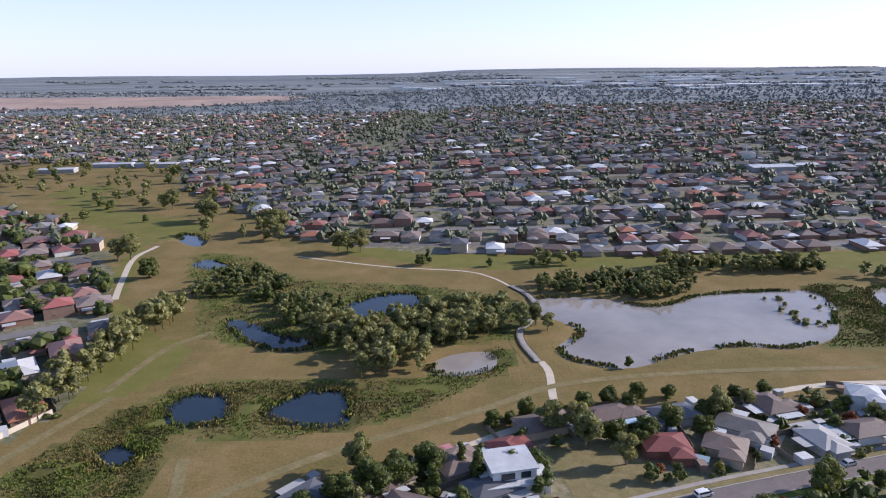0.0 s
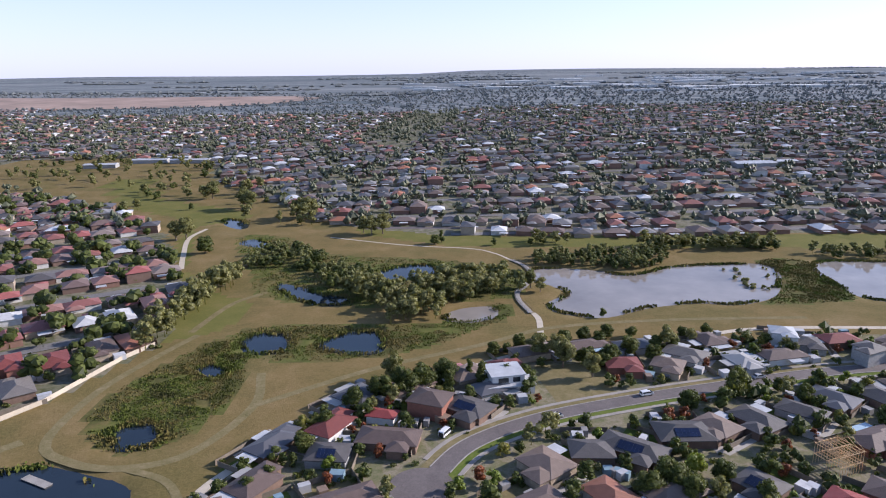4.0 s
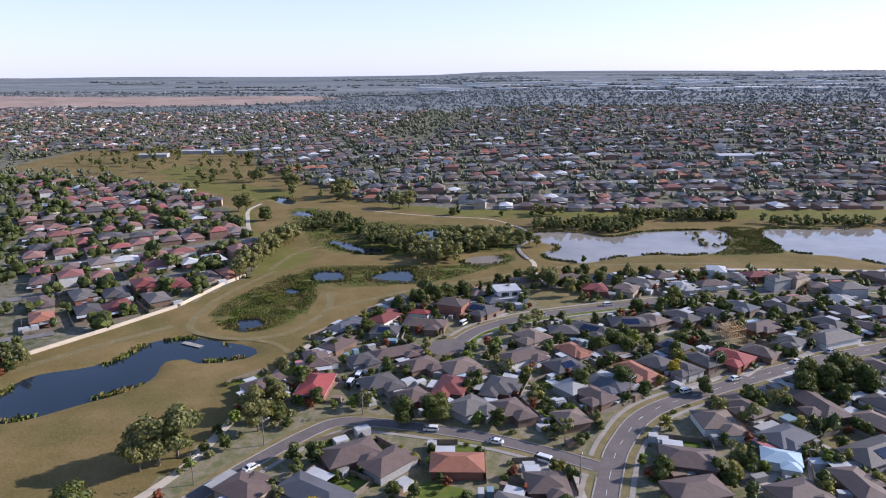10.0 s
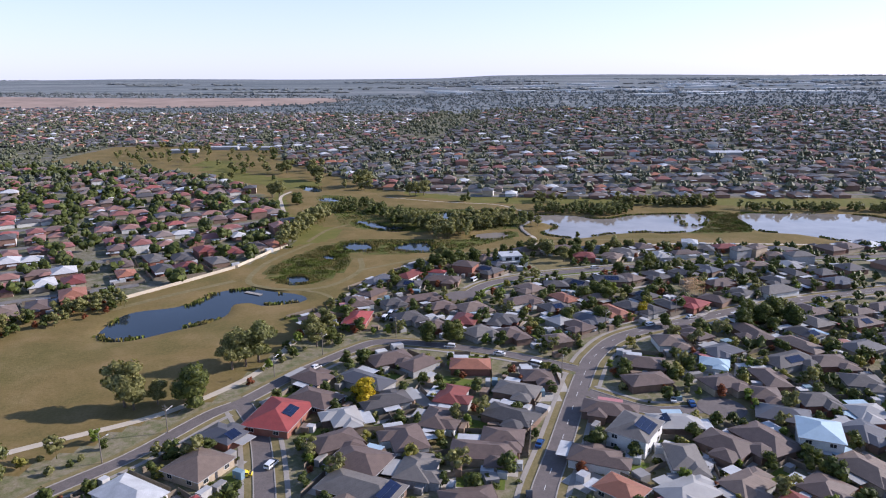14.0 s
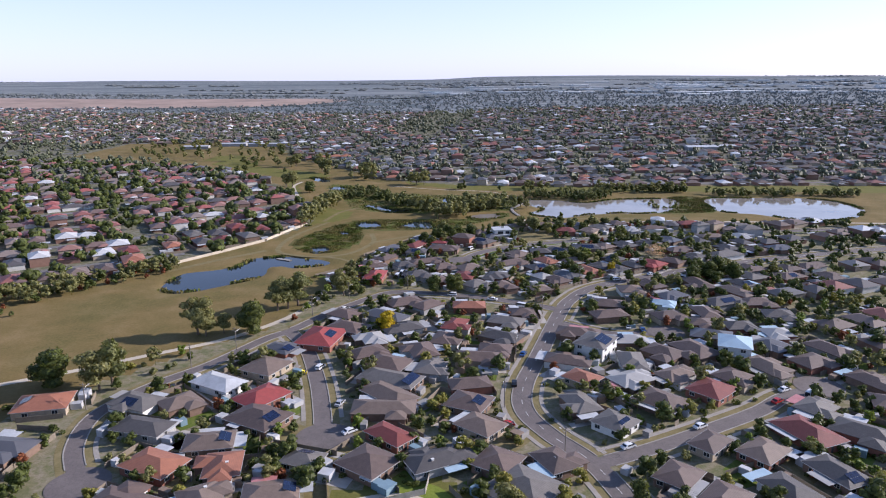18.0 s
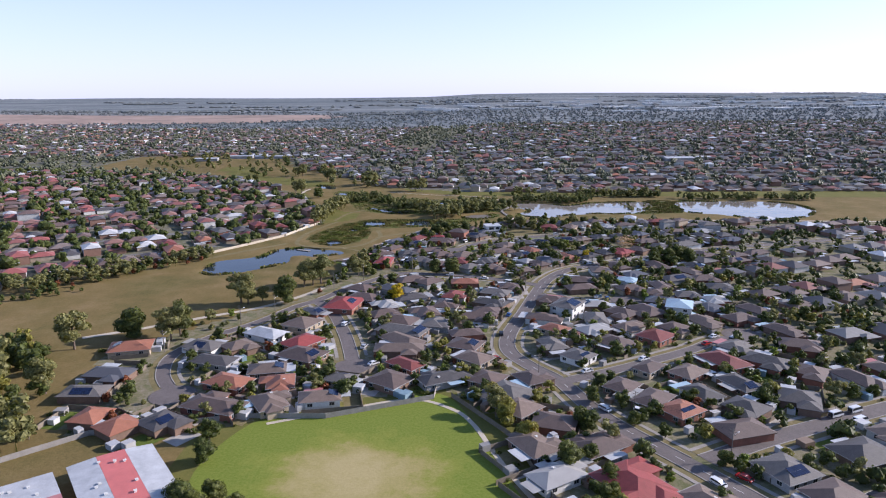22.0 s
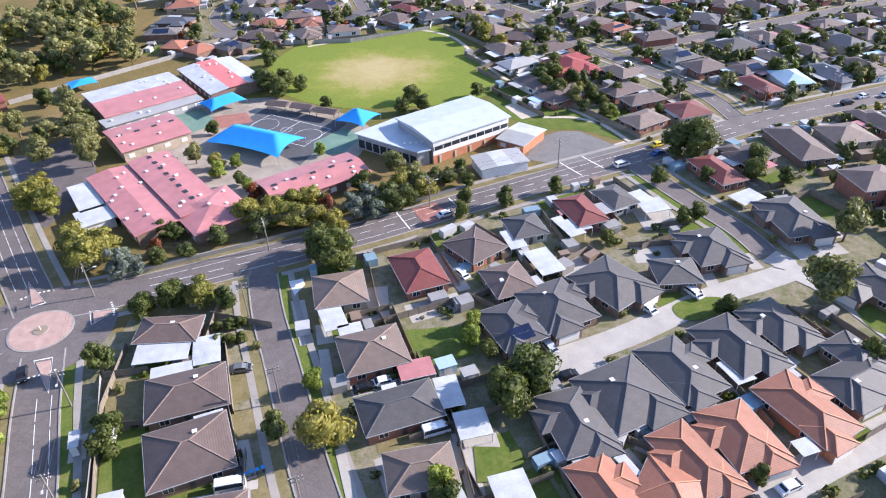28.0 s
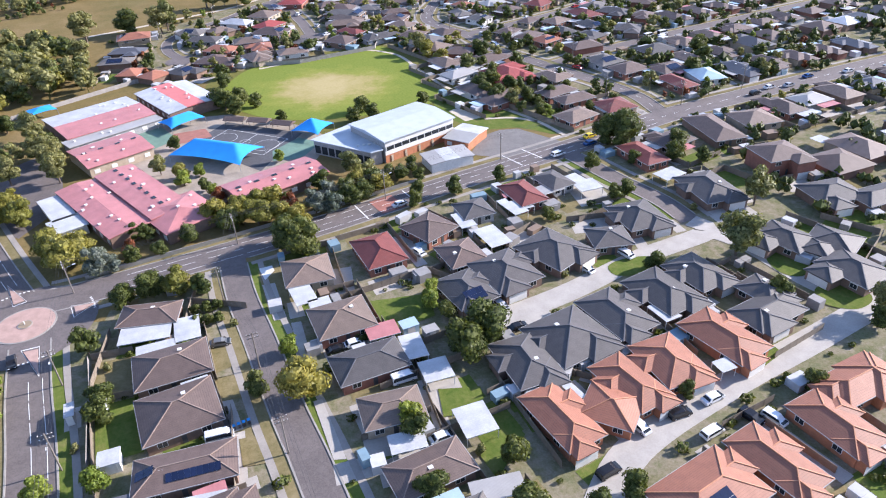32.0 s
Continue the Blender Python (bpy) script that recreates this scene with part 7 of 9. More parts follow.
def block(x, y, rot, w, d, h, rise, roofs, wall="brick_brown", label="", vents=6, hipped=False, name="school_building", skylights=0):
    """A low school wing; roofs: the sheets across its width, in order."""
    ob = thing(name, pose(x, y, 0, 0, 0, rot), label, "school building", "school buildings")
    part("wall", Shape().box(-w / 2 + 0.5, -d / 2 + 0.5, -0.2, w / 2 - 0.5, d / 2 - 0.5, h - 0.02), M[wall], ob)
    n = len(roofs)
    if hipped:
        s = Shape()
        hip(s, 0, 0, w - 1, d - 1, h, rise, 0.5)
        part("roof", s, M[roofs[0]], ob)
    else:
        for k, rm in enumerate(roofs):
            x0, x1 = -w / 2 + w * k / n + (0.03 if k else 0), -w / 2 + w * (k + 1) / n
            z0 = h + rise * (w / 2 - abs(x0))
            z1 = h + rise * (w / 2 - abs(x1))
            s = Shape()
            a = [(x0, -d / 2, z0), (x1, -d / 2, z1), (x1, d / 2, z1), (x0, d / 2, z0)]
            b = [(p[0], p[1], p[2] - 0.25) for p in a]
            s.poly(a)
            s.poly(b[::-1])
            for i in range(4):
                j = (i + 1) % 4
                s.poly([b[i], b[j], a[j], a[i]])
            part("roof", s, M[rm], ob)
    r = random.Random(int(abs(x * 7 + y)))
    for i in range(vents):
        vx, vy = r.uniform(-w * 0.4, w * 0.4), r.uniform(-d * 0.42, d * 0.42)
        zz = h + rise * (w / 2 - abs(vx)) if not hipped else h + rise * (min(w, d) / 2 - max(abs(vx) - (w - d) / 2 if w > d else abs(vx), abs(vy) - (d - w) / 2 if d > w else abs(vy)))
        part("roof_vent", VENT, None, ob, m=pose(vx, vy, zz - 0.06))
    for i in range(skylights):
        yy = -d / 2 + d * (i + 0.5) / skylights
        part("skylight", Shape().box(-0.5, yy - 0.8, h + rise * w / 2 - 0.02, 0.5, yy + 0.8, h + rise * w / 2 + 0.12), M["glass"], ob)
    k = int(d / 4.5)
    for i in range(k):
        for sx in (-1, 1):
            part("window", WIN, None, ob, m=pose(sx * (w / 2 - 0.48), -d / 2 + d * (i + 0.5) / k, 1.0, 0, 0, 90 * sx))
    return ob


PINK = "single-storey school wing with a faded red sheet-metal roof and small vents"
block(-97.2, -279.4, 39, 12.5, 40, 3.6, 0.10, ["sheet_pink", "sheet_pink"], "brick_brown", PINK, 9, skylights=0)
block(-88.2, -272.1, 39, 12, 40, 4.3, 0.08, ["sheet_pink", "sheet_pink"], "brick_brown", PINK, 8, skylights=9)
block(-74.0, -286.5, 39, 17, 19, 3.6, 0.22, ["sheet_pink"], "brick_brown", "hipped school wing with a faded red sheet-metal roof", 4, hipped=True)
block(-49.5, -270.5, 34 - 90, 15, 29, 3.6, 0.16, ["sheet_pink", "sheet_pink"], "brick_brown", PINK, 8, skylights=5)
block(-107.5, -238.0, 38 - 90, 20, 22, 3.6, 0.12, ["sheet_pink", "sheet_pink"], "brick_cream", PINK, 7, skylights=4)
block(-111, -277, 35, 6.5, 17, 3.0, 0.03, ["sheet_white"], "render_white", "low annex with a white sheet-metal roof", 0)
block(-104.5, -287, 35, 9, 9, 3.0, 0.03, ["sheet_white"], "render_white", "low annex with a white sheet-metal roof", 0)
block(-96.2, -189.3, 37, 22, 33, 3.8, 0.09, ["sheet_white", "sheet_red", "sheet_white"], "brick_brown", "long classroom block with white and red striped sheet roof", 8)
block(-121.5, -205.5, 38 - 90, 28, 32, 3.6, 0.05, ["sheet_white", "sheet_white", "sheet_pink", "sheet_pink"], "brick_brown", "classroom block with grey, white and red striped sheet roofs", 9)
block(-112.0, -219.5, 40 - 90, 7.5, 34, 3.2, 0.05, ["sheet_grey"], "render_grey", "narrow classroom wing with a grey sheet roof", 3)
block(3.1, -262.3, 18, 15, 9.5, 3.2, 0.06, ["sheet_grey", "sheet_white", "sheet_grey"], "render_white", "portable classroom with a pale sheet roof", 0, name="portable_classroom")
block(10.9, -246.7, 54, 14, 10, 3.3, 0.07, ["sheet_grey", "sheet_white"], "brick_orange", "portable classroom with a pale sheet roof", 0, name="portable_classroom")
block(-178, -205, 38, 12, 18, 3.4, 0.3, ["t_red"], "brick_red", "red tiled school building among trees", 0, hipped=True)


def shade_sail(x, y, rot, w, d, low, peaks, label):
    """Blue cloth stretched over posts, drawn up to peaks and scalloped along its edges."""
    ob = thing("shade_sail", pose(x, y, 0, 0, 0, rot), label, "shade sail", "blue shade sails")
    n, m = 18, 28
    v = []
    for j in range(m + 1):
        for i in range(n + 1):
            u, t = 2 * i / n - 1, 2 * j / m - 1
            px, py = u * w / 2 * (1 - 0.10 * (1 - t * t)), t * d / 2 * (1 - 0.10 * (1 - u * u))
            hgt = low + 0.1
            ya, yb = min(q[1] for q in peaks), max(q[1] for q in peaks)
            xa, xb = min(q[0] for q in peaks), max(q[0] for q in peaks)
            gx_ = max(0.0, abs(px - min(max(px, xa), xb)) / (w / 2 - max(abs(xa), abs(xb))))
            gy_ = max(0.0, abs(py - min(max(py, ya), yb)) / (d / 2 - max(abs(ya), abs(yb))))
            hgt = low + (peaks[0][2] - low) * max(0.0, 1 - max(gx_, gy_)) ** 1.15
            corner = min(1, (abs(u) * abs(t)) ** 4)
            v.append((px, py, hgt - 0.35 * corner))
    f = [(j * (n + 1) + i, j * (n + 1) + i + 1, (j + 1) * (n + 1) + i + 1, (j + 1) * (n + 1) + i) for j in range(m) for i in range(n)]
    part("canopy", mesh_of("canopy", v, f, [M["bluecloth"]], smooth=True), None, ob, "bright blue stretched cloth")
    for sx in (-1, 1):
        for sy in (-1, 1):
            part("post", Shape().bar((sx * w * 0.49, sy * d * 0.49, -0.1), (sx * w * 0.49, sy * d * 0.49, low), 0.09, 6), M["steel"], ob)
    for qx, qy, qh in peaks:
        part("mast", Shape().bar((qx, qy, -0.1), (qx, qy, qh - 0.05), 0.1, 6), M["steel"], ob)


shade_sail(-71.5, -244, 64, 14.5, 28, 2.8, [(0, -8, 6.2), (0, 8, 6.2)], "large bright blue twin-peaked shade sail over the court")
shade_sail(-41, -229.5, 62, 11, 11, 2.8, [(0, 0, 6.0)], "bright blue single-peaked shade sail beside the oval")
shade_sail(-90, -212.8, 44, 14, 10, 2.8, [(-3, 0, 4.8), (3.5, 0, 4.8)], "bright blue shade sail over the playground")
shade_sail(-148.5, -191, 40, 10, 8, 2.8, [(0, 0, 4.0)], "bright blue shade sail beside the western wing")
for x, y, r in ((-70, -215.5, -17), (-61, -218.5, -20), (-52, -223, -23)):
    ob = thing("picnic_shelter", pose(x, y, 0, 0, 0, r), "small open shelter with a brown gabled roof", "shelter", "row of picnic shelters")
    s = Shape()
    hip(s, 0, 0, 7.2, 3.6, 2.5, 0.4, 0.4, True)
    part("roof", s, M["t_brown"], ob)
    for sx in (-3.4, 3.4):
        for sy in (-1.6, 1.6):
            part("post", Shape().box(sx - 0.07, sy - 0.07, 0, sx + 0.07, sy + 0.07, 2.5), M["timber"], ob)
fence([(-170, -204), (-122, -158), (-78, -146), (-52, -146), (-18, -131.5), (-16.5, -116)], 1.8, "kerb", 2.6, "long pale panel fence along the oval", "school fences")
fence([(-12, -130), (6, -158), (14, -190), (26, -212), (48, -246)], 1.8, "timber", 2.6, "timber fence between the school and gardens", "school fences")
fence([(-92, -312), (-62, -299), (-34, -286.5), (-10, -275)], 1.2, "steel", 3.0, "low steel school fence along the street", "school fences")

# ---------------------------------------------------------------- roundabout, markings, verges
RB = (-99.8, -329.0)


def disc(cx, cy, r0, r1, n=40):
    return np.array([(cx + r1 * math.cos(v), cy + r1 * math.sin(v)) for v in np.linspace(0, 2 * math.pi, n, endpoint=False)])


sheet("road", disc(*RB, 0, 15.5), 0.16, M["asphalt"], "round asphalt carriageway of a roundabout", "road")
ob = thing("roundabout_island", pose(*RB, 0.15), "raised reddish paved roundabout island with pale kerb", "traffic island")
part("kerb_ring", Shape().bar((0, 0, 0), (0, 0, 0.10), 6.7, 44), M["kerb"], ob)
part("apron", Shape().bar((0, 0, 0.02), (0, 0, 0.14), 6.3, 44), M["pinkpave"], ob)
part("inner_kerb", Shape().bar((0, 0, 0.05), (0, 0, 0.24), 1.6, 24), M["kerb"], ob)
part("paving", Shape().bar((0, 0, 0.2), (0, 0, 0.28), 1.4, 24), M["mud"], ob)
part("bollard", Shape().bar((0, 0, 0.3), (0, 0, 1.2), 0.12, 8), M["trim"], ob)
for pts in ([(-96.2, -338.9), (-93.4, -338.3), (-90.2, -346.5)], [(-90.9, -323.4), (-86.6, -322.7), (-89.4, -326.6)], [(-110.4, -312.4), (-104.0, -319.0), (-106.0, -320.2)]):
    c = np.array(pts)
    s = Shape()
    s.poly([(p[0], p[1], 0.30) for p in c])
    for i in range(3):
        p, q = c[i], c[(i + 1) % 3]
        s.poly([(p[0], p[1], 0.1), (q[0], q[1], 0.1), (q[0], q[1], 0.30), (p[0], p[1], 0.30)])
    n = c - c.mean(0)
    o = c + n / np.linalg.norm(n, axis=1)[:, None] * 1.1
    k = Shape()
    for i in range(3):
        j = (i + 1) % 3
        p, q = o[i], o[j]
        u = c.mean(0) + (o - c.mean(0)) * 0.93
        k.poly([(*p, 0.185), (*q, 0.185), (*u[j], 0.185), (*u[i], 0.185)])
    setting("road_marking", k.mesh("road_marking", M["line"]), "white painted outline around a traffic island", "markings")
    setting("splitter_island", s.mesh("splitter_island", M["pinkpave"]), "small triangular paved traffic island", "traffic island")


s = Shape()
for w0, w1 in ((18, 40), (-78, -52), (108, 134), (-172, -150)):
    for k in range(7):
        a0 = radians(w0 + (w1 - w0) * k / 7)
        a1 = a0 + radians((w1 - w0) / 14)
        s.poly([(RB[0] + r * math.cos(v), RB[1] + r * math.sin(v), 0.185) for r, v in ((14.4, a0), (14.9, a0), (14.9, a1), (14.4, a1))])
setting("road_marking", s.mesh("road_marking", M["line"]), "white dashed give-way lines around the roundabout", "markings")


def dashes(name, off, dash, gap, w, z, lo=0, hi=None):
    line = smooth_line((STREETS[name])[0], 1.0)
    n2 = normals2(line) * off
    line = (line + n2)[lo:hi]
    s = Shape()
    i = 0
    while i + dash < len(line):
        seg = line[i:i + dash + 1]
        m = normals2(seg) * w / 2
        for k in range(len(seg) - 1):
            s.poly([(*(seg[k] - m[k]), z), (*(seg[k + 1] - m[k + 1]), z), (*(seg[k + 1] + m[k + 1]), z), (*(seg[k] + m[k]), z)])
        i += dash + gap
    setting("road_marking", s.mesh("road_marking", M["line"]), "white painted road marking", "markings")


dashes("school_street", 0.0, 3, 3, 0.14, 0.13, 18)
dashes("school_street", 2.9, 8, 1, 0.12, 0.13, 18, 190)
dashes("school_street", -2.9, 8, 1, 0.12, 0.13, 18, 190)
dashes("main_road", 0.0, 3, 6, 0.12, 0.13, 8)
dashes("avenue_south", 0.0, 6, 1, 0.14, 0.13, 14)
dashes("avenue_north", 0.0, 6, 1, 0.14, 0.13, 12)
dashes("avenue_south", 2.6, 9, 1, 0.12, 0.13, 14)
dashes("avenue_north", 2.4, 4, 1, 0.12, 0.13, 12)
dashes("avenue_north", -2.4, 4, 1, 0.12, 0.13, 12)
s = Shape()
for a, b in (((26, -268), (21, -260)), ((33, -264), (28, -256.5)), ((-22, -293.5), (-26, -285)), ((-8, -286.5), (-12, -278.5))):
    p, q = Vector((*a, 0.135)), Vector((*b, 0.135))
    n = (q - p).normalized().cross(Vector((0, 0, 1))) * 0.18
    s.poly([p - n, q - n, q + n, p + n])
setting("stop_line", s.mesh("stop_line", M["line"]), "white painted crossing lines", "markings")
setting("crossing", strip(np.array([(-20, -287.6), (-13.5, -284.4)]), -4.2, 4.2, 0.128).mesh("crossing", M["redpave"]), "reddish painted school crossing", "markings")
setting("verge", strip(smooth_line([(-84, -311), (-60, -300.5), (-33, -287.5), (-10, -276), (20, -262), (44, -250)], 4), -2.2, 3.2, 0.035).mesh("verge", M["path"]), "bare sandy verge along the school street", "verge")

# lawns, yards and driveways of the near houses
yard = random.Random(77)


def patch(x, y, rot, w, d, mm, label, z=0.05):
    c, s_ = math.cos(radians(rot)), math.sin(radians(rot))
    p = [(x + a * c - b * s_, y + a * s_ + b * c) for a, b in ((-w / 2, -d / 2), (w / 2, -d / 2), (w / 2, d / 2), (-w / 2, d / 2))]
    sheet("lawn" if "lawn" in mm else "paving", np.array(p), z, M[mm], label, "lawn" if "lawn" in mm else "paving")


made = 0
for ob in [o for o in scene.objects if o.name.split(".")[0] == "house" and -420 < o.location.y < 190 and -135 < o.location.x < 150]:
    x, y = ob.location.x, ob.location.y
    rot = math.degrees(ob.rotation_euler.z) if ob.rotation_mode == "XYZ" else 0
    rot = road_turn(x, y) if rot == 0 else rot
    c, s_ = math.cos(radians(rot)), math.sin(radians(rot))
    for sgn in (1, -1) if y < 20 else (1,):
        px, py = x - s_ * 11 * sgn, y + c * 11 * sgn
        mm = yard.choice(["lawn", "lawn", "drylawn", "drylawn", "concrete"])
        if off_roads(px, py, 5.0):
            patch(px, py, rot, yard.uniform(9, 14), yard.uniform(6, 9), mm, "small green back lawn" if mm == "lawn" else "dry straw-coloured yard" if mm == "drylawn" else "pale concrete yard", 0.02 + 0.0006 * (made % 40))
            made += 1
    px, py = x + c * 8.2, y + s_ * 8.2
    if yard.random() < 0.5 and off_roads(px, py, 1.0):
        patch(px, py, rot, 3.0, 16, "concrete", "pale concrete driveway beside a house", 0.055 + 0.0006 * (made % 20))
for x, y, r, w, d, mm in ((-17, -341, 20, 10, 8, "lawn"), (-70, -351, 18, 7, 9, "drylawn"), (-68, -366, 20, 6, 10, "lawn"), (-50, -345, 20, 8, 9, "drylawn"), (-46, -372, 20, 8, 8, "drylawn"), (-6, -364, 20, 10, 7, "lawn"), (0, -372, 22, 8, 9, "lawn"),
                          (75, -318, 30, 9, 6, "lawn"), (35, -323, 25, 7, 5, "lawn"), (17, -386, 25, 8, 6, "lawn"), (50, -366, 28, 8, 4, "lawn"), (84, -288, 20, 10, 10, "lawn"), (-44, -322, 15, 7, 16, "drylawn")):
    patch(x, y, r, w, d, mm, "mown lawn between houses" if mm == "lawn" else "dry straw-coloured front yard", 0.05)

for k, ring in enumerate(([(35.4, -326.5), (40, -324), (46.6, -324.0), (46.2, -328.4), (40, -331), (36.0, -330.4)], [(73.7, -328.4), (79, -327), (82.4, -328.6), (81.5, -335), (77, -337.5), (73.5, -334.8)], [(77.6, -343.0), (82, -341), (88.0, -342.6), (88, -348), (82.6, -350.8), (77, -348.1)],
                          [(50.7, -363.7), (59.6, -359.9), (60.4, -361.7), (51.2, -367.3)], [(-22.5, -331.9), (-8.1, -330.8), (-7.6, -339.4), (-17.7, -343.8)], [(-9.0, -362.4), (-0.8, -362.8), (-0.6, -368.8), (-8.6, -369.8)], [(3.6, -372.2), (5.4, -375.9), (-1.1, -384.9), (-3.6, -378.6)])):
    curved = k in (0, 1, 2)
    sheet("lawn", smooth_ring(ring, 1.0) if curved else np.array(ring), 0.17 + 0.004 * k, M["lawn"], "rounded green front lawn beside a shared driveway" if curved else "green back lawn between fences", "lawn")
ob = thing("kayak", pose(2.9, -339.4, 0.15, 0, 0, 12), "bright yellow kayak lying beside a driveway", "kayak")
s = Shape()
for x0, x1, r0, r1 in ((-2.0, -1.4, 0.06, 0.3), (-1.4, 1.4, 0.3, 0.3), (1.4, 2.0, 0.3, 0.06)):
    s.bar((x0, 0, 0.28), (x1, 0, 0.28), r0, 10, r1)
part("hull", s, CAR_PAINT["yellow"], ob)
part("cockpit", Shape().bar((-0.45, 0, 0.5), (0.45, 0, 0.5), 0.16, 8, 0.16), M["dark_trim"], ob)

# ---------------------------------------------------------------- sheds and yard fences
SHEDM = {k: Shape().box(-1.5, -1.2, 0, 1.5, 1.2, 2.0).mesh("wall", M[k]) for k in ("sheet_grey", "sheet_white", "sheet_blue")}
SHEDR = {k: Shape().box(-1.6, -1.3, 2.0, 1.6, 1.3, 2.1).mesh("roof", M[k]) for k in ("sheet_grey", "sheet_white", "sheet_blue")}
SHEDD = Shape().box(-0.7, -1.23, 0.02, 0.7, -1.2, 1.85).mesh("door", M["trim"])


def garden_shed(x, y, rot, size=1.0, k="sheet_white"):
    ob = thing("garden_shed", pose(x, y, 0, 0, 0, rot) @ Matrix.Diagonal((size, size, 1, 1)), {"sheet_grey": "small grey metal garden shed", "sheet_white": "small white metal garden shed", "sheet_blue": "small pale blue metal garden shed"}[k], "shed", "garden sheds")
    part("wall", SHEDM[k], None, ob)
    part("roof", SHEDR[k], None, ob)
    part("door", SHEDD, None, ob)


def big_shed(x, y, rot, w, d, mm="sheet_white", label="long white sheet-metal garage behind a house"):
    ob = thing("garage", pose(x, y, 0, 0, 0, rot), label, "garage", "garages")
    part("wall", Shape().box(-w / 2, -d / 2, -0.1, w / 2, d / 2, 2.5), M["render_white"], ob)
    s = Shape()
    hip(s, 0, 0, w, d, 2.55, 0.22, 0.2, True)
    part("roof", s, M[mm], ob)
    part("garage_door", Shape().box(-w * 0.35, -d / 2 - 0.04, 0.05, w * 0.35, -d / 2, 2.1), M["trim"], ob)
    TAKEN.append((x, y, min(w, d) / 2))


for t in ((-67.2, -373.4, 15, 3.4, 3.4, "sheet_white"),):
    big_shed(*t)
for t in ((-13.5, -343.5, 20, 1.2, "sheet_blue"), (5.5, -366, 25, 0.9, "sheet_white"), (8.5, -367.5, 25, 0.8, "sheet_white"), (-74, -359.5, 10, 1.2, "sheet_white"), (-9, -346, 20, 1.0, "sheet_grey"), (20, -360, 30, 0.9, "sheet_white"), (23, -358, 30, 0.9, "sheet_white"), (65, -377, 30, 0.8, "sheet_blue")):
    garden_shed(*t)
for pts in ([(-79, -335), (-77.5, -352), (-73, -366), (-68, -380)], [(-30, -331), (-8, -322), (-3, -326)], [(-14, -350), (-2, -345), (6, -350)], [(-20, -361), (2, -352)], [(3, -362), (10, -384)], [(-12, -375), (4, -369)],
            [(36, -352), (22, -345)], [(-28, -326), (-24, -336)], [(68, -290), (84, -282), (92, -296)], [(-64, -326), (-50, -330)], [(34, -305), (44, -300)], [(58, -363), (72, -356)], [(40, -379), (52, -374)]):
    fence(pts)

CARPORT_POST = Shape().box(-0.05, -0.05, -0.1, 0.05, 0.05, 2.35).mesh("post", M["trim"])


def carport(x, y, rot, w, d, colour):
    """A flat sheet roof with a fascia on four posts."""
    text = {"white": "white", "dark": "dark grey", "pink": "faded red", "grey": "pale grey"}[colour]
    ob = thing("carport", pose(x, y, 0.02, 0, 0, rot), f"open carport with a flat {text} sheet-metal roof beside a house", "carport", "carports and patio covers")
    part("roof", Shape().box(-w / 2, -d / 2, 2.42, w / 2, d / 2, 2.5), M["sheet_" + colour], ob)
    part("fascia", Shape().box(-w / 2 - 0.05, -d / 2 - 0.05, 2.34, w / 2 + 0.05, -d / 2, 2.54), M["trim"], ob)
    for sx in (-1, 1):
        for sy in (-1, 1):
            part("post", CARPORT_POST, None, ob, m=pose(sx * (w / 2 - 0.15), sy * (d / 2 - 0.15), 0))
    TAKEN.append((x, y, min(w, d) / 2))


for t in ((-70, -338.8, 8, 10.7, 6.2, "white"), (-61.2, -338.6, 15, 5.4, 8.4, "white"), (-66.2, -345.1, 15, 7.9, 5.1, "white"), (-55.5, -357.4, 21, 5.2, 4.7, "white"), (-62.1, -384, 11, 3.4, 4.1, "dark"), (-52.2, -385.9, 8, 14.2, 4.1, "white"), (-37, -329.9, 21, 5, 7.7, "white"), (-32.7, -334.5, 17, 4.9, 5.2, "white"), (-19.2, -345.5, 15, 6.8, 5, "pink"), (-13, -351.5, 13, 4.5, 7.7, "white"), (-9, -359.2, 13, 5.9, 6.2, "white"), (-3.2, -373.2, 15, 6.2, 7.5, "white"), (-15.5, -376.7, 10, 6.5, 4.5, "white"), (-1.6, -388.3, 8, 8.9, 4.3, "grey"), (9.6, -311.8, 21, 6, 9.8, "white"), (3.4, -302.5, 16, 4.4, 8, "white"), (17.4, -297.2, 24, 4.5, 9.3, "white"), (65.7, -285.9, 28, 8, 5.6, "white"), (40.8, -348.2, 21, 4.2, 6.1, "white"), (46, -365.9, 17, 3.5, 3.2, "white"), (15.7, -368.4, 26, 2.1, 5.3, "white"), (40.5, -288.7, 14, 7, 6.4, "white"), (19.5, -291.5, 16, 6.8, 4.9, "pink"), (29.7, -288.7, 23, 7.1, 5.2, "grey")):
    carport(*t)
for k, (x, y, r, w, d) in enumerate(((-20.1, -372.5, 8, 6.9, 10.1), (-24.4, -379.7, 10, 7.8, 4.6), (-6.7, -364.6, 11, 5.5, 9.5), (-29.1, -322.6, 6, 6.5, 11.3), (40.8, -288.4, 7, 9.8, 15.8), (28.3, -274.8, 14, 5.5, 7.5), (-11.3, -308.1, -62, 8.2, 6.6), (14.3, -344, 18, 7.8, 3.4))):
    patch(x, y, r, w, d, "concrete", "pale concrete driveway and forecourt", 0.075 + 0.003 * k)

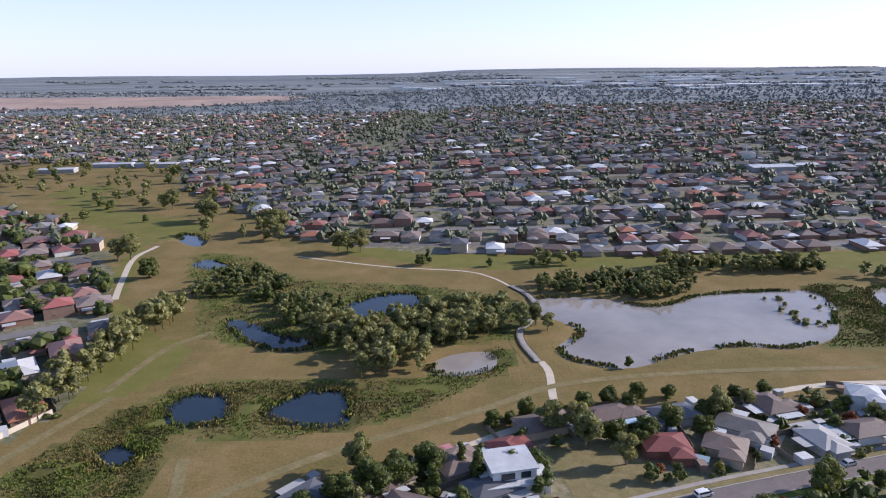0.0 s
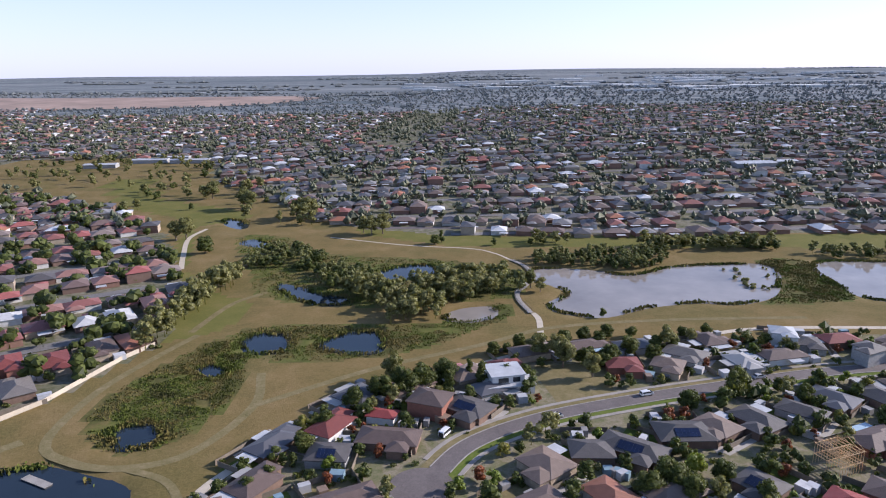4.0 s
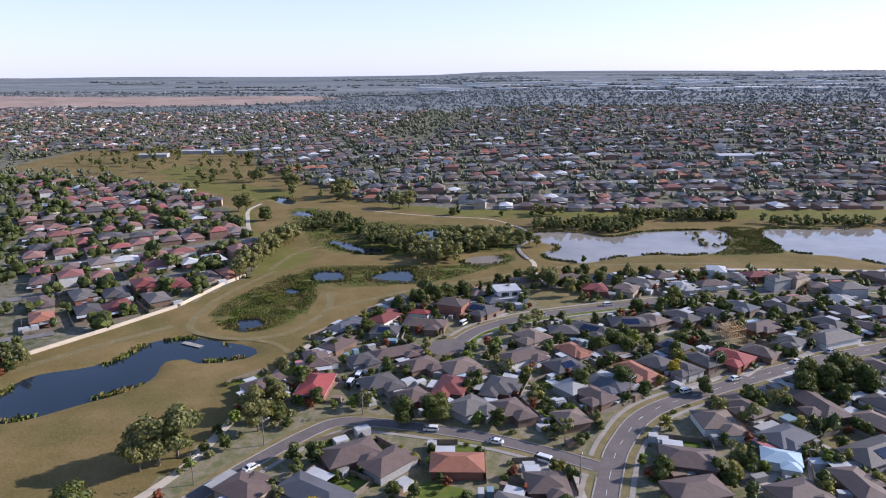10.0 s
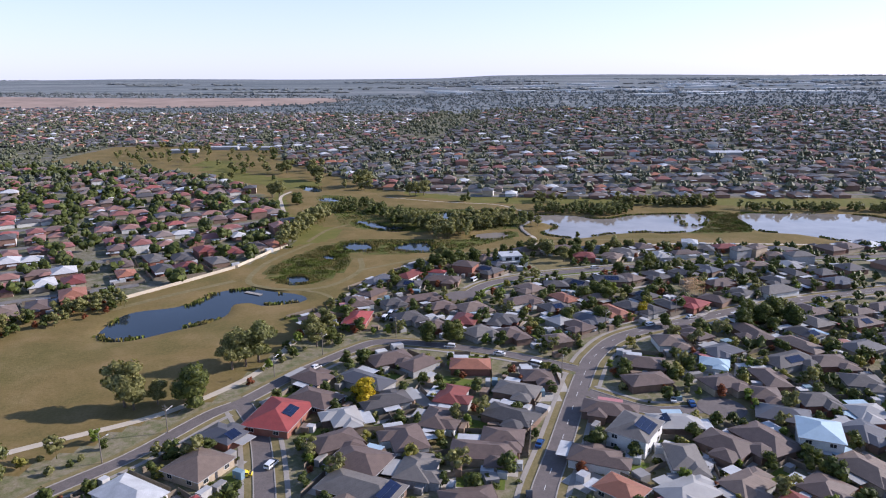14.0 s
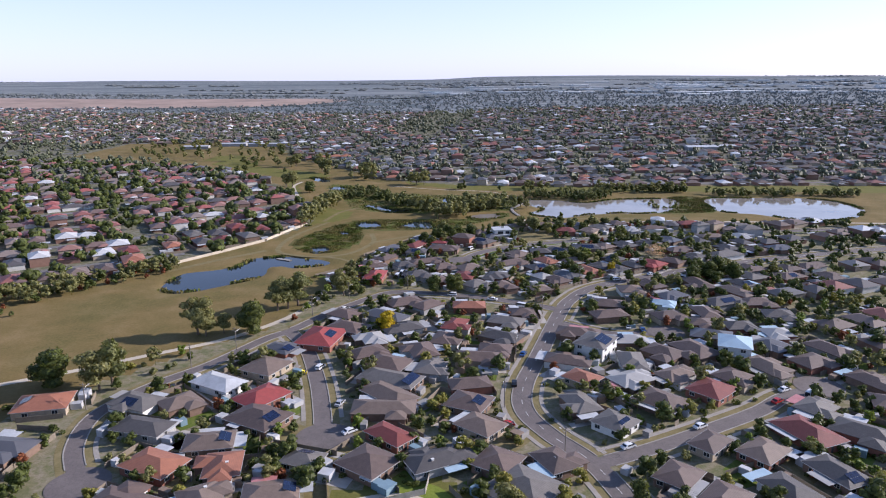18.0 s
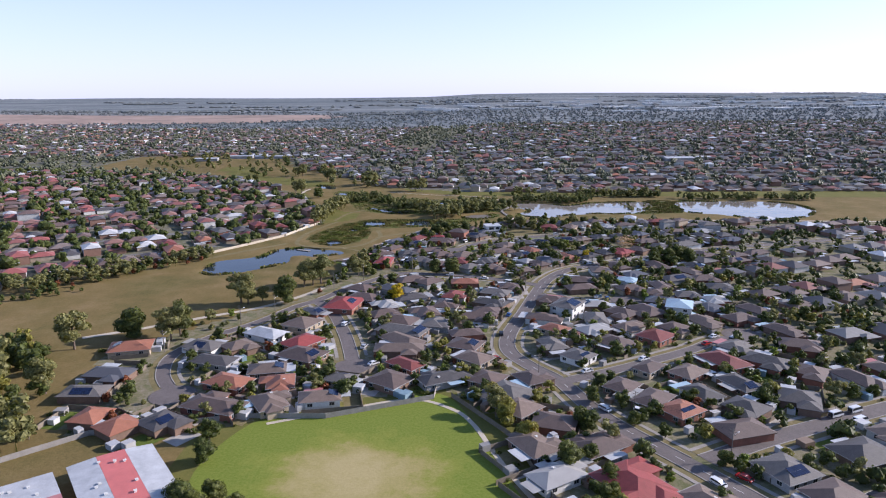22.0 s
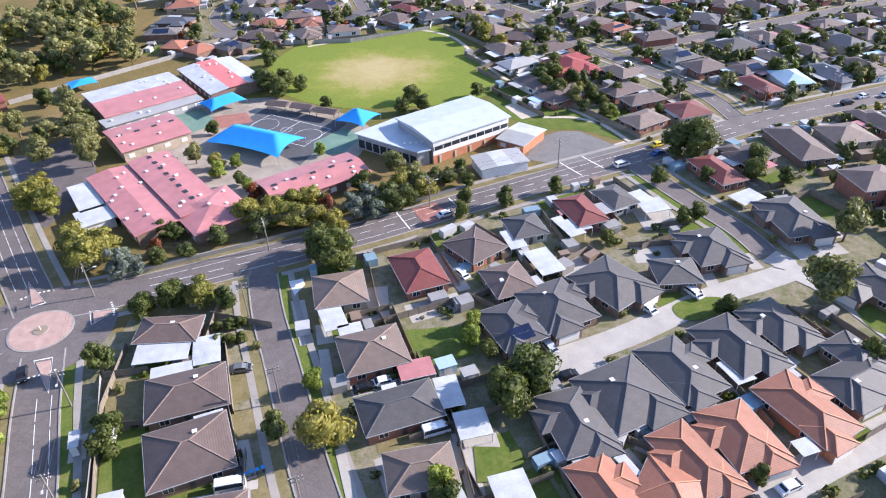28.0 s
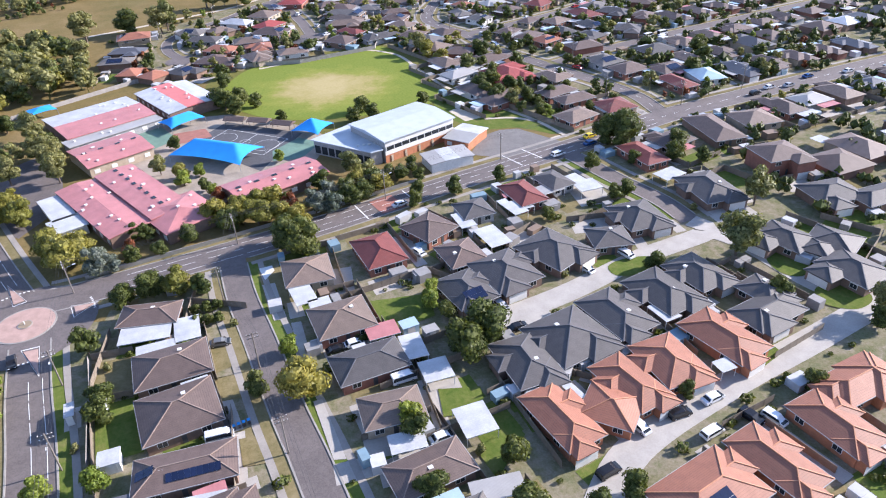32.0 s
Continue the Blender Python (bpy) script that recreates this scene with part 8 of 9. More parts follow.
for k, (ring, mm) in enumerate((([(-80.0, -344.9), (-72.3, -343.5), (-68.2, -354.8), (-75.6, -355.5)], "drylawn"), ([(-75.2, -358.0), (-67.4, -356.0), (-62.5, -370.7), (-70.3, -372.8)], "lawn"),
                                ([(-57.1, -343.0), (-51.4, -336.1), (-47.2, -347.9), (-53.9, -351.8)], "drylawn"), ([(-53.6, -352.9), (-47.0, -352.1), (-44.6, -359.1), (-50.6, -359.8)], "drylawn"), ([(-45.8, -370.0), (-41.2, -369.4), (-38.6, -376.1), (-44.2, -376.6)], "drylawn"),
                                ([(-47.7, -321.3), (-44.7, -320.8), (-40.5, -335.3), (-43.3, -335.8)], "concrete"), ([(-39.4, -337.2), (-37.2, -336.9), (-34.4, -348.4), (-36.3, -349.4)], "concrete"), ([(-33.0, -362.3), (-31.3, -361.9), (-26.3, -377.2), (-28.5, -377.1)], "concrete"), ([(-49.4, -314.0), (-46.3, -313.0), (-45.4, -315.4), (-47.2, -319.2)], "line"))):
    lawn = "lawn" in mm
    sheet("lawn" if lawn else "paving", np.array(ring), 0.105 + 0.004 * k, M[mm], {"lawn": "bright mown back lawn", "drylawn": "dry straw-coloured house yard", "concrete": "pale concrete garden path and drive", "line": "white painted corner pad"}[mm], "lawn" if lawn else "paving")
fence([(-80.6, -344.3), (-77.1, -354.0), (-73.9, -365.3), (-71.3, -373.5)], 1.8, "kerb", 2.6, "pale panel fence between back yards and the avenue")
fence([(-72.1, -342.2), (-80.3, -343.6)])
fence([(-67.4, -355.6), (-75.4, -356.9)])
ob = thing("bus_shelter", pose(-78.4, -360.6, 0.1, 0, 0, 109), "small white bus shelter with a flat roof on a pad", "bus shelter")
part("roof", Shape().box(-2.0, -0.9, 2.35, 2.0, 0.9, 2.5), M["sheet_white"], ob)
part("back_panel", Shape().box(-1.8, 0.66, 0.1, 1.8, 0.72, 2.2), M["skylight"], ob)
for sx in (-1.8, 1.8):
    part("side_panel", Shape().box(sx - 0.04, -0.5, 0.1, sx + 0.04, 0.7, 2.35), M["trim"], ob)
part("bench", Shape().box(-1.4, 0.1, 0.42, 1.4, 0.5, 0.5).box(-1.2, 0.2, 0, -1.1, 0.4, 0.42).box(1.1, 0.2, 0, 1.2, 0.4, 0.42), M["timber"], ob)
patch(-78.4, -360.6, 109, 6.0, 3.0, "concrete", "pale concrete bus stop pad", 0.13)
for i in range(5):
    ob = thing("wheelie_bin", pose(-47.9 + 0.85 * i, -367.9 + 0.4 * i, 0.1, 0, 0, 25), "dark wheelie bin with a blue lid beside a fence", "bin", "row of wheelie bins")
    part("body", Shape().box(-0.26, -0.3, 0.06, 0.26, 0.3, 0.95), M["dark_trim"], ob)
    part("lid", Shape().box(-0.29, -0.34, 0.95, 0.29, 0.33, 1.04), M["bluecloth"], ob, "blue plastic lid")
for x, y in ((-61.4, -330.4), (-59.0, -329.9), (-56.6, -329.3), (-59.9, -335.0), (-57.5, -334.8), (-55.6, -334.0)):
    tree("small", x, y, 0.7, keep=True)

# yard fences, outbuildings and low planting, past counting
HOMES = [(o.location.x, o.location.y, math.degrees(o.matrix_basis.to_euler().z)) for o in scene.objects if o.name.split(".")[0] == "house"]
fq, cq, lq = [], [], []
yr = np.random.default_rng(44)
for x, y, r in HOMES:
    if not -420 < y < 200:
        continue
    c, s_ = math.cos(radians(r)), math.sin(radians(r))

    def W(lx, ly):
        return x + lx * c - ly * s_, y + lx * s_ + ly * c
    for a, b in (((7.6, -6), (7.6, 14)), ((-7.0, 13.5), (7.0, 13.8))):
        a, b = W(*a), W(*b)
        n = 6
        for i in range(n):
            p, q = [a[k] + (b[k] - a[k]) * i / n for k in (0, 1)], [a[k] + (b[k] - a[k]) * (i + 1) / n for k in (0, 1)]
            if off_roads(*p, 3.5) and off_roads(*q, 3.5) and is_free(*p, -1.0):
                fq.append([(*p, 0), (*q, 0), (*q, 1.7), (*p, 1.7)])
                dx, dy = (q[1] - p[1]) * 0.03, -(q[0] - p[0]) * 0.03
                fq.append([(p[0], p[1], 1.7), (q[0], q[1], 1.7), (q[0] + dx, q[1] + dy, 1.7), (p[0] + dx, p[1] + dy, 1.7)])
                fq.append([(p[0] + dx, p[1] + dy, 0), (q[0] + dx, q[1] + dy, 0), (q[0] + dx, q[1] + dy, 1.7), (p[0] + dx, p[1] + dy, 1.7)])
    for _ in range(3):
        px, py = W(yr.uniform(-9, 9), yr.choice([-1, 1]) * yr.uniform(8, 13))
        if is_free(px, py, 0.3) and off_roads(px, py, 2.5) and not (px < -78 and py < -300):
            w, d, h = yr.uniform(0.8, 2.2), yr.uniform(0.8, 1.8), yr.uniform(1.6, 2.3)
            bx = [(px + (u * w) * c - (v * d) * s_, py + (u * w) * s_ + (v * d) * c) for u, v in ((-1, -1), (1, -1), (1, 1), (-1, 1))]
            cq.append(([(*p, 0) for p in bx], [(*p, h) for p in bx]))
    for _ in range(5):
        px, py = W(yr.uniform(-10, 10), yr.choice([-1, 1]) * yr.uniform(8, 14))
        if is_free(px, py, 0.0) and off_roads(px, py, 1.0):
            k = yr.uniform(0.5, 1.5)
            lq.append(leaf_cloud(yr, [(px, py, k * 0.5, k * 0.8, k * 0.7), (px + k * 0.6, py + 0.3, k * 0.4, k * 0.6, k * 0.5)], 70, 0.27 * k))
setting("yard_fences", soup("yard_fences", np.array(fq), 4, [M["timber"]]), "weathered timber fences between back yards", "fences", "stuff")
v, f = [], []
for lo, hi in cq:
    n = len(v)
    v += lo + hi
    f += [(n + 4, n + 5, n + 6, n + 7)] + [(n + i, n + (i + 1) % 4, n + 4 + (i + 1) % 4, n + 4 + i) for i in range(4)]
setting("outbuildings", mesh_of("outbuildings", v, f, [M["clutter"]]), "small sheds, tanks and lean-tos in back yards", "sheds", "stuff")
setting("garden_planting", soup("garden_planting", np.concatenate(lq), 3, [M["dense"]]), "low shrubs and hedges in house gardens", "shrubs", "stuff")
# worn mown tracks through the reserve
for k, (pts, w) in enumerate((([(-106, 202), (-114, 180), (-122, 150), (-121, 118), (-108, 107), (-92, 104), (-76, 112), (-66, 140), (-70, 165)], 3.2), ([(-170, 70), (-150, 95), (-128, 118)], 4.0), ([(-92, 104), (-78, 98), (-70, 88)], 2.4), ([(-66, 140), (-30, 168), (10, 190), (40, 208), (90, 216), (150, 218)], 3.0), ([(-110, 205), (-104, 240), (-92, 258)], 3.0))):
    setting("mown_track", strip(smooth_line(pts, 3), -w / 2, w / 2, 0.05 + 0.008 * k).mesh("mown_track", M["drylawn"]), "worn straw-coloured mown track in the grass", "track")

# ---------------------------------------------------------------- cars
for x, y, r, p, k in ((29.8, -327.3, -58, "white", "sedan"), (41, -322.7, -60, "white", "wagon"), (7.2, -338.5, -60, "silver", "wagon"), (9.6, -346.6, 20, "black", "sedan"), (-53.9, -342.4, 8, "grey", "sedan"), (-49.2, -369.6, 12, "white", "van"),
                      (-48.0, -372.8, 12, "white", "sedan"), (-9.5, -313.3, -55, "white", "sedan"), (41.2, -372.3, 22, "white", "sedan"), (33.8, -375.2, 15, "black", "wagon"), (25.6, -377.2, -62, "white", "wagon"), (45.9, -377.8, -60, "black", "wagon"), (49.8, -378.6, -60, "white", "wagon"),
                      (-13, -287.5, 28, "white", "sedan"), (-97.0, -342.5, -65, "black", "sedan"), (-9.5, -375, 20, "white", "sedan"), (-28.9, -348.3, 18, "black", "sedan"), (-25.4, -346.9, 18, "white", "sedan"), (-15.4, -359.1, 18, "white", "van"), (52, -251.0, 25, "yellow", "sedan"),
                      (38.4, -263.1, 25, "white", "wagon"), (50.5, -256.6, 28, "blue", "sedan"), (94.6, -242.5, 25, "silver", "wagon"), (58.5, -183.5, -58, "white", "wagon"), (66.5, -180.8, -50, "red", "sedan"), (115.6, -147.5, 25, "white", "van"), (110.1, -143.6, 25, "white", "van"), (118, -140.3, 25, "white", "van"),
                      (38.0, -139.5, -55, "white", "wagon"), (52.4, -139.8, -30, "white", "sedan"), (49, -142.5, -30, "white", "van"), (70, -125.6, 20, "white", "sedan"), (14.0, -41.5, 70, "blue", "sedan"), (8.8, -67.5, 85, "black", "wagon"), (4.7, -95.9, 10, "red", "sedan"), (38, -108.0, 28, "white", "sedan"), (24.7, -52, 20, "white", "wagon"),
                      (17.5, 14.5, 150, "white", "van"), (90, 67.5, 25, "white", "sedan"), (70, 57.5, 28, "white", "wagon"), (118, 82.5, 28, "white", "sedan"), (135, 92, 28, "silver", "sedan"), (160, 95.5, 22, "blue", "sedan"), (5, 24, 165, "white", "sedan"), (-14, 31, 175, "white", "wagon"), (-62, 9.5, 50, "white", "sedan"),
                      (30, 131.2, 22, "white", "sedan"), (62, 146, 18, "white", "wagon"), (104, 158.5, 18, "silver", "sedan"), (-4, 121, 60, "white", "van"), (-48, -83, 75, "silver", "sedan"), (-60, -55, 70, "white", "wagon"), (-66, -60, 10, "yellow", "sedan"), (-42, -101, 40, "white", "sedan"),
                      (58, -22, 5, "black", "sedan"), (65, -15, 90, "blue", "sedan"), (60, -12, 80, "white", "sedan"), (92, -79, 35, "red", "sedan"), (105, -74, 40, "white", "van"), (98, -70.5, 30, "white", "sedan"), (62, -96, 30, "white", "sedan"), (130, -219.5, 20, "white", "sedan"), (138, -219, 20, "silver", "sedan"), (122, -224.6, 20, "black", "wagon"), (150, -211, 20, "blue", "sedan"), (168, -208.5, 20, "white", "sedan"), (82.8, -338.0, 25, "white", "van"), (77.6, -324.8, -65, "black", "wagon"), (37.7, -380.2, 25, "white", "wagon"), (17.4, -386.1, 25, "black", "wagon")):
    car(x, y, r, p, k)
for x, y, r in ((-43, 62, 80), (-39.5, 61, 80), (-36, 60, 80), (-41, 68, 80)):
    car(x, y, r, "white", "van")

# ---------------------------------------------------------------- poles and cables
PP = [(-93, -317.6), (-56.5, -301), (-17, -282.5), (20, -262.8), (67.5, -217), (92, -229), (120, -218)]
for i, (x, y) in enumerate(PP):
    power_pole(x, y, 25 + 90, lamp=i % 2 == 0)
for a, b in zip(PP[:4], PP[1:4]):
    wires(a, b, rot=115)
wires(PP[3], PP[5], rot=115)
P2 = [(-93, -317.6), (-83.9, -350.6), (-76, -373), (-66, -405)]
for x, y in P2[1:]:
    power_pole(x, y, 20, lamp=True)
for a, b in zip(P2[:-1], P2[1:]):
    wires(a, b, rot=20)
P3 = [(-56.5, -301), (-56.0, -326), (-44.5, -351), (-36.5, -374.5), (-27, -402)]
for x, y in P3[1:]:
    power_pole(x, y, 20)
for a, b in zip(P3[:-1], P3[1:]):
    wires(a, b, rot=20)
P4 = [(67, -170), (46, -145), (19.5, -113), (4.5, -84), (11, -44), (26, 4), (50, 52), (84, 70), (130, 93)]
for x, y in P4:
    power_pole(x, y, road_turn(x, y) + 90, lamp=True)
for a, b in zip(P4[:-1], P4[1:]):
    wires(a, b, rot=60)
for x, y in ((-96, -38), (-75, 2), (-62, 22), (-107, -55), (-128, -88), (-36, 41)):
    power_pole(x, y, road_turn(x, y) + 90, lamp=True)

# ---------------------------------------------------------------- trees by name and place
for k, x, y, s in (("dense", -38.9, -308.6, 1.35), ("dense", -43, -304.6, 1.0), ("small", -9, -289, 1.25), ("small", 2.9, -283.1, 1.3), ("small", 17, -277.5, 1.0), ("small", 45.8, -274.3, 1.25), ("dense", 60.2, -259.5, 1.35), ("dense", 56.5, -256, 1.2),
                   ("gold", -34.6, -361.2, 1.15), ("dense", -2.4, -353.8, 1.2), ("dense", 2.0, -349.5, 1.15), ("small", -81.5, -341.7, 1.4), ("dense", -78.5, -325, 0.75), ("dense", -73, -322, 0.8), ("gold", -67.5, -321, 0.8), ("small", -61.5, -323, 1.3),
                   ("small", -43.9, -358.8, 1.1), ("gum", 66.9, -326.6, 0.95), ("gum", 82.7, -303.8, 0.9), ("small", 45.7, -329.7, 1.2), ("gold", -124.6, -278, 1.0), ("gold", -98.7, -306.7, 1.1), ("grey", -90, -309, 1.0), ("gold", -96, -303, 0.9),
                   ("dense", -97, -361, 0.9), ("gold", -100, -357, 1.0), ("small", -73.4, -357, 1.2), ("dense", 75.7, -265.6, 0.8), ("small", 79.6, -276.6, 1.2), ("bright", -38.5, -347.6, 0.8), ("small", -13.5, -374, 1.2), ("bright", -8.1, -336.9, 1.0), ("small", -5, -340, 1.0),
                   ("small", 47.1, -294.8, 1.2), ("small", 51, -293, 1.1), ("small", 36.9, -370.6, 0.9), ("bright", -77, -379, 0.9), ("small", 3, -391, 1.3), ("small", 20.5, -391, 1.2), ("small", 14, -393, 1.0), ("small", 68, -345, 1.3), ("gum", 88, -352, 0.7), ("small", 84, -357, 1.2), ("small", 61, -372, 1.0),
                   ("dense", -81.5, -173.5, 0.8), ("dense", -76.4, -199, 0.9), ("dense", -71.5, -203.5, 0.8), ("dense", -79, -195, 0.85), ("small", -53.4, -215, 1.0), ("dense", -26.9, -221.4, 0.75), ("dense", -20, -219.6, 0.7), ("small", -0.9, -209, 1.1), ("small", -87.7, -234, 1.0),
                   ("gum", -87.7, -254, 0.55), ("gold", -80.4, -257.5, 0.6), ("bright", -74.7, -257, 0.8), ("bright", -50.5, -251.1, 0.7), ("bright", -78.5, -263, 0.9), ("small", -71, -268, 1.0), ("bright", -68, -271, 0.7), ("gum", -123, -246, 0.8), ("gum", -119, -254, 0.75), ("gold", -93, -258, 0.5),
                   ("gold", -64, -289, 0.85), ("gold", -57.5, -286.5, 0.85), ("gold", -53, -284, 0.9), ("gold", -48.5, -282, 0.85), ("dense", -60, -293, 0.75), ("russet", -44, -285, 1.0), ("grey", -38, -283, 0.85), ("grey", -33.5, -280, 0.85), ("dense", -28, -279, 0.8), ("gold", -25, -274, 0.8), ("dense", -20, -275, 0.8), ("small", -36, -273, 1.3),
                   ("dense", -69.5, -298, 0.6), ("dense", -76, -303, 0.5), ("small", -82, -306, 1.0), ("russet", -84, -302, 0.9), ("dense", -12, -270, 0.6), ("small", -8, -266, 1.1), ("small", -6.5, -272, 1.0),
                   ("dense", 24, -206, 0.8), ("dense", 27, -212, 0.85), ("dense", 34, -200, 0.7), ("dense", 38, -215, 0.8), ("dense", 30, -184, 0.85), ("dense", 20, -176, 0.9), ("gold", 11, -160, 0.8), ("gold", 5, -150, 0.8), ("gum", 3, -141, 0.7), ("dense", 27, -172, 0.7), ("small", 47, -213, 1.2), ("small", 55, -206, 1.0),
                   ("small", 45, -150, 1.0), ("small", 35.5, -133, 1.2), ("small", 52, -158, 1.0), ("small", 64, -174, 1.1), ("yellow", -40.2, -16.5, 0.95), ("dense", -22, 35.5, 1.1), ("dense", -13, 37, 1.15), ("cone", 8, 152, 1.0), ("yellow", 70, 71, 0.8), ("small", 76, 57, 1.3), ("dense", 88, 78, 0.7),
                   ("gum", -166, -85.5, 1.0), ("dense", -148, -71, 1.2), ("gum", -128.5, -70, 1.1), ("gum", -131, -74, 0.9), ("gum", -117, -22, 0.95), ("gum", -113, -24, 0.8), ("gum", -107, -20, 0.5), ("dense", -94.6, -20, 1.25), ("gum", -88, 10.9, 1.0), ("gum", -92, 8, 0.85), ("gum", -84.5, 15, 1.0),
                   ("gum", -70, 40, 0.8), ("gum", -65, 46, 0.85), ("dense", -62, 37, 0.7), ("gum", -66, 30, 0.8), ("small", -59, 75, 1.3), ("dense", -50, 98, 0.6), ("dense", -54, 92, 0.6), ("dense", -44, 112, 0.7), ("dense", -40, 125, 0.75), ("dense", -33, 138, 0.9), ("dense", -25, 143, 1.1), ("dense", -18, 147, 1.25), ("dense", -12, 152, 1.1), ("dense", -4, 156, 1.1), ("gum", -22, 158, 0.9), ("cone", -3, 146, 1.0), ("cone", 4, 158, 0.9),
                   ("gum", 38, 168, 0.9), ("gum", 30, 176, 0.75), ("gum", 47, 160, 0.8), ("dense", 56, 172, 0.9), ("dense", 64, 178, 0.9), ("dense", 72, 174, 0.8), ("gum", 80, 184, 0.8), ("dense", 24, 186, 0.7), ("dense", 14, 180, 0.7), ("dense", 42, 190, 0.8), ("dense", 50, 194, 0.7), ("dense", 60, 196, 0.7), ("dense", 70, 197, 0.6), ("dense", 90, 196, 0.6), ("dense", 100, 199, 0.6),
                   ("dense", -148.7, 335, 1.2), ("gum", -173, 370, 1.2), ("gum", -178, 366, 1.0), ("gum", -203, 512, 1.3), ("gum", -164, 469, 1.3), ("gum", -157, 463, 1.2), ("gum", -110, 431, 1.2), ("gum", -104, 436, 1.1), ("gum", -116, 437, 1.1), ("gum", -54, 378, 1.1), ("gum", -47, 381, 1.1), ("gum", -60, 384, 1.0), ("dense", -12, 352, 0.7), ("cone", -8, 356, 0.8), ("gum", 37, 262, 0.8), ("gum", 41, 256, 0.6),
                   ("dense", 50, 60, 0.9), ("dense", 58, 88, 0.9), ("dense", 53, 93, 1.0), ("dense", 47, 90, 0.9), ("dense", 68, 96, 0.85), ("bright", 62, 100, 1.2), ("dense", 75, 86, 0.8), ("dense", 36, 60, 0.9), ("dense", 118, 60, 1.2), ("dense", 124, 66, 1.3), ("dense", 112, 64, 1.2), ("dense", 129, 58, 1.2), ("dense", 108, 55, 1.0)):
    tree(k, x, y, s * (1.12 if -320 < y < -245 and x < 0 else 1.45 if x < -83 and -90 < y < 20 else 1.1), keep=True)

for k, x, y, s in (("gold", -160, -237.7, 0.9), ("gold", -152.4, -245.3, 0.8), ("dense", -155.2, -206.3, 0.8), ("gum", -129.7, -240, 0.8), ("gum", -125.7, -237.7, 0.7), ("gold", -128.1, -268, 0.7), ("gold", -119, -281.3, 0.9), ("gold", -104.2, -299.7, 0.9), ("gold", -98.4, -301.1, 0.9), ("grey", -90.5, -307.8, 0.9), ("grey", -86, -308.7, 0.7), ("small", -85.5, -293.3, 1), ("small", -81.2, -295.8, 1.1), ("gold", -130.7, -301.8, 1), ("gold", -120.5, -313.3, 1), ("dense", -117.1, -325.5, 0.9), ("gold", -133.8, -291.3, 1), ("gold", -148.6, -267.9, 0.9), ("bright", -97.1, -352.1, 1.3), ("bright", -93.9, -361.1, 1.4), ("dense", -93, -371.7, 1), ("yellow", -87.3, -381.8, 0.7), ("bright", -80.8, -342, 1.2), ("small", -72.5, -361.6, 1.3), ("bright", -68.4, -378.3, 0.9), ("dense", -80.6, -325.4, 0.7), ("dense", -77.1, -323.8, 0.75), ("gold", -73.2, -322.3, 0.75), ("dense", -69.4, -320.9, 0.75), ("gold", -66.3, -318.7, 0.75), ("dense", -61, -324.6, 0.6), ("small", -57.4, -335.1, 1), ("small", -56.8, -328.7, 1), ("small", -72.4, -358.5, 0.9), ("gold", -45.3, -357.2, 0.55), ("bright", -14.8, -370.9, 0.9), ("small", 2.2, -381.5, 1.2), ("small", -11.9, -386.7, 1.2), ("small", 44.3, -274.7, 1.2), ("dense", 72.4, -273.8, 0.85), ("gum", 45.3, -330.2, 0.5), ("dense", -64, -286.9, 0.8), ("gold", -58.7, -290, 0.85), ("gold", -52, -292.2, 0.9), ("gold", -45.8, -291.2, 0.85), ("gold", -40.8, -293.2, 0.8), ("grey", -36.5, -288.1, 0.9), ("grey", -31.5, -287.6, 0.9), ("dense", -27.1, -284.7, 0.8), ("dense", -23.1, -281.6, 0.7), ("gold", -18.2, -278.5, 0.7), ("gum", -21.6, -272, 0.6), ("dense", -15.6, -269.5, 0.6), ("russet", -65.4, -275.8, 0.8), ("small", -45.4, -281.3, 1), ("small", -34, -278.8, 1), ("gum", -27, -264.5, 0.6), ("dense", -56.2, -285.3, 0.8), ("small", -75, -300.8, 1.2), ("dense", -70.6, -296.7, 0.6), ("russet", -82.6, -292.6, 0.9), ("small", -7.5, -281.3, 1), ("bright", 19.5, -276.8, 0.8), ("small", 26.2, -302.1, 1), ("small", 81, -275.4, 1), ("dense", 108.8, -198.2, 0.9), ("dense", 121.8, -171.1, 0.9), ("small", 139.7, -202.5, 1.2), ("small", 59.1, -273.2, 1), ("dense", 45.1, -293, 0.6), ("dense", 51.2, -293.5, 0.55), ("dense", 28.3, -152.8, 0.8), ("dense", 32.2, -200.9, 0.8), ("dense", 27.7, -193.8, 0.8), ("gold", 12.3, -162.6, 0.8), ("dense", 22.5, -199.6, 0.8), ("gold", 1.6, -130.9, 0.8), ("gold", 6, -145.1, 0.8), ("dense", -23.6, -211.9, 0.7), ("dense", -84.3, -160.3, 0.9), ("dense", -71.3, -193.7, 0.9), ("dense", -65.1, -197.7, 0.7), ("gum", -139.1, -160.3, 0.6)):
    if all((x - p[1]) ** 2 + (y - p[2]) ** 2 > 9 for p in PLANTED):
        tree(k, x, y, s * (1.12 if -320 < y < -245 and x < 0 else 1.1), keep=True)

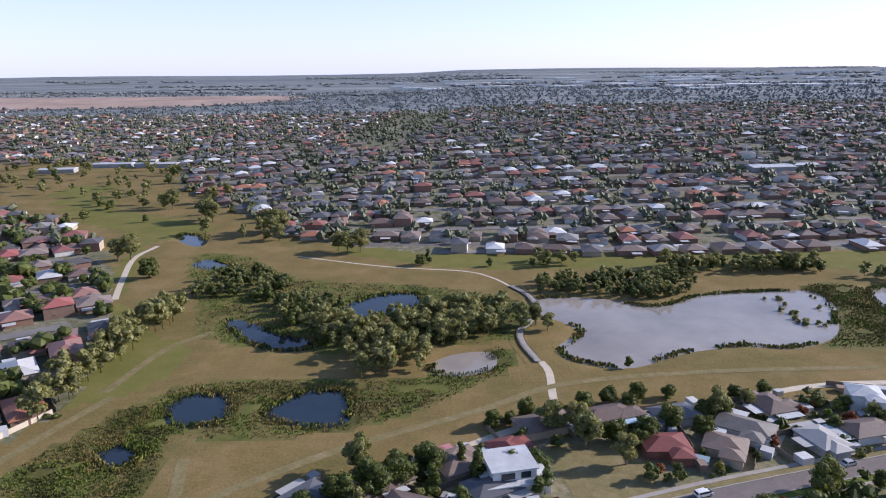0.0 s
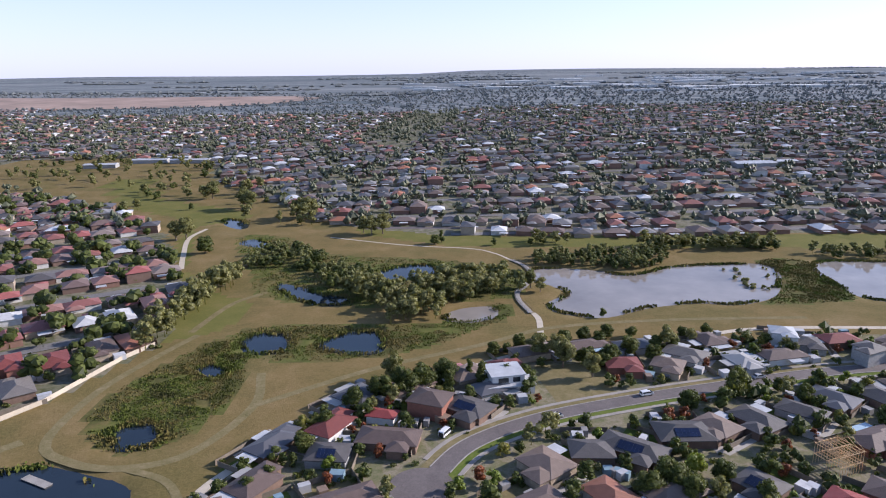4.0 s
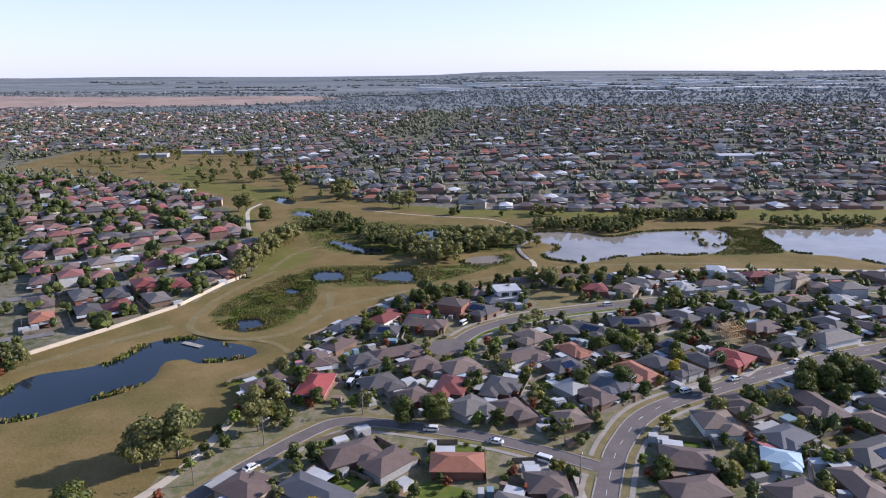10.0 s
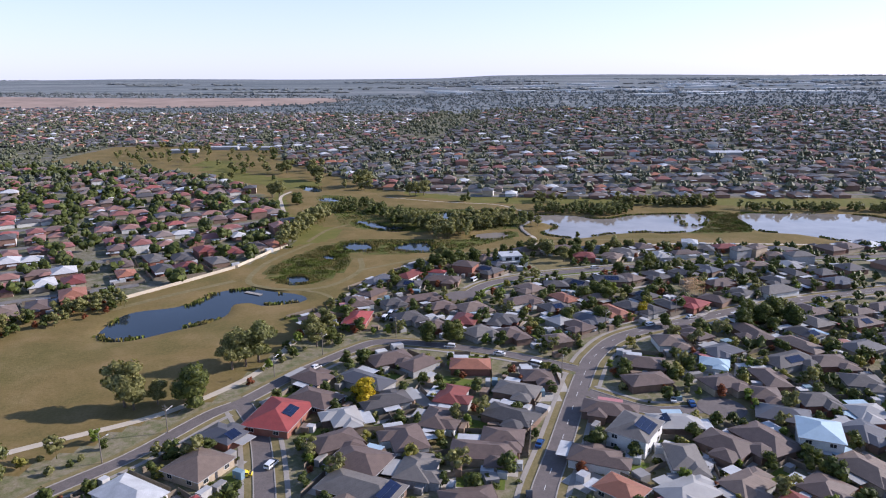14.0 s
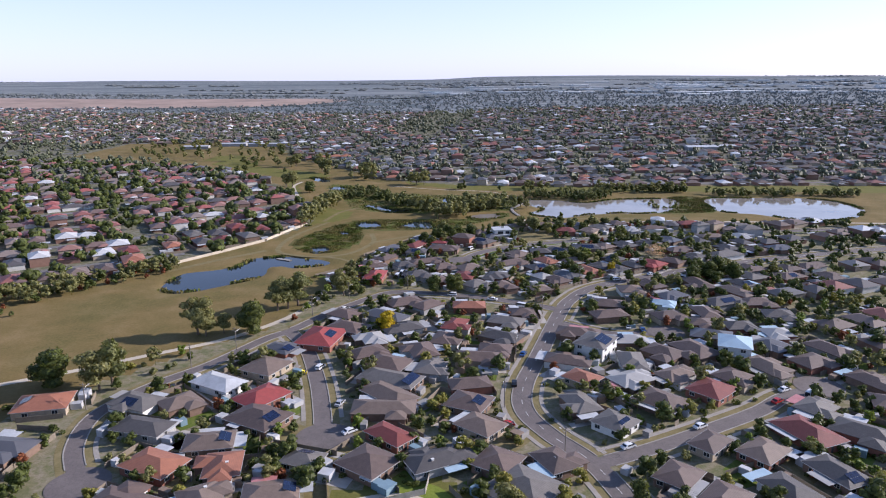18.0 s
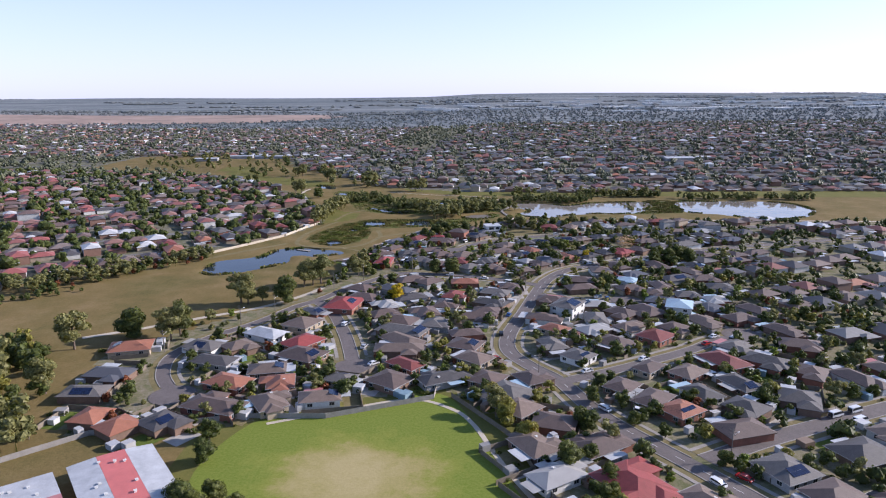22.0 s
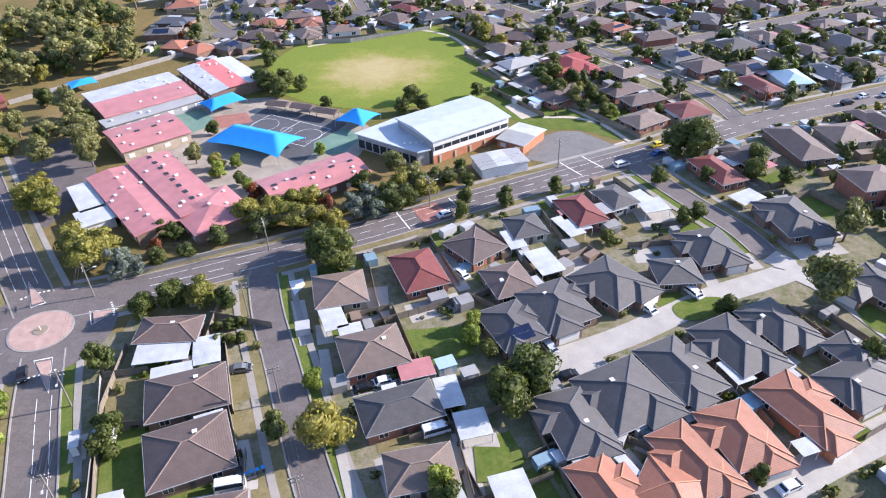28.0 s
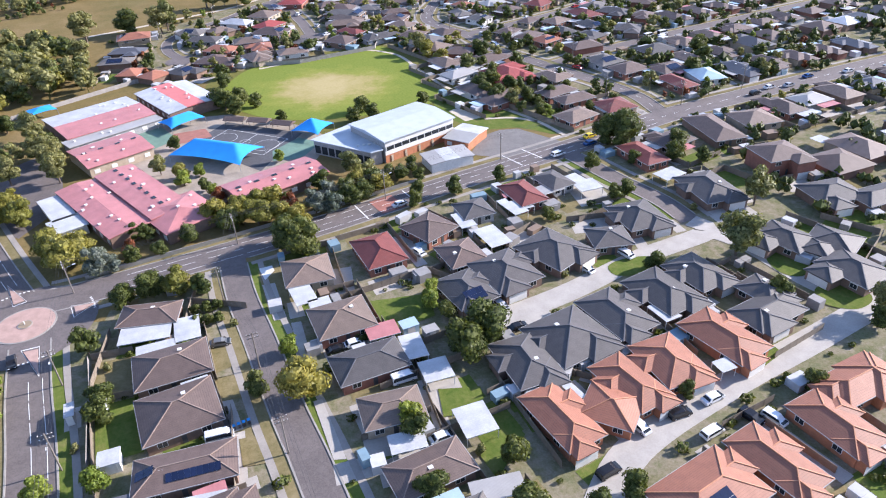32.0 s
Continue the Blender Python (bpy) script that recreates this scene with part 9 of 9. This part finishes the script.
for k, x, y, s in (("gum", 32.4, 154.1, 0.7), ("gum", 42.2, 149.5, 0.7), ("dense", 42.2, 190.2, 0.7), ("dense", 48.1, 187.1, 0.7), ("dense", 55.3, 189.9, 0.75), ("dense", 59.6, 181, 0.8), ("dense", 65.9, 185.1, 0.8), ("dense", 69.3, 179.3, 0.8), ("dense", 76.1, 184.8, 0.75), ("dense", 82.5, 184.7, 0.7), ("gum", 91.1, 190.4, 0.6), ("dense", 97, 191.8, 0.7), ("dense", 112, 189.8, 0.7), ("dense", 119.1, 188.1, 0.7), ("small", 13.8, 182.2, 1), ("dense", 19, 182.1, 0.6), ("dense", 23.9, 180.5, 0.7), ("dense", 29, 180.4, 0.6), ("gum", 37.2, 176, 0.8), ("dense", 47.5, 171.8, 0.8), ("dense", 52.7, 167.8, 0.8), ("dense", 64.4, 168.8, 0.8), ("dense", 61.1, 140.9, 0.9), ("dense", 68.4, 143.7, 0.8), ("dense", 72.9, 135.9, 0.9), ("dense", 82.1, 154, 0.8), ("dense", 91, 146.3, 1.3), ("dense", 104.4, 162.8, 1.2), ("dense", 109.5, 159.1, 1), ("small", 106.1, 148.1, 1.2), ("small", 124.7, 163.5, 1.4), ("small", 27.7, 130.5, 1.1), ("dense", -0.3, 165.4, 1), ("bright", 2.5, 128.4, 1), ("small", 63.7, 220.4, 1), ("dense", 110.8, 140.8, 0.8)):
    if is_free(x, y, 0.3) and off_roads(x, y, 1.0):
        tree(k, x, y, s, keep=True)


def grove(ring, n, kinds, lo, hi, seed, gap=1.6):
    g = random.Random(seed)
    r = np.array(ring)
    done = 0
    for _ in range(n * 12):
        x, y = g.uniform(r[:, 0].min(), r[:, 0].max()), g.uniform(r[:, 1].min(), r[:, 1].max())
        if inside(r, np.array([x]), np.array([y]))[0] and is_free(x, y, gap) and not any(inside(p, np.array([x]), np.array([y]))[0] for p in PONDS):
            tree(g.choice(kinds), x, y, g.uniform(lo, hi))
            done += 1
            if done >= n:
                break


grove([(-205, -112), (-190, -80), (-172, -96), (-138, -160), (-136, -172), (-160, -176), (-180, -196), (-215, -150)], 70, ["gum", "gold", "gum", "dense"], 0.95, 1.4, 1, 1.0)
grove([(-148, -248), (-128, -232), (-140, -212), (-160, -220)], 8, ["gum", "dense"], 0.6, 0.9, 2)
grove([(-56, 262), (-58, 250), (-38, 240), (-30, 212), (-8, 216), (-4, 236), (16, 250), (32, 256), (30, 272), (4, 280), (-14, 264), (-30, 256)], 80, ["paper", "gum"], 0.7, 1.1, 3, 0.6)
grove([(-70, 272), (-62, 262), (-46, 266), (-38, 284), (-52, 296), (-74, 292)], 30, ["paper", "dense"], 0.7, 1.0, 4, 0.5)
grove([(-118, 300), (-78, 296), (-74, 318), (-92, 342), (-116, 338)], 60, ["paper", "dense"], 0.55, 0.85, 5, 0.2)
grove([(42, 301), (78, 297), (94, 290), (116, 304), (124, 326), (112, 330), (46, 322)], 120, ["paper", "dense"], 0.5, 0.75, 6, 0.0)
grove([(-126, 184), (-120, 186), (-112, 262), (-112, 284), (-120, 284), (-122, 240)], 34, ["gum"], 0.85, 1.15, 7, 0.5)
grove([(112, 334), (190, 330), (195, 344), (112, 348)], 48, ["gum", "dense"], 0.6, 0.95, 8, 0.2)
grove([(205, 312), (330, 306), (332, 322), (205, 328)], 80, ["paper", "dense"], 0.5, 0.75, 9, 0.0)
grove([(24, 346), (70, 348), (70, 358), (24, 360)], 10, ["gum", "dense"], 0.6, 0.8, 10)
grove([(-255, 2), (-232, -6), (-205, 20), (-172, 62), (-160, 78), (-176, 84), (-215, 38)], 90, ["gum", "russet", "dense", "gum"], 0.5, 0.8, 11, 0.4)
grove([(-235, -30), (-205, -4), (-212, 6), (-245, -20)], 12, ["small", "dense"], 0.6, 0.9, 12)
grove([(-270, 440), (-250, 430), (-240, 500), (-262, 580), (-280, 560)], 14, ["gum", "dense"], 0.7, 1.0, 13)
grove([(-420, 560), (-300, 560), (-200, 440), (-110, 400), (-80, 420), (-200, 600), (-290, 760), (-500, 760)], 90, ["gum", "dense", "gum"], 0.6, 1.15, 14, 1.0)
for k, x, y, z in (("gum", -134.4, -253, 0.85), ("gold", -127, -274, 0.9), ("gold", -131, -281, 0.9), ("gum", -142, -216, 0.9), ("gum", -153, -128, 1.25), ("gum", -160, -150, 1.1), ("gold", -147, -258, 0.9), ("gum", -152, -232, 0.8), ("gold", -140, -268, 0.8), ("bright", -7.6, -332, 0.9), ("gold", -166, -222, 0.9), ("gum", -171, -236, 0.9), ("gum", -176, -248, 1.0), ("gold", -160, -262, 1.0), ("gold", -150, -276, 1.0)):
    if off_roads(x, y, 0.5):
        tree(k, x, y, z, keep=True)
# garden and street trees
gar = random.Random(91)
GARDEN = {"small": (0.6, 1.2), "dense": (0.5, 0.95), "bright": (0.5, 0.95), "gum": (0.4, 0.72), "shrub": (0.6, 1.2), "gold": (0.42, 0.75), "russet": (0.5, 0.9)}
count = 0
for _ in range(26000):
    x, y = gar.uniform(-130, 175), gar.uniform(-235, 195)
    if count >= 1180:
        break
    if y > 0.9 * x + 260 or in_any([PARK, SCHOOL], np.array([x]), np.array([y]))[0] or not is_free(x, y, 0.5) or not off_roads(x, y, 4.4):
        continue
    kind = gar.choice(["small", "small", "dense", "bright", "gum", "small", "small", "shrub", "gold", "dense", "shrub", "russet"])
    tree(kind, x, y, gar.uniform(*GARDEN[kind]))
    count += 1
te = sprinkle(2200, 90, 420, -340, 200, [PARK, SCHOOL])
te = te[[is_free(x, y, 0.6) and off_roads(x, y, 1.5) for x, y in te]]
far_trees("east_trees", te, far_rnd.uniform(3.5, 7.5, len(te)), 66, "garden trees among the eastern houses", "dense", leaf=0.65)
for x, y in ((-76, -347), (-75, -369), (-64, -352), (12, -349), (-24, -334), (-3, -379), (17, -369), (52, -359), (29, -361), (-44, -311), (66, -303), (60, -333), (-25, -352), (3, -368), (34, -341), (24, -329), (42, -319), (-52, -336), (-6, -331), (5, -321)):
    tree("shrub", x, y, 0.9)

# ---------------------------------------------------------------- reeds and rough grass of the wetland
def tussocks(name, ring, n, high, label, material="reed", bare=()):
    r = np.array(ring)
    x, y = far_rnd.uniform(r[:, 0].min(), r[:, 0].max(), n), far_rnd.uniform(r[:, 1].min(), r[:, 1].max(), n)
    ok = inside(r, x, y)
    for p in PONDS:
        ok &= ~inside(p, x, y) | (dist_line(p, x, y, True) < 0.8)
    x, y = x[ok], y[ok]
    ok = dist_line(r, x, y, True) > far_rnd.uniform(0, 1, len(x)) ** 2 * 9
    x, y = x[ok], y[ok]
    q = np.array([noise.noise(Vector((a * 0.09, b * 0.09, 7.0))) for a, b in zip(x, y)])
    x, y = x[q > -0.42], y[q > -0.42]
    k = len(x)
    h = high * far_rnd.uniform(0.5, 1.3, k) * (0.55 + 0.9 * np.array([noise.noise(Vector((a * 0.06, b * 0.06, 3.0))) * 0.5 + 0.5 for a, b in zip(x, y)]))
    out = []
    for b in range(2):
        w = far_rnd.uniform(0, 2 * np.pi, k)
        dx, dy, s = np.cos(w), np.sin(w), h * far_rnd.uniform(0.35, 0.65, k)
        lean = far_rnd.normal(size=(k, 2)) * h[:, None] * 0.35
        z = np.full(k, -0.5)
        out.append(np.stack([np.stack([x - dx * s * 0.6, y - dy * s * 0.6, z], 1), np.stack([x + dx * s * 0.6, y + dy * s * 0.6, z], 1),
                             np.stack([x + dx * s * 0.8 + lean[:, 0], y + dy * s * 0.8 + lean[:, 1], h * 0.8], 1), np.stack([x - dx * s * 0.5 + lean[:, 0], y - dy * s * 0.5 + lean[:, 1], h], 1)], 1))
    return setting(name, soup(name, np.concatenate(out), 4, [M[material]]), label, "reeds", "stuff")


tussocks("reeds", BULB, 15000, 0.42, "rough olive reeds and rushes in the marsh")
tussocks("reeds", MARSH, 20000, 0.42, "olive and tan reeds around the twin ponds")
tussocks("reeds", MARSH_N, 19000, 0.45, "reeds and rushes of the northern marsh")
tussocks("reeds", REED_E, 14000, 0.5, "dense olive reed bed between the large ponds")
for p in PONDS:
    L = np.vstack([p, p[:1]])
    g = far_rnd
    m = len(L) * 26
    i, u = g.integers(0, len(L) - 1, m), g.uniform(0, 1, (m, 1))
    c = L[i] * (1 - u) + L[i + 1] * u + g.normal(size=(m, 2)) * 0.9
    q = np.array([noise.noise(Vector((a * 0.05, b * 0.05, 1.0))) for a, b in c])
    c = c[q > 0.0]
    h = g.uniform(0.25, 0.8, len(c))
    w = g.uniform(0, 6.28, len(c))
    dx, dy = np.cos(w) * h * 0.6, np.sin(w) * h * 0.6
    z = np.full(len(c), -0.6)
    quad = np.stack([np.stack([c[:, 0] - dx, c[:, 1] - dy, z], 1), np.stack([c[:, 0] + dx, c[:, 1] + dy, z], 1), np.stack([c[:, 0] + dx * 1.3, c[:, 1] + dy * 1.3, h * 0.8 - 0.2], 1), np.stack([c[:, 0] - dx * 0.7, c[:, 1] - dy * 0.7, h - 0.2], 1)], 1)
    setting("bank_reeds", soup("bank_reeds", quad, 4, [M["reed"]]), "fringe of olive reeds along a pond bank", "reeds", "stuff")
# dead snags standing in the main pond
for i in range(26):
    x, y = gar.uniform(140, 166), gar.uniform(256, 296)
    if inside(POND_MAIN, np.array([x]), np.array([y]))[0]:
        tree("shrub", x, y, gar.uniform(0.6, 1.2), claim=False, z=-0.7)

plant(300)

# ---------------------------------------------------------------- boardwalk and pontoon
bl = smooth_line([(32, 313), (38, 300), (40, 283), (35, 265), (30, 255), (29.5, 242), (33, 225)], 2.4)
ob = thing("boardwalk", Matrix.Identity(4), "grey timber boardwalk zigzagging across the ponds with handrails", "boardwalk")
n2 = normals2(bl)
for i in range(len(bl) - 1):
    p, q = Vector((*bl[i], 0.55)), Vector((*bl[i + 1], 0.55))
    a, b = Vector((*n2[i], 0)) * 1.2, Vector((*n2[i + 1], 0)) * 1.2
    s = Shape()
    s.poly([p - a, q - b, q + b, p + a])
    for u, v in ((p - a, q - b), (p + a, q + b)):
        s.poly([u, v, v - Vector((0, 0, 0.25)), u - Vector((0, 0, 0.25))])
    part("deck", s, M["kerb"], ob)
    for sg in (-1, 1):
        part("handrail", Shape().bar(p + a * sg + Vector((0, 0, 1.0)), q + b * sg + Vector((0, 0, 1.0)), 0.06), M["timber"], ob)
        part("rail_post", Shape().bar(p + a * sg + Vector((0, 0, -1.6)), p + a * sg + Vector((0, 0, 1.05)), 0.07), M["timber"], ob)
ob = thing("pontoon", pose(-112.3, 98.4, -0.5, 0, 0, -26), "small pale timber fishing pontoon on the pond", "pontoon")
for i in range(10):
    part("plank", Shape().box(-5 + i, -1.2, 0.25, -4.05 + i, 1.2, 0.33), M["kerb"], ob)
part("float", Shape().box(-5, -1.1, -0.3, 5, 1.1, 0.25), M["dark_trim"], ob)
# distant school and hall roofs beyond the park
for x, y, r, w, d in ((-392, 705, 8, 34, 14), (-352, 742, 5, 40, 13), (-304, 738, 3, 44, 12), (-330, 765, 4, 30, 12), (300, 632, 5, 40, 20), (335, 640, 5, 24, 14)):
    ob = thing("distant_hall", pose(x, y, float(gz(x, y)), 0, 0, r), "distant long low building with a white roof", "building")
    part("wall", Shape().box(-w / 2, -d / 2, -0.5, w / 2, d / 2, 4), M["render_grey"], ob)
    s = Shape()
    hip(s, 0, 0, w, d, 4, 0.15, 0.5, True)
    part("roof", s, M["sheet_white"], ob)
